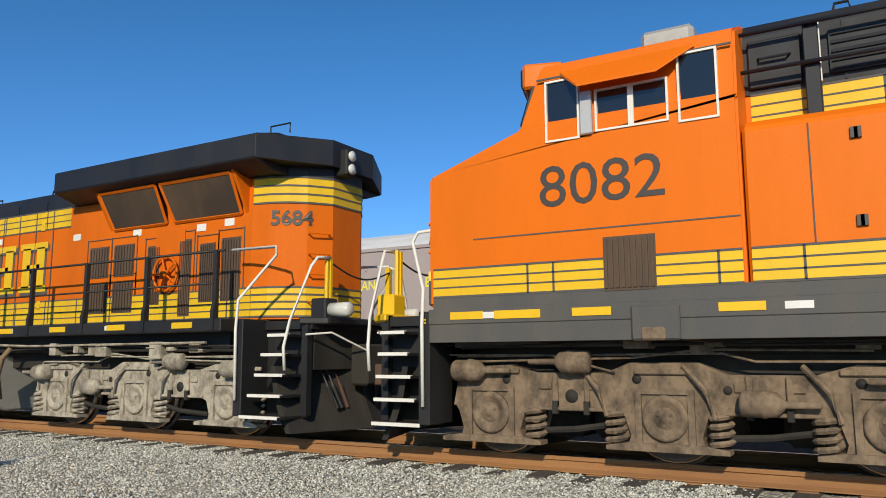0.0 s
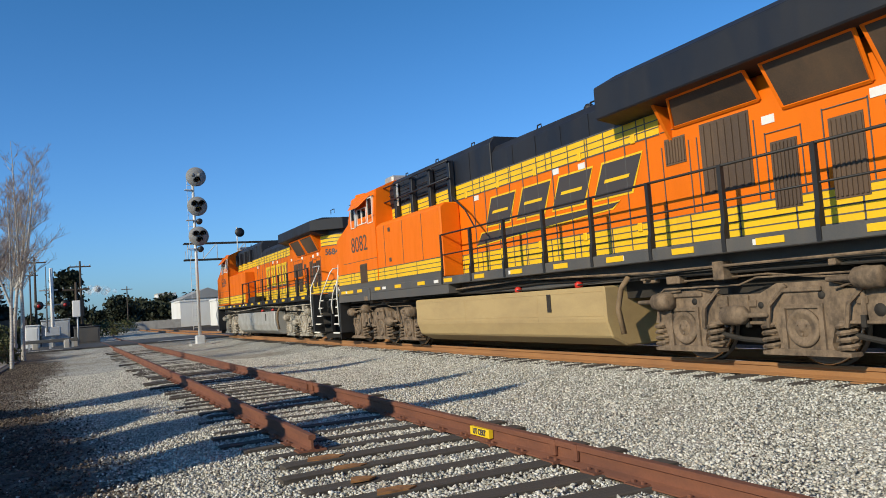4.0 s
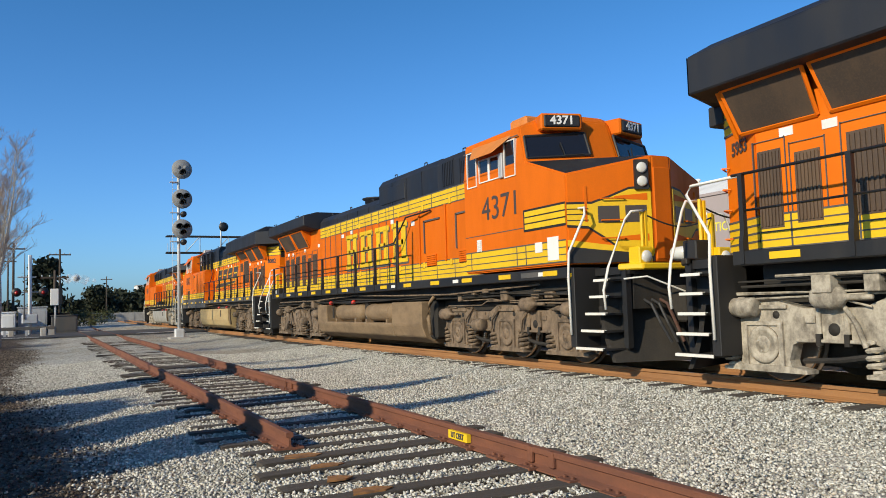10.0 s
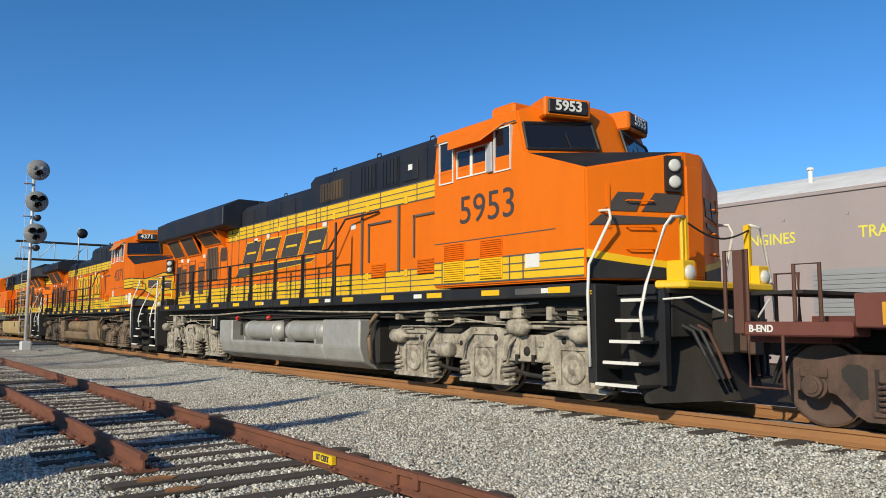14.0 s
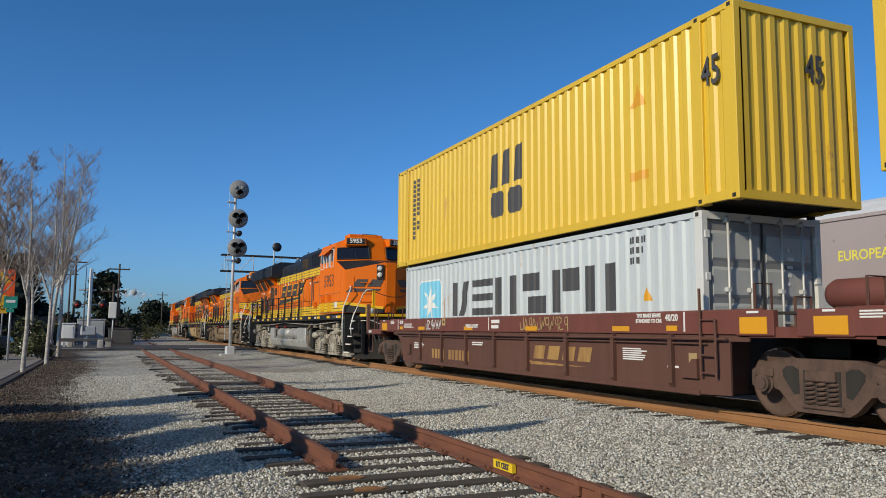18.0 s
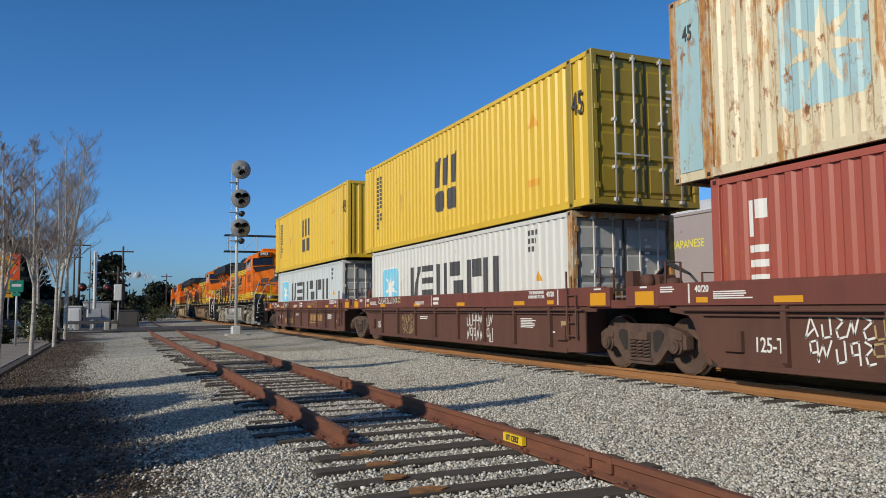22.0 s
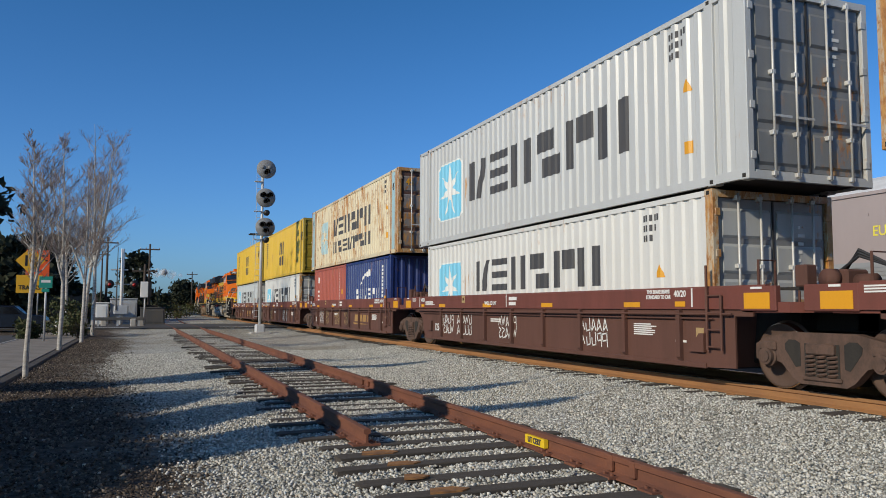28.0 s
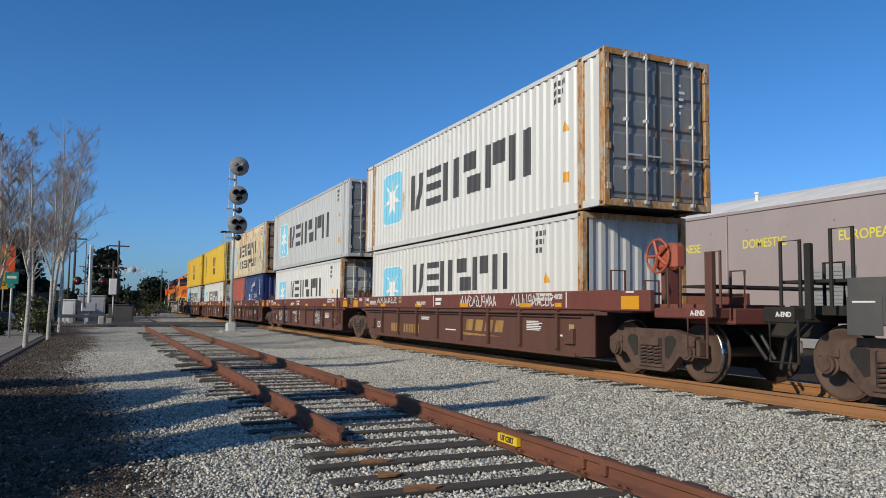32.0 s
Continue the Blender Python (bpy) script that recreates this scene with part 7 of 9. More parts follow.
def next_car():
    """The dark end of the car that follows, empty in its first well."""
    W = empty("well_car", "dark grey-brown well car end with bare platform", "well car", "wells of the articulated car")
    part("end_sill", B(-1.3, 1.3, 6.3, 6.8, 0.95, 1.16, bevel=0.02), UNDER, W)
    part("deck", P([(-0.8, 6.8), (0.8, 6.8), (1.3, 5.2), (1.3, 4.2), (-1.3, 4.2), (-1.3, 5.2)], "z", 1.06, 1.18), UNDER, W)
    part("side_post", B(-1.34, -1.24, 4.3, 5.5, 0.95, 1.5, bevel=0.015), SILL, W)
    part("side_post", B(1.24, 1.34, 4.3, 5.5, 0.95, 1.5, bevel=0.015), CARBROWN, W)
    for s in (-1, 1):
        part("top_chord", B(*sorted((s * 1.235, s * 1.335)), -8.0, 4.0, 1.10, 1.46), CARBROWN, W)
        part("side_sheet", P([(-8.0, 0.24), (2.7, 0.24), (3.2, 0.6), (3.6, 1.1), (-8.0, 1.1)], "x", *sorted((s * 1.27, s * 1.30))), CARBROWN, W)
    part("well_floor", B(-1.25, 1.25, -8.0, 2.6, 0.22, 0.31), UNDER, W)
    for xx, yy, hh in ((-1.28, 6.5, 2.0), (-1.28, 5.75, 2.1), (-0.5, 6.5, 1.75), (-1.28, 5.0, 1.8)):
        part("hand_post", T([(xx, yy, 1.16), (xx, yy, hh), (xx, yy - 0.3, hh), (xx, yy - 0.3, 1.16)], 0.024, 6), UNDER, W)
    part("corner_post", B(-1.33, -1.24, 6.02, 6.11, 1.0, 1.95, bevel=0.015), UNDER, W)
    plate = part("number_plate", B(-1.352, -1.338, 5.05, 5.5, 0.84, 1.28, bevel=0.004), SILL, W)
    bars(plate, 5.42, 1.23, 0.3, 1, 0.02, -1.354)
    part("crossover_platform", B(-1.2, 1.2, 4.9, 6.6, 1.46, 1.50), UNDER, W)
    part("coupler", B(-0.14, 0.14, 6.8, 7.5, 0.72, 1.0, bevel=0.03), UNDER, W)
    for j, xx in enumerate((-0.55, -0.4)):
        part("air_hose", T([(xx, 6.8, 0.95), (xx, 7.1, 0.7), (xx, 7.2, 0.3)], 0.03, 6), HOSE, W)
    part("sill_step", T([(-1.28, 6.7, 1.0), (-1.28, 6.7, 0.45), (-1.28, 6.25, 0.45), (-1.28, 6.25, 1.0)], 0.02, 6), UNDER, W)
    side_text(W, "A-END", 0.09, 6.45, 1.06, -1.306, None, 0.9)
    car_truck(W, 5.1)
    CARS.append((W, -151.01, 0, 0.0))


next_car()


# ---- track bed ----
def sleepers():
    """Timber sleepers of both tracks, with tie plates and spikes; the stub of rail with its fittings."""
    rnd = random.Random(5)
    side = tagged(empty("side_track", "weathered timber sleepers of a disused side track", "track"), kind="structure")
    tie = None
    y = -3.0
    while y < 58:
        w, l = 0.095 + rnd.uniform(-0.025, 0.014), 1.28 + rnd.uniform(-0.06, 0.06)
        if tie is None:
            bm = B(-1, 1, -1, 1, -1, 0, bevel=0.04)
            for v in bm.verts:
                v.co.y += 0.05 * noise.noise(v.co * 3)
            tie = part("sleeper", bm, TIE, side)
            ob = tie
        else:
            ob = new("sleeper", tie.data)
            ob.parent = side
        ob.matrix_basis = Matrix.Translation((XN + side_bend(y) + rnd.uniform(-0.14, 0.14), y, (-0.224 if y < 24 else -0.262) + rnd.uniform(-0.02, 0.008))) @ Euler((rnd.uniform(-0.04, 0.04), 0, rnd.uniform(-0.045, 0.045))).to_matrix().to_4x4() @ Matrix.Diagonal((l, w, 0.16, 1))
        TIES.append((y, w))
        if y < 20:
            for x in ((XN - 0.753) if y > 7.2 else None, XN + 0.753):
                if x is None:
                    continue
                pl = part("tie_plate", B(x - 0.14, x + 0.14, y - 0.09, y + 0.09, -0.236, -0.215), RUST, side)
                for dx in (-0.085, 0.085):
                    for dy in (-0.05, 0.05):
                        part("spike", B(x + dx - 0.014, x + dx + 0.014, y + dy - 0.014, y + dy + 0.014, -0.23, -0.195, bevel=0.006), RUST, pl)
            if y <= 7.2:
                a, b = XN - 0.753 - rnd.uniform(0.08, 0.2), XN - 0.753 + rnd.uniform(0.08, 0.26)
                part("rust_stain", P([(a, y - 0.07), (a + 0.1, y - w + 0.01), (b - 0.08, y - w + 0.012), (b, y - 0.02), (b - 0.1, y + w - 0.012), (a + 0.05, y + w - 0.014)], "z", -0.226, -0.212), STAIN, side, "orange rust stain left by a lifted rail")
        y += 0.52 + rnd.uniform(-0.03, 0.03)
    main = tagged(empty("main_track", "dark sleeper ends half buried in ballast", "track"), kind="structure")
    y = -4.0
    while y < 60:
        ob = new("sleeper", tie.data)
        ob.parent = main
        ob.matrix_basis = Matrix.Translation((XM + rnd.uniform(-0.05, 0.05), y, -0.166 + rnd.uniform(-0.02, 0.008))) @ Matrix.Diagonal((1.3, 0.115, 0.16, 1))
        TIES2.append(y)
        if y < 30:
            part("tie_plate", B(XM - 0.753 - 0.15, XM - 0.753 + 0.15, y - 0.09, y + 0.09, -0.185, -0.168), RAILTAN, main)
        y += 0.53
    bm = B(XN + 0.753 - 0.062, XN + 0.753 - 0.020, 6.42, 6.80, -0.195, -0.115)
    tag = part("rail_tag", bm, mat("tag_yellow", (0.80, 0.55, 0.02), 0.5), side, "small yellow tag on the rail's web")
    lettering("tag_text", "UT CERT", 0.075, Matrix.Translation((XN + 0.753 - 0.064, 6.61, -0.156)) @ pose(0, 0, 0, 90, 0, -90), CHARCOAL, tag, "dark stencilled words", 0.85, 0.002)
    for y in (5.05, 5.35, 12.4, 12.75, 18.9):
        part("joint_bar", B(XN + 0.753 - 0.05, XN + 0.753 - 0.01, y, y + 0.07, -0.2, -0.07, bevel=0.01), RUST, side)
    for y in (9.6, 13.0, 19.0):
        part("joint_bar", B(XN - 0.753 - 0.012, XN - 0.753 + 0.055, y, y + 0.6, -0.19, -0.10, bevel=0.01), RUST, side)


TIES, TIES2 = [], []
STAIN = worn("rust_dust_orange", (0.36, 0.17, 0.055), (0.12, 0.06, 0.035), 0.95, amount=0.9, scale=9, streak=(1, 1, 1))
sleepers()


def stones(n=265000, seed=3, litter=False):
    """Crushed stone near the camera as real lumps, one object; or the clods and litter of the dirt beside it."""
    rng = np.random.default_rng(seed)
    v = rng.random(n)
    y = 1.2 + 24.0 * v ** 1.35
    x = -1.6 + 10.0 * rng.random(n)
    if litter:
        x, y = -2.15 + 3.4 * rng.random(n), 2.5 + 34.0 * v ** 1.2
    keep = rng.random(n) < (np.clip((0.9 - np.clip((y - 9.0) / 8.0, 0, 1) - x) / 1.1, 0.0, 1.0) if litter else np.clip((x - 0.12 + np.clip((y - 10.5) / 8.0, 0, 1)) / 0.85, 0.006, 1.0))
    for cx, top in ((XN - 0.753, 0), (XN + 0.753, 0), (XM - 0.753, 0)):
        on = np.abs(x - cx) < 0.10
        if cx == XN - 0.753:
            on &= y > 7.25
        keep &= ~on
    on_tie = np.zeros(n, bool)
    for ty, w in TIES:
        on_tie |= (np.abs(y - ty) < w - 0.005) & (np.abs(x - XN) < 1.26)
    keep &= ~(on_tie & (rng.random(n) < 0.985))
    for ty in TIES2:
        keep &= ~((np.abs(y - ty) < 0.1) & (x > XM - 1.33) & (rng.random(n) < 0.93))
    x, y = x[keep], y[keep]
    n = len(x)
    gh = np.array([ground_height(a) for a in x])
    size = rng.uniform(0.005, 0.018, n) * (1 + rng.random(n) ** 6) if litter else rng.uniform(0.008, 0.0205, n) * (1 + 0.25 * (rng.random(n) < 0.06))
    base = np.array([(1, 0, 0), (-1, 0, 0), (0, 1, 0), (0, -1, 0), (0, 0, 1), (0, 0, -1)], float)
    jit = base[None] * rng.uniform(0.65, 1.25, (n, 6, 1)) + rng.normal(0, 0.22, (n, 6, 3))
    ax = rng.normal(size=(n, 3))
    ax /= np.linalg.norm(ax, axis=1, keepdims=True)
    ang = rng.uniform(0, 6.28, n)[:, None, None]
    c, s = np.cos(ang), np.sin(ang)
    k = ax[:, None, :]
    rot = jit * c + np.cross(np.broadcast_to(k, jit.shape), jit) * s + k * (jit * k).sum(-1, keepdims=True) * (1 - c)
    rot[:, :, 2] *= 0.8
    pos = np.stack([x, y, gh + size * rng.uniform(0.1, 0.75, n) + 0.012], 1)
    co = (rot * size[:, None, None] + pos[:, None, :]).reshape(-1, 3)
    tri = np.array([(0, 2, 4), (2, 1, 4), (1, 3, 4), (3, 0, 4), (2, 0, 5), (1, 2, 5), (3, 1, 5), (0, 3, 5)])
    idx = (tri[None] + 6 * np.arange(n)[:, None, None]).reshape(-1)
    me = bpy.data.meshes.new("ballast_stones")
    me.vertices.add(len(co))
    me.vertices.foreach_set("co", co.reshape(-1))
    me.loops.add(len(idx))
    me.loops.foreach_set("vertex_index", idx.astype(np.int32))
    me.polygons.add(len(idx) // 3)
    me.polygons.foreach_set("loop_start", np.arange(0, len(idx), 3, dtype=np.int32))
    me.polygons.foreach_set("loop_total", np.full(len(idx) // 3, 3, np.int32))
    me.update(calc_edges=True)
    if litter:
        me.materials.append(leaf_mat("dirt_clods", (0.026, 0.02, 0.015), (0.085, 0.066, 0.05), (0.27, 0.22, 0.17)))
        tagged(new("dirt_litter", me), "brown clods and dry litter on the bare dirt", "litter", kind="stuff")
        return
    m = mat("loose_stone", (0.5, 0.49, 0.47), 0.9, spec=0.2)
    nt = m.node_tree
    geo = nt.nodes.new("ShaderNodeNewGeometry")
    c = ramp(nt, geo.outputs["Random Per Island"], [(0.0, (0.24, 0.235, 0.21)), (0.35, (0.47, 0.46, 0.41)), (0.75, (0.70, 0.69, 0.63)), (0.92, (0.84, 0.83, 0.77)), (1.0, (0.56, 0.49, 0.40))])
    nz = tex(nt, "noise", 60.0, detail=3)
    nt.links.new(mix(nt, 1.0, c, ramp(nt, nz.outputs[0], [(0.3, (0.7, 0.7, 0.7)), (0.7, (1.1, 1.1, 1.1))]), "MULTIPLY"), nt.nodes["Principled BSDF"].inputs["Base Color"])
    me.materials.append(m)
    tagged(new("ballast_stones", me), "loose pale grey crushed stones between the tracks", "gravel", kind="stuff")


# ---- pavement, streets ----
ASPHALT = worn("asphalt", (0.05, 0.05, 0.052), (0.09, 0.086, 0.08), 0.9, amount=0.6, streak=(1, 1, 1), scale=0.7, fine=60, bumps=0.4)


def streets():
    bm = B(-60, 90, 47.0, 57.5, -0.4, -0.075)
    tagged(part("crossing_road", bm, ASPHALT), "grey asphalt road across the tracks", "road", kind="structure")
    bm = B(-26, -4.6, -40, 47.0, -0.6, -0.262)
    tagged(part("side_street", bm, ASPHALT), "dark asphalt street beside the railway", "road", kind="structure")
    pv = tagged(empty("pavement", "pale concrete pavement with joints and an earth edge", "pavement"), kind="structure")
    slab = None
    for i in range(26):
        y = -1.0 + 1.8 * i
        if slab is None:
            slab = part("slab", B(-4.5, -2.42, 0, 1.78, -0.5, -0.215, bevel=0.012), worn("pavement_concrete", (0.27, 0.24, 0.205), (0.15, 0.125, 0.10), 0.9, amount=0.7, streak=(1, 1, 1)), pv)
            ob = slab
        else:
            ob = new("slab", slab.data)
            ob.parent = pv
        ob.matrix_basis = Matrix.Translation((0, y, 0))
    kerb = tagged(part("kerb", B(-2.42, -2.20, -1, 46, -0.5, -0.235, bevel=0.02), TIE), "low timber kerb along the pavement", "kerb", kind="structure")
    tagged(part("kerb", B(-4.62, -4.5, -1, 46, -0.5, -0.2, bevel=0.02), CONCRETE), "concrete kerb by the street", "kerb", kind="structure")
    road_lines = tagged(part("stop_line", B(-4.0, -0.5, 47.6, 47.9, -0.076, -0.071), WHITE), "white line on the asphalt road", "road marking", kind="structure")
    tagged(part("stop_line", B(4.5, 7.2, 47.4, 48.0, -0.076, -0.071), WHITE), "white line on the asphalt road", "road marking", kind="structure")
    far = [(-0.753, 300), (0.753, 300)]
    for dx, _ in far:
        rail("far_rail", XN + 0.753 * (1 if dx > 0 else -1) - 0.4, -0.07, 57.6, 180, RUST, "rusty rail beyond the road", lambda y: 0.0025 * (y - 57.6) ** 1.6)


streets()


# ---- trees ----
BARK = worn("pale_birch_bark", (0.52, 0.49, 0.44), (0.12, 0.10, 0.085), 0.9, amount=0.8, scale=5, streak=(1, 1, 2.5))
TWIG = worn("bare_twigs", (0.26, 0.20, 0.17), (0.09, 0.07, 0.06), 0.9, amount=0.5)
DARKBARK = worn("dark_bark", (0.09, 0.07, 0.055), (0.04, 0.03, 0.025), 0.95, amount=0.6)


def leaf_mat(name, a, b, c):
    m = mat(name, a, 0.65, spec=0.25)
    nt = m.node_tree
    geo = nt.nodes.new("ShaderNodeNewGeometry")
    nt.links.new(ramp(nt, geo.outputs["Random Per Island"], [(0.0, a), (0.5, b), (1.0, c)]), nt.nodes["Principled BSDF"].inputs["Base Color"])
    return m


LEAF = leaf_mat("dark_evergreen_leaves", (0.012, 0.016, 0.009), (0.024, 0.030, 0.016), (0.042, 0.046, 0.024))
SHRUB = leaf_mat("shrub_leaves", (0.03, 0.045, 0.015), (0.06, 0.07, 0.025), (0.10, 0.09, 0.04))


def bare_tree(x, y, height, seed, label, lean=0.0, spread=1.0, stout=1.0):
    """A leafless street tree: pale trunk that runs to the top, steep side limbs, and fine twigs at their ends."""
    rnd = random.Random(seed)
    t = empty("bare_tree", label, "tree", "leafless trees by the pavement", Matrix.Translation((x, y, -0.26)))
    limbs, twigs = bmesh.new(), bmesh.new()
    r0 = (0.0085 * height + 0.015) * stout

    def leader(bm, p, d, length, r, n=10):
        pts = []
        for i in range(n):
            pts.append(p.copy())
            d = (d + Vector((rnd.uniform(-0.05, 0.05), rnd.uniform(-0.05, 0.05), 0.04))).normalized()
            p = p + d * length / (n - 1)
        tube(bm, pts, [r * (1.0 - 0.93 * i / (n - 1)) for i in range(n)], 8 if r > 0.03 else 5, cap=False)
        return pts

    def grow(base, d, length, r, level):
        steps = 4 if level < 2 else 2
        q, path = base.copy(), [base.copy()]
        dd = d.copy()
        for i in range(steps):
            dd = (dd + Vector((rnd.uniform(-0.16, 0.16), rnd.uniform(-0.16, 0.16), rnd.uniform(-0.02, 0.22)))).normalized()
            q = q + dd * length / steps
            path.append(q.copy())
        tube(limbs if level < 1 else twigs, path, [max(0.004, r * (1 - 0.75 * i / steps)) for i in range(steps + 1)], 4 if level < 1 else 3, cap=False)
        if level >= 2:
            return
        for k in range((7, 5)[level]):
            f = rnd.uniform(0.2, 0.98)
            i = min(steps - 1, int(f * steps))
            b = path[i].lerp(path[i + 1], f * steps - i)
            a = rnd.uniform(0, 6.28)
            side = Vector((math.cos(a), math.sin(a), rnd.uniform(-0.1, 0.5)))
            grow(b, (dd * 0.7 + side * rnd.uniform(0.5, 1.0)).normalized(), length * rnd.uniform(0.3, 0.55), r * 0.45, level + 1)

    trunk = bmesh.new()
    stems = [(leader(trunk, Vector((0, 0, -0.15)), Vector((0.05 * lean, 0, 1)).normalized(), height * 0.98, r0), 0.3)]
    fork = stems[0][0][3]
    for k in range(2):
        a = rnd.uniform(0, 6.28)
        stems.append((leader(limbs, fork, Vector((0.32 * math.cos(a), 0.32 * math.sin(a), 1)).normalized(), height * rnd.uniform(0.5, 0.6), r0 * 0.55), 0.12))
    part("trunk", trunk, BARK, t)
    for pts, low in stems:
        full = len(pts) - 1
        for k in range(21 if low > 0.2 else 13):
            f = rnd.uniform(low, 0.97)
            i = min(full - 1, int(f * full))
            b = pts[i].lerp(pts[i + 1], f * full - i)
            a = rnd.uniform(0, 6.28)
            up = Vector((math.cos(a) * 0.75 * spread, math.sin(a) * 0.75 * spread, rnd.uniform(0.5, 1.1))).normalized()
            grow(b, up, height * (0.05 + 0.17 * (1 - b.z / height)) * rnd.uniform(0.7, 1.3), r0 * 0.3 * (1.1 - 0.8 * f), 0)
    tagged(part("branchwork", limbs, BARK, t), kind="stuff")
    tagged(part("fine_branching", twigs, TWIG, t), kind="stuff")
    return t


def leafy_tree(x, y, height, width, seed, label, leaves=2600, size=0.2, trunk_h=0.35, name="leafy_tree", material=None, ground=-0.2, sway=0.0):
    """An evergreen: tapered trunk, limbs, and a ragged crown of small leaves in clumps."""
    rnd = random.Random(seed)
    rng = np.random.default_rng(seed)
    t = empty(name, label, "tree", "", Matrix.Translation((x, y, ground)))
    trunk = T([(0, 0, -0.2), (0.05, 0, height * trunk_h), (0.1, 0.05, height * 0.75)], [0.03 * height, 0.022 * height, 0.006 * height], 8)
    part("trunk", trunk, DARKBARK, t)
    limbs = bmesh.new()
    cl = []
    m = 26
    for k in range(m):
        a = rnd.uniform(0, 6.28)
        h = height * rnd.uniform(trunk_h, 0.97)
        reach = width / 2 * math.sin(math.pi * min(0.93, 0.18 + 0.82 * (h / height - trunk_h) / (1 - trunk_h))) ** 0.6 * rnd.uniform(0.35, 1.0)
        c = Vector((reach * math.cos(a), reach * math.sin(a), h))
        tube(limbs, [(0.05, 0, max(height * trunk_h * 0.8, h - reach * 0.7)), c * 0.5 + Vector((0, 0, h * 0.45)), c], [0.012 * height, 0.006 * height, 0.003 * height], 5)
        cl.append((c, rnd.uniform(0.10, 0.2) * width))
    tagged(part("branchwork", limbs, DARKBARK, t), kind="stuff")
    pts = []
    per = leaves // m
    for c, r in cl:
        d = rng.normal(size=(per, 3)) * np.array([1, 1, 0.7]) * r * 0.62
        pts.append(np.array(c)[None] + d)
    pts = np.concatenate(pts)
    pts[:, 1] += sway * np.clip((pts[:, 2] / height - 0.68) / 0.3, 0, 1.1)
    n = len(pts)
    u = rng.normal(size=(n, 3))
    u /= np.linalg.norm(u, axis=1, keepdims=True)
    w = np.cross(u, rng.normal(size=(n, 3)))
    w /= np.linalg.norm(w, axis=1, keepdims=True)
    sz = rng.uniform(0.55, 1.2, n)[:, None] * size
    q = np.stack([pts - u * sz, pts + w * sz * 0.55, pts + u * sz, pts - w * sz * 0.55], 1).reshape(-1, 3)
    faces = [(4 * i, 4 * i + 1, 4 * i + 2, 4 * i + 3) for i in range(n)]
    tagged(from_lists("crown", q.tolist(), faces, material or LEAF, t), kind="stuff")
    return t


bare_tree(-2.06, 17.2, 5.0, 11, "slim leafless street tree with pale trunk")
bare_tree(-2.28, 26.6, 7.0, 12, "leafless forked street tree with pale trunk", 0.5)
bare_tree(-2.05, 33.0, 7.6, 14, "thin leafless sapling leaning by the kerb", 1.0, 0.8)
bare_tree(-2.07, 41.0, 10.7, 13, "tall leafless street tree with upright limbs", 0.4)
bare_tree(-2.6, 43.5, 10.3, 15, "tall leafless street tree with dense twigs", -0.2)
bare_tree(-3.6, 45.5, 9.2, 16, "leafless street tree with dense twigs", 0.1)

# evergreens beside the street that shade the foreground
for k, (yy, hh, ww) in enumerate(((4.0, 4.0, 2.3), (5.3, 4.6, 2.5), (6.6, 4.95, 2.5), (8.0, 5.1, 2.6), (9.4, 5.0, 2.6))):
    leafy_tree(-9.3 - 0.4 * (k % 2), yy, hh, ww, 80 + k, "dense evergreen street tree across the street", 14000, 0.24, 0.06)
# slim columnar trees on the near side of the street, whose long shadows cross the side track
def column_tree(x, y, height, width, seed, label):
    rng = np.random.default_rng(seed)
    t = empty("columnar_tree", label, "tree", "columnar trees along the street", Matrix.Translation((x, y, -0.27)))
    bend = rng.uniform(0.25, 0.5)
    part("trunk", T([(0, bend * max(0.0, k / 8 - 0.55) ** 2 * 4, height * k / 8 - 0.1) for k in range(9)], [0.012 * height * (1.05 - k / 8) + 0.012 for k in range(9)], 8), DARKBARK, t)
    n = 7500
    h = 0.10 + 0.74 * rng.random(n) ** 0.85
    r = width / 2 * np.minimum(1.0, (0.86 - h) / 0.42) ** 0.8 * (1 + 0.25 * np.sin(h * 40 + seed)) * np.sqrt(rng.random(n))
    a = rng.uniform(0, 6.283, n)
    pts = np.stack([r * np.cos(a), r * np.sin(a) + bend * np.clip(h - 0.55, 0, 1) ** 2 * 4, h * height], 1)
    u = rng.normal(size=(n, 3))
    u /= np.linalg.norm(u, axis=1, keepdims=True)
    w = np.cross(u, rng.normal(size=(n, 3)))
    w /= np.linalg.norm(w, axis=1, keepdims=True)
    sz = rng.uniform(0.07, 0.14, n)[:, None]
    q = np.stack([pts - u * sz, pts + w * sz * 0.6, pts + u * sz, pts - w * sz * 0.6], 1).reshape(-1, 3)
    tagged(from_lists("crown", q.tolist(), [(4 * k, 4 * k + 1, 4 * k + 2, 4 * k + 3) for k in range(n)], LEAF, t), kind="stuff")


for yy, hh, ww, sd in ((5.9, 7.3, 1.15, 1), (8.25, 7.5, 1.2, 2), (13.75, 7.8, 1.3, 3)):
    column_tree(-5.5, yy, hh, ww, sd, "slim columnar evergreen beside the street")
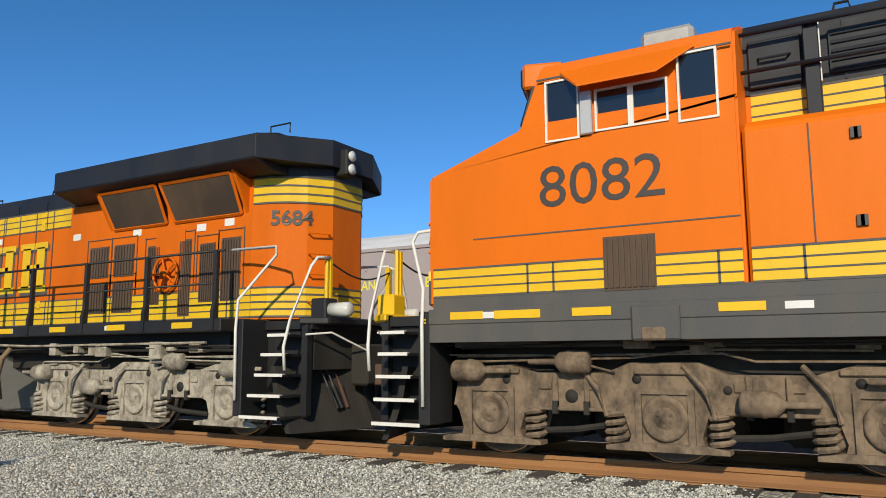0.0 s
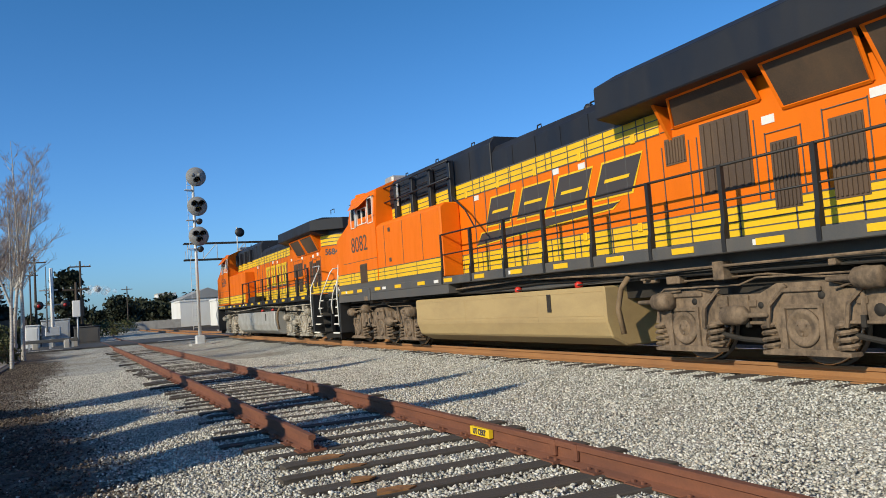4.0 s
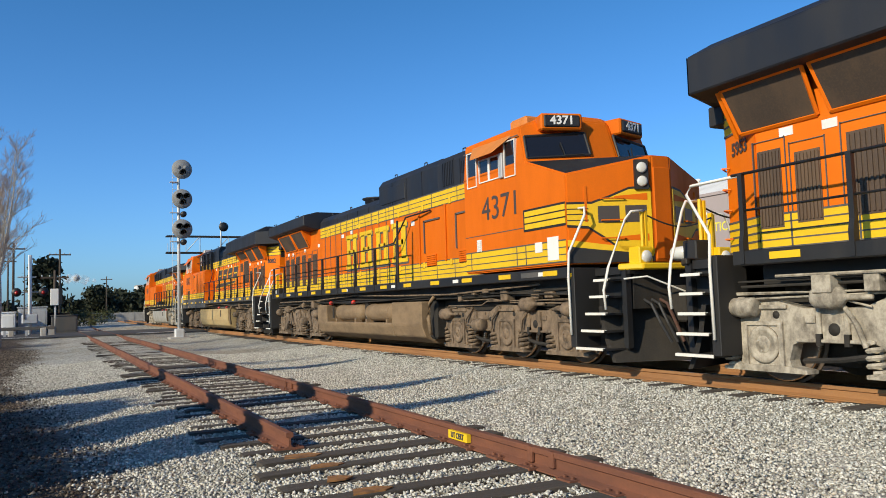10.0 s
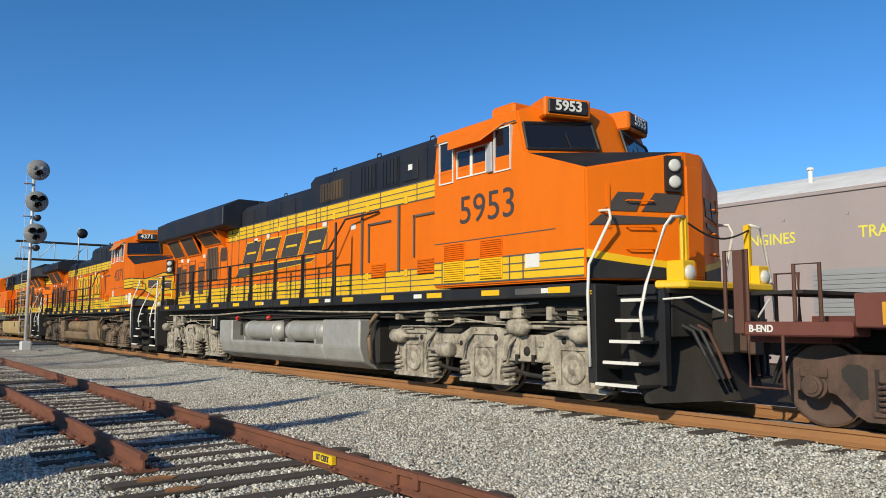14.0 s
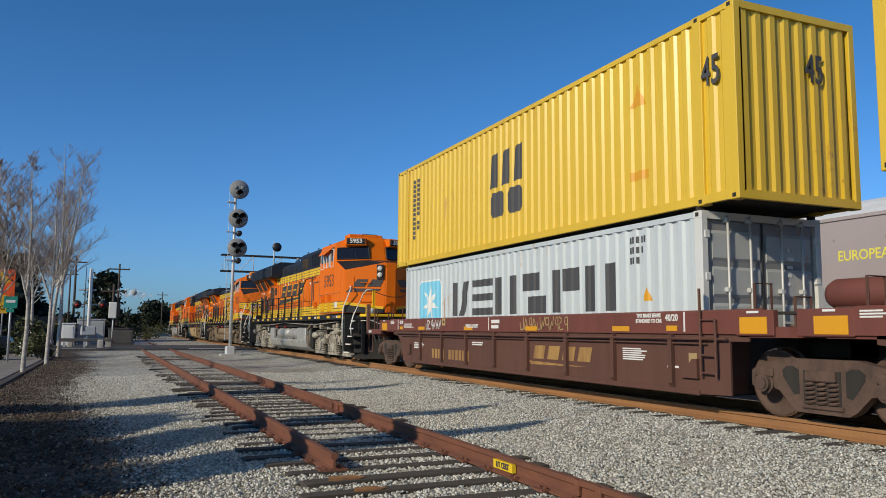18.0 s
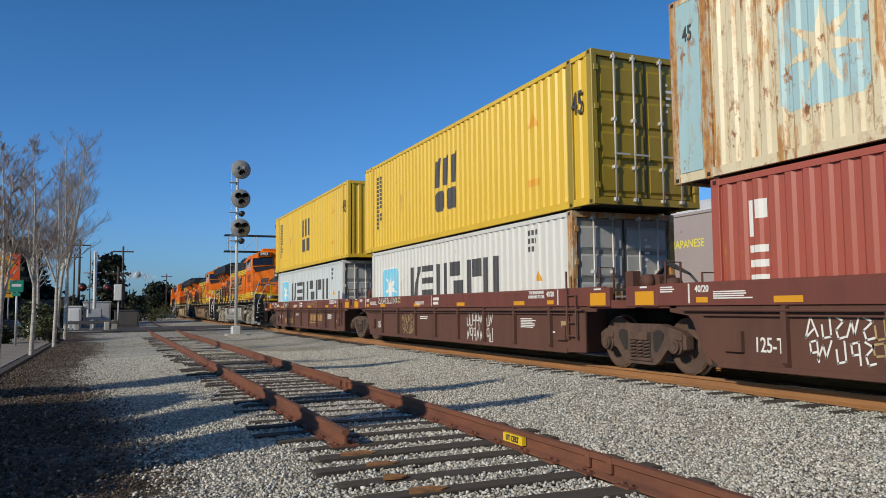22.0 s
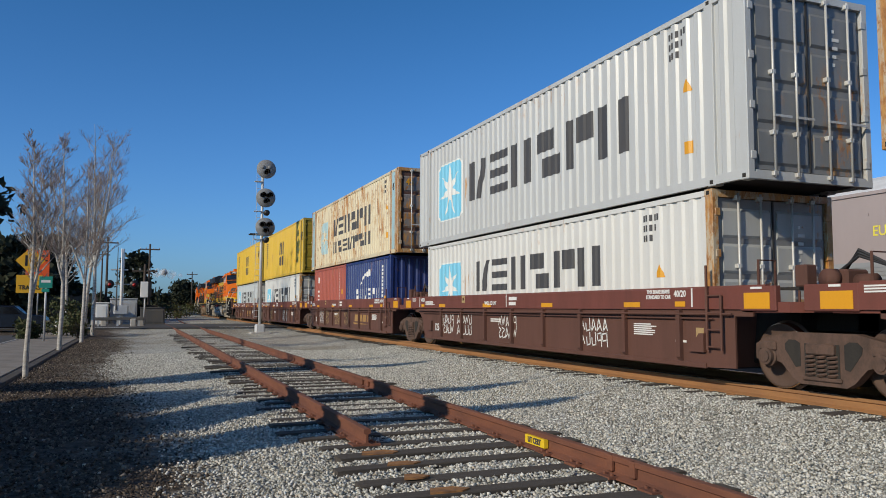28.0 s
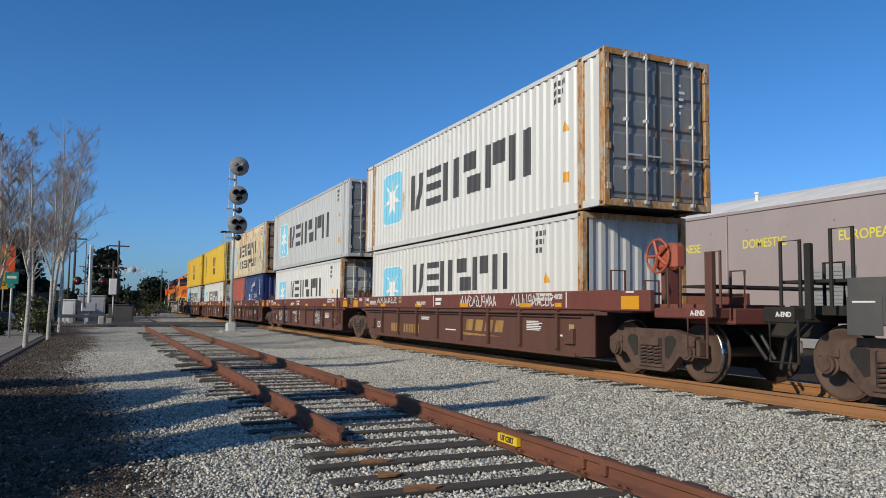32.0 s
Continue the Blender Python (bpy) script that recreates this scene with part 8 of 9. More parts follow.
# trees further off
for k, (xx, yy, hh, ww) in enumerate(((-9.5, 63, 6.0, 6), (-14, 66, 8.0, 7), (-19, 64, 9.0, 8), (-7.2, 72, 5.5, 5), (-24, 70, 9.5, 9), (-31, 68, 9, 9), (-11.5, 84, 7.5, 6))):
    leafy_tree(xx, yy, hh, ww, 110 + k, "dark evergreen tree behind the side street", 2600, 0.42, 0.12)
leafy_tree(-16.5, 75, 14.5, 11, 25, "big dark evergreen tree by the street", 5200, 0.5, 0.2)
leafy_tree(-25, 88, 15, 13, 26, "big dark evergreen tree by the street", 5200, 0.55, 0.2)
leafy_tree(-12.5, 120, 11.5, 9, 27, "dark evergreen tree behind the crossing", 3800, 0.5, 0.2)
leafy_tree(-0.5, 152, 10.8, 6.2, 28, "dark rounded evergreen behind the crossing", 4200, 0.5, 0.2)
leafy_tree(9.8, 190, 7.0, 7.5, 29, "low dark evergreen far down the line", 3000, 0.5, 0.2)
leafy_tree(5.0, 178, 3.9, 2.4, 31, "low dark evergreen far down the line", 1600, 0.45, 0.2)
for k in range(14):
    leafy_tree(-70 + 7.5 * k + 3 * math.sin(k * 2.3), 235 + 22 * math.sin(k * 1.7), (5.0 if 7 < k < 12 else 7.5) + 1.2 * math.sin(k * 3.1), 10, 40 + k, "dark evergreen in the distant tree line", 1100, 0.85, 0.15)
for k in range(7):
    leafy_tree(14 + 8.5 * k, 290 + 15 * math.sin(k), 8 + 2 * math.sin(k * 2.7), 11, 60 + k, "dark evergreen in the distant tree line", 1000, 0.9, 0.15)
leafy_tree(-3.3, 39.5, 1.5, 1.7, 70, "scrubby low bush at the tree's foot", 900, 0.09, 0.05, "bush", SHRUB)
leafy_tree(-2.5, 36.6, 0.9, 1.2, 71, "scrubby low bush at the tree's foot", 600, 0.08, 0.05, "bush", SHRUB)


for k, (xx, yy, hh, ww) in enumerate(((-3.4, 61, 1.6, 2.2), (-1.2, 63, 1.9, 2.6), (0.9, 64, 1.3, 2.0), (-5.2, 60, 2.0, 2.4), (2.2, 84, 1.5, 2.6), (4.2, 92, 1.8, 3.0), (6.0, 104, 1.7, 3.4), (-4.4, 36.0, 0.7, 1.0))):
    leafy_tree(xx, yy, hh, ww, 130 + k, "scrubby dark bush by the crossing", 700, 0.13, 0.05, "bush", SHRUB)


# ---- a small far cloud ----
def cloud():
    """A low bank of fair-weather cloud at the horizon, thin enough to let the sky through."""
    rnd = random.Random(9)
    m = mat("cloud_white", (0.9, 0.9, 0.9), 1.0, spec=0.0)
    nt = m.node_tree
    clear = nt.nodes.new("ShaderNodeBsdfTransparent")
    blend = nt.nodes.new("ShaderNodeMixShader")
    nt.links.new(ramp(nt, tex(nt, "noise", 0.03, detail=6).outputs[0], [(0.38, (0.02, 0.02, 0.02)), (0.7, (0.35, 0.35, 0.35))]), blend.inputs[0])
    nt.links.new(clear.outputs[0], blend.inputs[1])
    nt.links.new(nt.nodes["Principled BSDF"].outputs[0], blend.inputs[2])
    nt.links.new(blend.outputs[0], nt.nodes["Material Output"].inputs[0])
    bm = bmesh.new()
    for k in range(26):
        a = rnd.random()
        r = rnd.uniform(7, 15) * (1 - 0.5 * abs(a - 0.55))
        ball = bmesh.ops.create_icosphere(bm, subdivisions=3, radius=r, matrix=Matrix.Translation((-20 + 150 * a, 2400 + rnd.uniform(-30, 30), 92 + rnd.uniform(0, 16) * (1 - abs(2 * a - 1)))))
        for v in ball["verts"]:
            v.co += Vector((0, 0, 1)) * noise.noise(v.co * 0.08) * 5
    ob = part("cloud", bm, m)
    for p in ob.data.polygons:
        p.use_smooth = True
    tagged(ob, "small white cloud low over the horizon", "cloud", kind="structure")


cloud()


# ---- signal mast ----
SIGFACE = worn("signal_disc_grey", (0.24, 0.245, 0.25), (0.16, 0.155, 0.15), 0.6, amount=0.6, scale=4, streak=(1, 1, 1))
SIGBLACK = mat("signal_hood_black", (0.012, 0.012, 0.013), 0.5)
MASTWHITE = worn("mast_aluminium", (0.62, 0.63, 0.63), (0.4, 0.38, 0.35), 0.45, metal=0.3, amount=0.4)


def signal_mast():
    S = empty("railway_signal", "tall silver signal mast with three round dark heads", "railway signal", "", Matrix.Translation((5.95, 41.4, -0.28)))
    part("mast", T([(0, 0, 0), (0, 0, 9.0)], [0.085, 0.07], 12), MASTWHITE, S)
    part("base", B(-0.24, 0.24, -0.24, 0.24, -0.1, 0.5, bevel=0.06), MASTWHITE, S)
    part("footing", B(-0.5, 0.5, -0.5, 0.5, -0.2, 0.08, bevel=0.02), CONCRETE, S)
    for k, z in enumerate((8.75, 7.2, 5.63)):
        bm = lathe(bmesh.new(), [(0.02, -0.03), (0.50, -0.03), (0.51, 0.0), (0.50, 0.02), (0.02, 0.02)], (0.14, -0.28, z), "y", 32)
        face = part("signal_disc", bm, SIGFACE, S)
        lamps = ((-0.17, 0.13), (0.17, 0.13), (0.0, -0.19)) if k else ((0.0, -0.18), (-0.17, 0.1), (0.17, 0.1))
        for i, (dx, dz) in enumerate(lamps):
            r = 0.155
            hood = bmesh.new()
            ring0 = [hood.verts.new((0.14 + dx + r * math.cos(a), -0.31, z + dz + r * math.sin(a))) for a in [math.pi * j / 10 - 0.25 for j in range(13)]]
            ring1 = [hood.verts.new((0.14 + dx + r * math.cos(a), -0.74, z + dz + r * math.sin(a) - 0.03)) for a in [math.pi * j / 10 - 0.25 for j in range(13)]]
            for a, b in zip(range(12), range(1, 13)):
                hood.faces.new((ring0[a], ring0[b], ring1[b], ring1[a]))
            if k or i == 0:
                part("hood", hood, SIGBLACK, face)
            else:
                hood.free()
            part("lens", disc(bmesh.new(), (0.14 + dx, -0.315, z + dz), "y", 0.105, 0.02, 16), SIGBLACK if (k or i == 0) else SIGFACE, face)
        part("head_case", B(-0.02, 0.30, -0.26, 0.05, z - 0.3, z + 0.3, bevel=0.04), SIGFACE, face)
    for z in (6.4, 4.95):
        part("marker_lamp", lathe(bmesh.new(), [(0.03, -0.5), (0.14, -0.48), (0.16, -0.2), (0.1, 0.0), (0.03, 0.02)], (0.2, 0, z), "y", 14), SIGBLACK, S)
    bm = bmesh.new()
    for k in range(26):
        z = 0.9 + k * 0.31
        tube(bm, [(-0.05, 0, z), (-0.30, 0, z)], 0.012, 5)
    tube(bm, [(-0.30, 0, 0.8), (-0.30, 0, 8.8)], 0.012, 5)
    part("ladder", bm, MASTWHITE, S)
    for z in (8.1, 6.5, 5.0):
        part("step_plate", B(-0.42, -0.05, -0.15, 0.15, z - 0.015, z + 0.015), MASTWHITE, S)


def signal_bridge():
    G = empty("signal_bridge", "grey lattice signal cantilever over the tracks", "signal bridge", "", Matrix.Translation((0, 70, -0.2)))
    part("post", T([(15.9, 0, 0), (15.9, 0, 7.9)], [0.2, 0.16], 10), STEELGREY, G)
    for z in (6.4, 7.85):
        for yy in (-0.35, 0.35):
            part("chord", B(9.0, 17.3, yy - 0.06, yy + 0.06, z - 0.06, z + 0.06), UNDER, G)
    for k in range(7):
        x = 9.3 + k * 1.25
        part("brace", T([(x, -0.35, 6.4), (x + (1.25 if k % 2 else 0.0), -0.35, 7.85)], 0.035, 5), STEELGREY, G)
    part("walkway", B(9.0, 17.3, -0.3, 0.3, 6.44, 6.48), UNDER, G)
    for k in range(4):
        part("rail_post", T([(9.1 + 0.5 * k, -0.35, 6.4), (9.1 + 0.5 * k, -0.35, 7.2)], 0.025, 5), STEELGREY, G)
    for z in (8.7,):
        part("signal_disc", lathe(bmesh.new(), [(0.02, -0.06), (0.41, -0.06), (0.42, 0.0), (0.02, 0.02)], (13.8, -0.6, z), "y", 24), SIGBLACK, G)
    part("signal_pole", T([(13.6, -0.4, 6.4), (13.6, -0.4, 9.2)], 0.06, 8), MASTWHITE, G)


signal_mast()
signal_bridge()


# ---- signs, crossing gear and street things ----
SIGNYEL = mat("sign_yellow", (0.72, 0.38, 0.01), 0.45)
SIGNORANGE = mat("sign_orange", (0.78, 0.10, 0.012), 0.45)
SIGNGREEN = mat("sign_green", (0.02, 0.26, 0.19), 0.45)


def road_signs():
    s = empty("warning_sign", "yellow diamond and square road signs on a thin post", "road sign", "", Matrix.Translation((-4.75, 40.0, -0.22)))
    part("post", T([(0, 0.03, 0), (0, 0.03, 4.2)], 0.035, 8), STEELGREY, s)
    d = prism(bmesh.new(), [(0.62, 3.45), (0, 4.07), (-0.62, 3.45), (0, 2.83)], "y", -0.012, 0.012, bevel=0.004)
    dia = part("diamond_plate", d, SIGNYEL, s)
    bm = bmesh.new()
    box(bm, -0.22, -0.12, -0.02, -0.013, 3.2, 3.7)
    for k in range(4):
        box(bm, -0.02, 0.22, -0.02, -0.013, 3.27 + 0.11 * k, 3.31 + 0.11 * k)
    part("symbol", bm, SIGBLACK, dia, "dark track symbol")
    sq = part("square_plate", B(-0.55, 0.55, -0.012, 0.012, 1.95, 2.78, bevel=0.004), SIGNYEL, s)
    lettering("sign_text", "TRACKS", 0.27, Matrix.Translation((0, -0.018, 2.2)) @ pose(0, 0, 0, 90, 0, 0), SIGBLACK, sq, "dark sign lettering", 0.9, 0.006)
    o = empty("detour_sign", "orange road sign with dark top behind the yellow one", "road sign", "", Matrix.Translation((-5.05, 46.0, -0.22)))
    part("post", T([(0, 0.03, 0), (0, 0.03, 4.5)], 0.035, 8), STEELGREY, o)
    pl = part("plate", B(-0.62, 0.5, -0.012, 0.012, 2.7, 4.35, bevel=0.004), SIGNORANGE, o)
    bm = B(-0.5, 0.4, -0.02, -0.013, 3.75, 3.82)
    box(bm, -0.5, 0.4, -0.02, -0.013, 4.0, 4.08)
    part("dark_bar", bm, SIGBLACK, pl)
    g = empty("street_sign", "small green street sign on a grey post", "road sign", "", Matrix.Translation((-3.4, 33.4, -0.22)))
    part("post", T([(0, 0.03, 0), (0, 0.03, 2.5)], 0.04, 8), STEELGREY, g)
    p = part("plate", B(-0.24, 0.22, -0.012, 0.012, 2.05, 2.5, bevel=0.004), SIGNGREEN, g)
    part("blank_bar", B(-0.17, 0.15, -0.02, -0.013, 2.26, 2.36), WHITE, p)
    part("bracket", B(-0.15, 0.12, -0.012, 0.012, 1.9, 2.03), SIGNGREEN, g)


def crossing_gear():
    G = empty("crossing_gate", "white crossing gate mast with its gear box", "level crossing gate", "", Matrix.Translation((-1.1, 55, -0.15)))
    part("mast", T([(0, 0, 0), (0, 0, 5.1)], 0.11, 10), WHITE, G)
    part("gear_box", B(-0.45, 0.45, -0.3, 0.3, 0.75, 1.35, bevel=0.06), STEELGREY, G)
    part("cross_arm", T([(-0.7, 0, 3.7), (0.35, 0, 3.7)], 0.05, 6), STEELGREY, G)
    part("gate_arm", T([(-0.3, -0.3, 1.05), (-0.3, -0.2, 5.2)], [0.05, 0.02], 6), SILL, G)
    for x in (-0.75, 0.75):
        fl = part("flasher", lathe(bmesh.new(), [(0.02, -0.05), (0.27, -0.05), (0.28, 0), (0.02, 0.06)], (x, 0, 2.75), "y", 18), SIGBLACK, G)
        part("lens", disc(bmesh.new(), (x, -0.06, 2.72), "y", 0.11, 0.03, 14), mat("flasher_red", (0.35, 0.01, 0.008), 0.25), fl)
    part("flasher_arm", T([(-0.75, 0.05, 2.75), (0.75, 0.05, 2.75)], 0.04, 6), STEELGREY, G)
    for x, y, w, d, h, m, lab in ((-2.35, 57.5, 0.8, 1.6, 1.45, WHITE, "white equipment cabinet at the crossing"), (-1.0, 59, 1.75, 1.4, 1.75, STEELGREY, "pale grey equipment house at the crossing"), (0.9, 58.2, 1.6, 1.2, 1.15, SILL, "dark grey equipment case at the crossing"), (0.5, 60, 1.5, 1.1, 1.3, UNDER, "dark equipment case at the crossing")):
        c = empty("equipment_cabinet", lab, "cabinet", "", Matrix.Translation((x, y, -0.12)))
        part("case", B(-w / 2, w / 2, -d / 2, d / 2, 0, h, bevel=0.03), m, c)
        part("lid", B(-w / 2 - 0.05, w / 2 + 0.05, -d / 2 - 0.05, d / 2 + 0.05, h, h + 0.08, bevel=0.02), m, c)
        part("door", B(-w / 2 + 0.1, w / 2 - 0.1, -d / 2 - 0.02, -d / 2, 0.15, h - 0.15, bevel=0.01), m, c)
    for x, y in ((-3.0, 50.5), (-0.3, 50.5), (0.15, 52.0), (-2.0, 52.0)):
        b = empty("concrete_bollard", "short grey concrete bollard at the crossing", "bollard", "crossing bollards", Matrix.Translation((x, y, -0.15)))
        part("body", B(-0.17, 0.17, -0.17, 0.17, 0, 0.55, bevel=0.05), CONCRETE, b)
        part("foot", B(-0.2, 0.2, -0.2, 0.2, -0.05, 0.08, bevel=0.02), CONCRETE, b)
    bl = empty("guard_rail", "low grey guard rail by the crossing", "guard rail", "", Matrix.Translation((-1.0, 51.2, -0.15)))
    part("beam", B(-1.5, 1.3, -0.05, 0.05, 0.42, 0.62, bevel=0.02), SILL, bl)
    for x in (-1.3, -0.2, 1.0):
        part("post", B(x - 0.06, x + 0.06, -0.04, 0.08, -0.05, 0.66), STEELGREY, bl)
    w = empty("signal_case", "white boxed signal head on a thin post", "signal", "", Matrix.Translation((0.35, 57, -0.15)))
    part("post", T([(0, 0, 0), (0, 0, 2.2)], 0.05, 8), STEELGREY, w)
    part("case", B(-0.3, 0.2, -0.2, 0.25, 1.9, 3.0, bevel=0.03), WHITE, w)
    part("shade", B(0.2, 0.42, -0.2, 0.25, 1.95, 3.0, bevel=0.02), SIGBLACK, w)
    h = empty("hydrant", "small white fire hydrant on the pavement", "hydrant", "", Matrix.Translation((-3.55, 40.4, -0.22)))
    part("barrel", lathe(bmesh.new(), [(0.12, 0), (0.12, 0.05), (0.08, 0.08), (0.08, 0.5), (0.1, 0.52), (0.09, 0.62), (0.03, 0.7), (0.02, 0.72)], (0, 0, 0), "z", 14), WHITE, h)
    part("outlet", disc(bmesh.new(), (0, 0, 0.42), "x", 0.05, 0.3, 10), WHITE, h)
    for x, y, hgt in ((-3.4, 92, 9.0), (1.0, 95, 8.6), (-9, 105, 9.2), (10.6, 175, 9), (-5.5, 130, 10), (0.4, 75, 5.2)):
        u = empty("utility_pole", "wooden utility pole with cross-arm", "utility pole", "poles along the line", Matrix.Translation((x, y, -0.2)))
        part("pole", T([(0, 0, 0), (0, 0, hgt)], [0.15, 0.1], 8), DARKBARK, u)
        part("cross_arm", B(-1.1, 1.1, -0.06, 0.06, hgt - 0.7, hgt - 0.56), DARKBARK, u)
        for dx in (-1.0, -0.4, 0.4, 1.0):
            part("insulator", disc(bmesh.new(), (dx, 0, hgt - 0.48), "z", 0.05, 0.16, 8), STEELGREY, u)


CARPAINT = mat("dark_car_paint", (0.012, 0.014, 0.022), 0.2, spec=0.7)
CARWHITE = mat("white_car_paint", (0.7, 0.7, 0.7), 0.25, spec=0.7)


def parked_car(x, y, turn, paint, label):
    c = empty("parked_car", label, "car", "", pose(x, y, -0.26, 0, 0, turn))
    prof = [(-2.2, 0.28), (-2.25, 0.62), (-2.1, 0.86), (-1.2, 0.95), (-0.75, 1.40), (0.65, 1.43), (1.25, 0.98), (2.1, 0.84), (2.25, 0.6), (2.2, 0.28)]
    part("body", P(prof, "x", -0.86, 0.86, bevel=0.06), paint, c)
    for s in (-1, 1):
        part("side_window", P([(-1.05, 0.98), (-0.68, 1.35), (0.58, 1.37), (1.05, 0.99)], "x", *sorted((s * 0.85, s * 0.872))), GLASS, c)
        for yy in (-1.35, 1.4):
            w = part("wheel", lathe(bmesh.new(), [(0.02, -0.1), (0.31, -0.1), (0.33, -0.06), (0.33, 0.06), (0.31, 0.1), (0.02, 0.1)], (s * 0.8, yy, 0.33), "x", 20), HOSE, c)
            part("rim", lathe(bmesh.new(), [(0.02, 0), (0.2, 0), (0.21, s * 0.02), (0.02, s * 0.03)], (s * 0.9, yy, 0.33), "x", 16), STEELGREY, w)
        part("headlight", B(s * 0.62 - 0.15, s * 0.62 + 0.15, 2.12, 2.24, 0.62, 0.76, bevel=0.02), LENS, c)
    part("windscreen", P([(1.22, 1.0), (0.68, 1.40), (0.66, 1.38), (1.18, 0.98)], "x", -0.7, 0.7), GLASS, c)


road_signs()
crossing_gear()
parked_car(-6.6, 44.8, 90, CARPAINT, "dark saloon car on the side street")
parked_car(-12, 92, 20, CARWHITE, "white car far down the street")
parked_car(-11.5, 52, 100, CARPAINT, "dark saloon car on the crossing road")


# ---- buildings ----
WALLPURPLE = worn("warehouse_wall_mauve", (0.38, 0.315, 0.305), (0.31, 0.265, 0.255), 0.85, amount=0.5, scale=0.5, streak=(1, 1, 0.4))
ROOFWHITE = worn("warehouse_roof_white", (0.82, 0.81, 0.78), (0.42, 0.40, 0.37), 0.7, amount=0.5, scale=0.6)
WALLWHITE = worn("far_white_wall", (0.72, 0.72, 0.70), (0.5, 0.49, 0.46), 0.8, amount=0.3, scale=0.3)
WALLGREY = worn("far_grey_shed", (0.30, 0.31, 0.32), (0.2, 0.2, 0.2), 0.7, amount=0.4, scale=0.3)
WALLTAN = worn("far_tan_wall", (0.50, 0.42, 0.33), (0.4, 0.32, 0.25), 0.8, amount=0.3, scale=0.3)
WALLBRICK = worn("far_brick_wall", (0.30, 0.13, 0.09), (0.2, 0.1, 0.08), 0.85, amount=0.3, scale=0.3)


def warehouse():
    X = 26.0
    Wh = empty("warehouse", "long mauve-grey warehouse with white roof and yellow words", "warehouse", "", Matrix.Translation((X, 0, -0.35)))
    bm = B(0, 18, -45, 46, 0, 5.9)
    part("wall", bm, WALLPURPLE, Wh)
    roof = P([(0.15, 5.9), (17.85, 5.9), (9.0, 8.2), (3.2, 6.95)], "y", -45.2, 46.2)
    part("roof", roof, ROOFWHITE, Wh)
    part("parapet_cap", B(-0.06, 0.2, -45.1, 46.1, 5.84, 5.98, bevel=0.01), WALLPURPLE, Wh)
    yel = mat("warehouse_lettering", (0.80, 0.70, 0.08), 0.6)
    for word, y in (("JAPANESE", 29.73), ("DOMESTIC", 24.77), ("EUROPEAN", 19.79), ("ENGINES", 15.08), ("TRANSMISSIONS", 10.06)):
        lettering("wall_word", word, 0.56, Matrix.Translation((-0.008, y, 4.42)) @ pose(0, 0, 0, 90, 0, -90), yel, Wh, "yellow painted capital letters", 0.9, 0.006)
    for k, y in enumerate((21.6, 12.2, 33.0)):
        d = part("roller_door", B(-0.04, 0.1, y - 1.3, y + 1.3, 0, 3.25), WALLGREY, Wh)
        bm = bmesh.new()
        for j in range(20):
            box(bm, -0.065, -0.038, y - 1.25, y + 1.25, 0.1 + 0.155 * j, 0.2 + 0.155 * j)
        tagged(part("slats", bm, WALLGREY, d), kind="stuff")
    for y in (26.9, 17.2, 7.1):
        part("downpipe", T([(-0.06, y, 0), (-0.06, y, 5.8)], 0.05, 8), WALLPURPLE, Wh)
    bm = bmesh.new()
    for k in range(40):
        box(bm, -0.03, 0.0, -44 + 2.25 * k - 0.05, -44 + 2.25 * k + 0.05, 5.05, 5.15)
    tagged(part("wall_anchorage", bm, WALLPURPLE, Wh), kind="stuff")
    for y, h in ((15.0, 0.75), (28, 0.6), (35.0, 0.8)):
        v = part("roof_vent", T([(3.0, y, 6.6), (3.0, y, 6.6 + h)], 0.09, 10), WHITE, Wh)
        part("vent_cap", lathe(bmesh.new(), [(0.14, 0), (0.15, 0.03), (0.11, 0.1), (0.02, 0.12)], (3.0, y, 6.6 + h), "z", 12), WHITE, v)


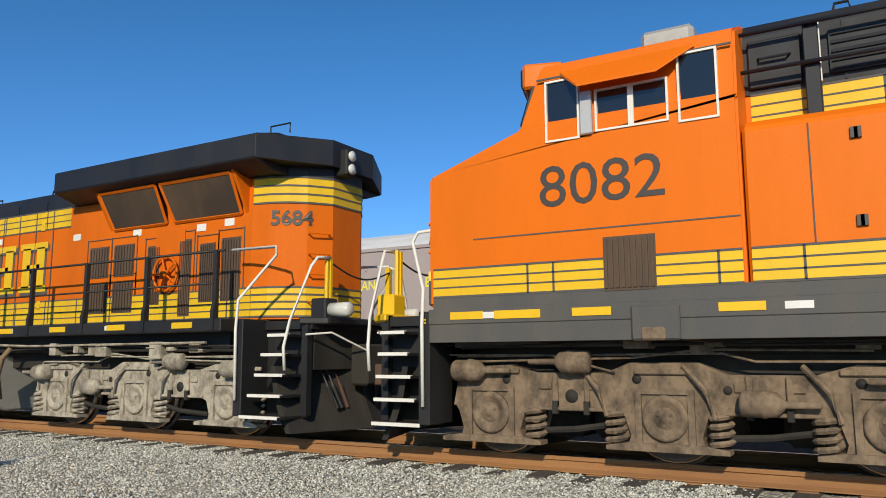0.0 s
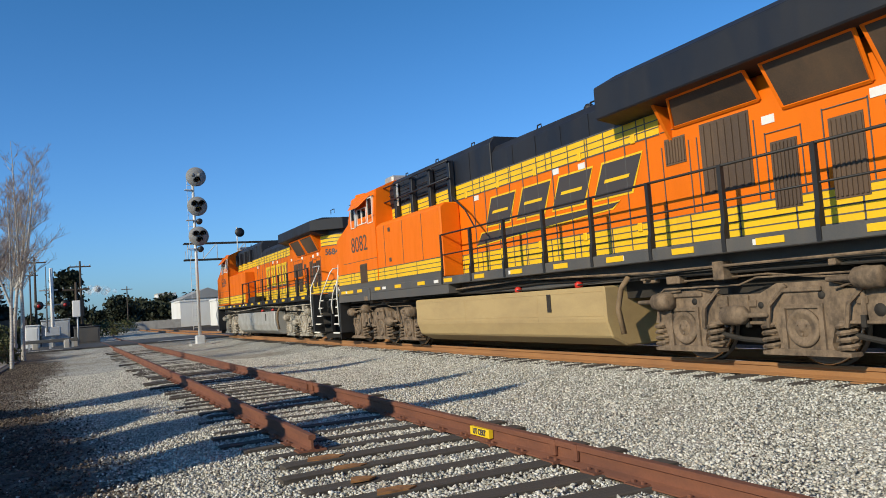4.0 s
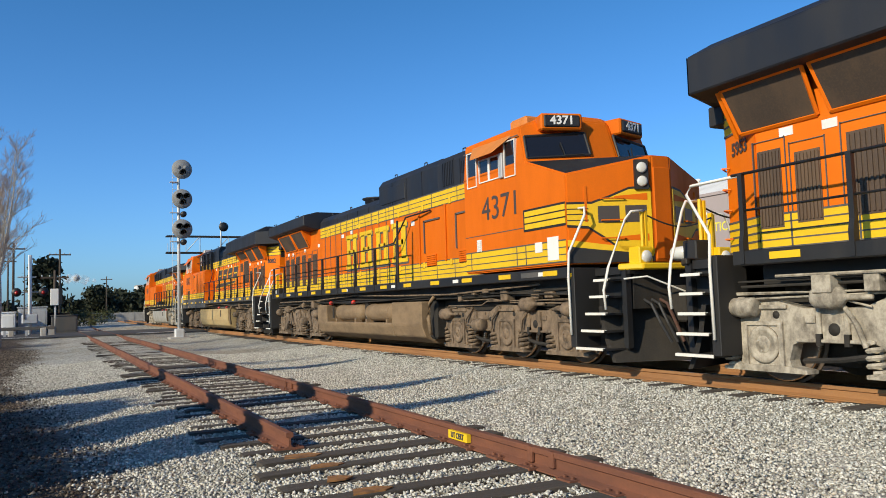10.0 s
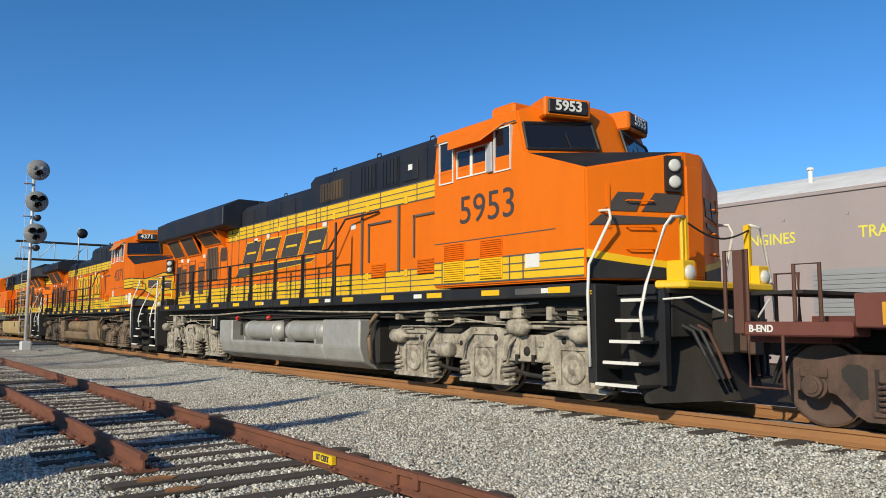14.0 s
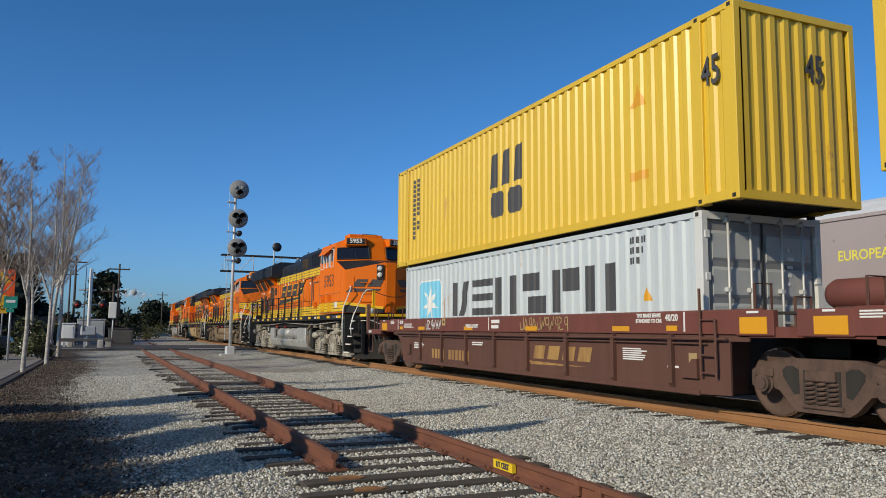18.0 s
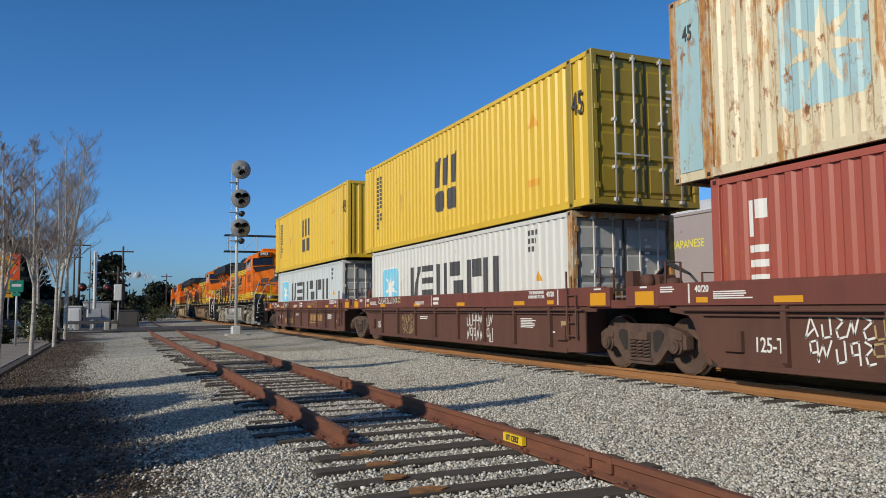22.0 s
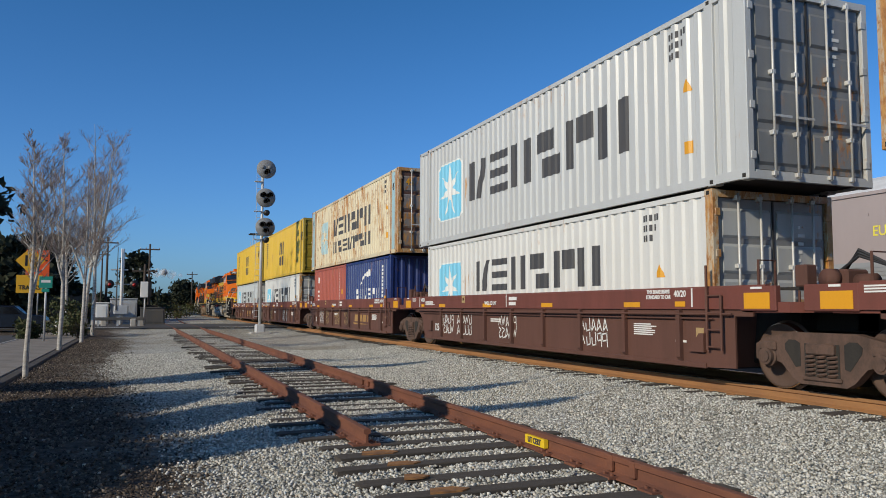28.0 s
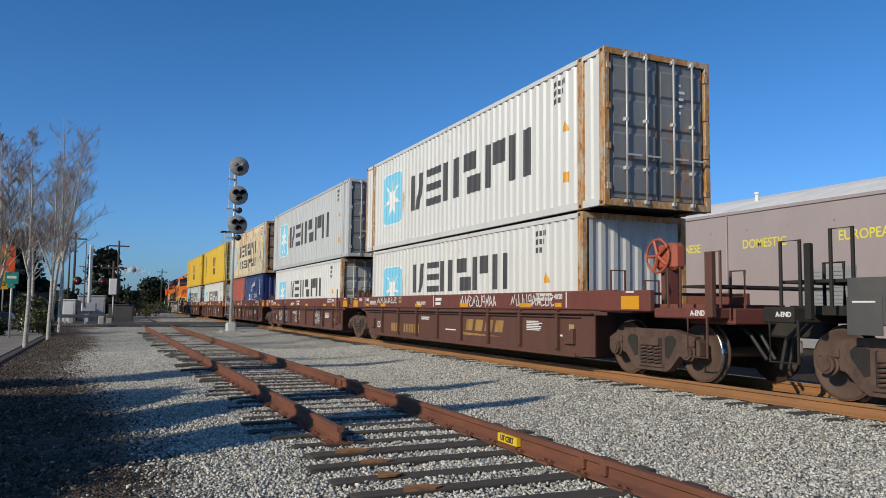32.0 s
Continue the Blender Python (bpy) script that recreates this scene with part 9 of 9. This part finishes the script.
def far_buildings():
    def house(name, label, x0, x1, y0, y1, h, wall, roof=None, ridge=0.0, windows=0, cat="building"):
        b = empty(name, label, cat, "", Matrix.Translation(((x0 + x1) / 2, (y0 + y1) / 2, -0.2)))
        hx, hy = (x1 - x0) / 2, (y1 - y0) / 2
        part("wall", B(-hx, hx, -hy, hy, -0.2, h), wall, b)
        if ridge:
            part("roof", P([(-hx - 0.3, h), (hx + 0.3, h), (hx + 0.3, h + 0.15), (0, h + ridge), (-hx - 0.3, h + 0.15)], "y", -hy - 0.3, hy + 0.3), roof, b)
        else:
            part("roof", B(-hx - 0.1, hx + 0.1, -hy - 0.1, hy + 0.1, h, h + 0.25), roof or wall, b)
        for k in range(windows):
            x = -hx + (k + 0.5) * 2 * hx / windows
            w = part("window", B(x - 0.55, x + 0.55, -hy - 0.03, -hy, h * 0.5, h * 0.8), GLASS, b)
            part("sill", B(x - 0.65, x + 0.65, -hy - 0.1, -hy, h * 0.5 - 0.1, h * 0.5), wall, w)
        return b
    house("white_shed", "low white wall of a shed beside the line", 15.5, 23.0, 128, 134, 4.0, WALLWHITE)
    house("white_warehouse", "white warehouse with a sloping grey roof", 19.0, 27.5, 150, 172, 5.0, WALLWHITE, WALLGREY, 1.9, 4)
    house("tan_building", "flat-roofed tan and white building far off", 28.5, 35.0, 300, 312, 11.0, WALLWHITE, WALLTAN, 0, 3)
    house("brick_building", "low red brick building far off", 31.5, 37.5, 285, 292, 7.4, WALLBRICK)
    house("grey_shed", "tall grey metal shed beside the line", 24.5, 31.5, 118, 140, 8.6, WALLGREY, WALLGREY, 1.2, 3)
    house("white_shed", "white low building behind the sheds", 27, 45, 150, 165, 5.5, WALLWHITE, WALLGREY, 0, 6)
    house("white_shed", "white low building behind the sheds", 18.5, 24, 112, 118, 3.6, WALLWHITE)
    house("white_house", "pale house beyond the street trees", -20, -14, 105, 113, 4.0, WALLTAN, WALLGREY, 1.6, 3)
    f = empty("fence", "low pale concrete wall beside the far track", "fence", "", Matrix.Translation((0, 126, -0.2)))
    for k in range(2, 7):
        part("panel", B(2.0 + 1.9 * k, 3.85 + 1.9 * k, -0.04, 0.04, 0, 1.35), CONCRETE, f)
        part("post", B(1.93 + 1.9 * k, 2.03 + 1.9 * k, -0.07, 0.07, 0, 1.45), CONCRETE, f)
    f = empty("fence", "brown board fence by the side street", "fence", "", Matrix.Translation((0, 62, -0.2)))
    for k in range(24):
        part("board", B(-8.6 + 0.24 * k, -8.38 + 0.24 * k, -0.02, 0.02, 0, 2.1 + 0.05 * math.sin(k * 2.1)), TIE, f)
    part("rail", B(-8.6, -2.9, 0.02, 0.07, 1.5, 1.6), TIE, f)


warehouse()
far_buildings()
stones()
stones(45000, 8, True)


def on_track(u, t, turn, z=0.0):
    """Where a vehicle whose middle started at u stands at t seconds."""
    y = u + s_of(t)
    yaw = -math.degrees(math.atan(0.0012 * max(0.0, y - 90.0)))
    return pose(XM + main_bend(y), y, z, 0, 0, yaw + turn)


def motions():
    for ob, u, turn, z in [(*v, 0.0) for v in LOCOS] + CARS:
        walk(ob, [(float(t), on_track(u, t, turn, z)) for t in range(0, 33, 2)])
    n = 200
    for ob, y, z, r, way in ROLLERS:
        walk(ob, [(32.0 * i / n, pose(0, y, z, -way * math.degrees(s_of(32.0 * i / n) / r) % 360.0)) for i in range(n + 1)])


motions()
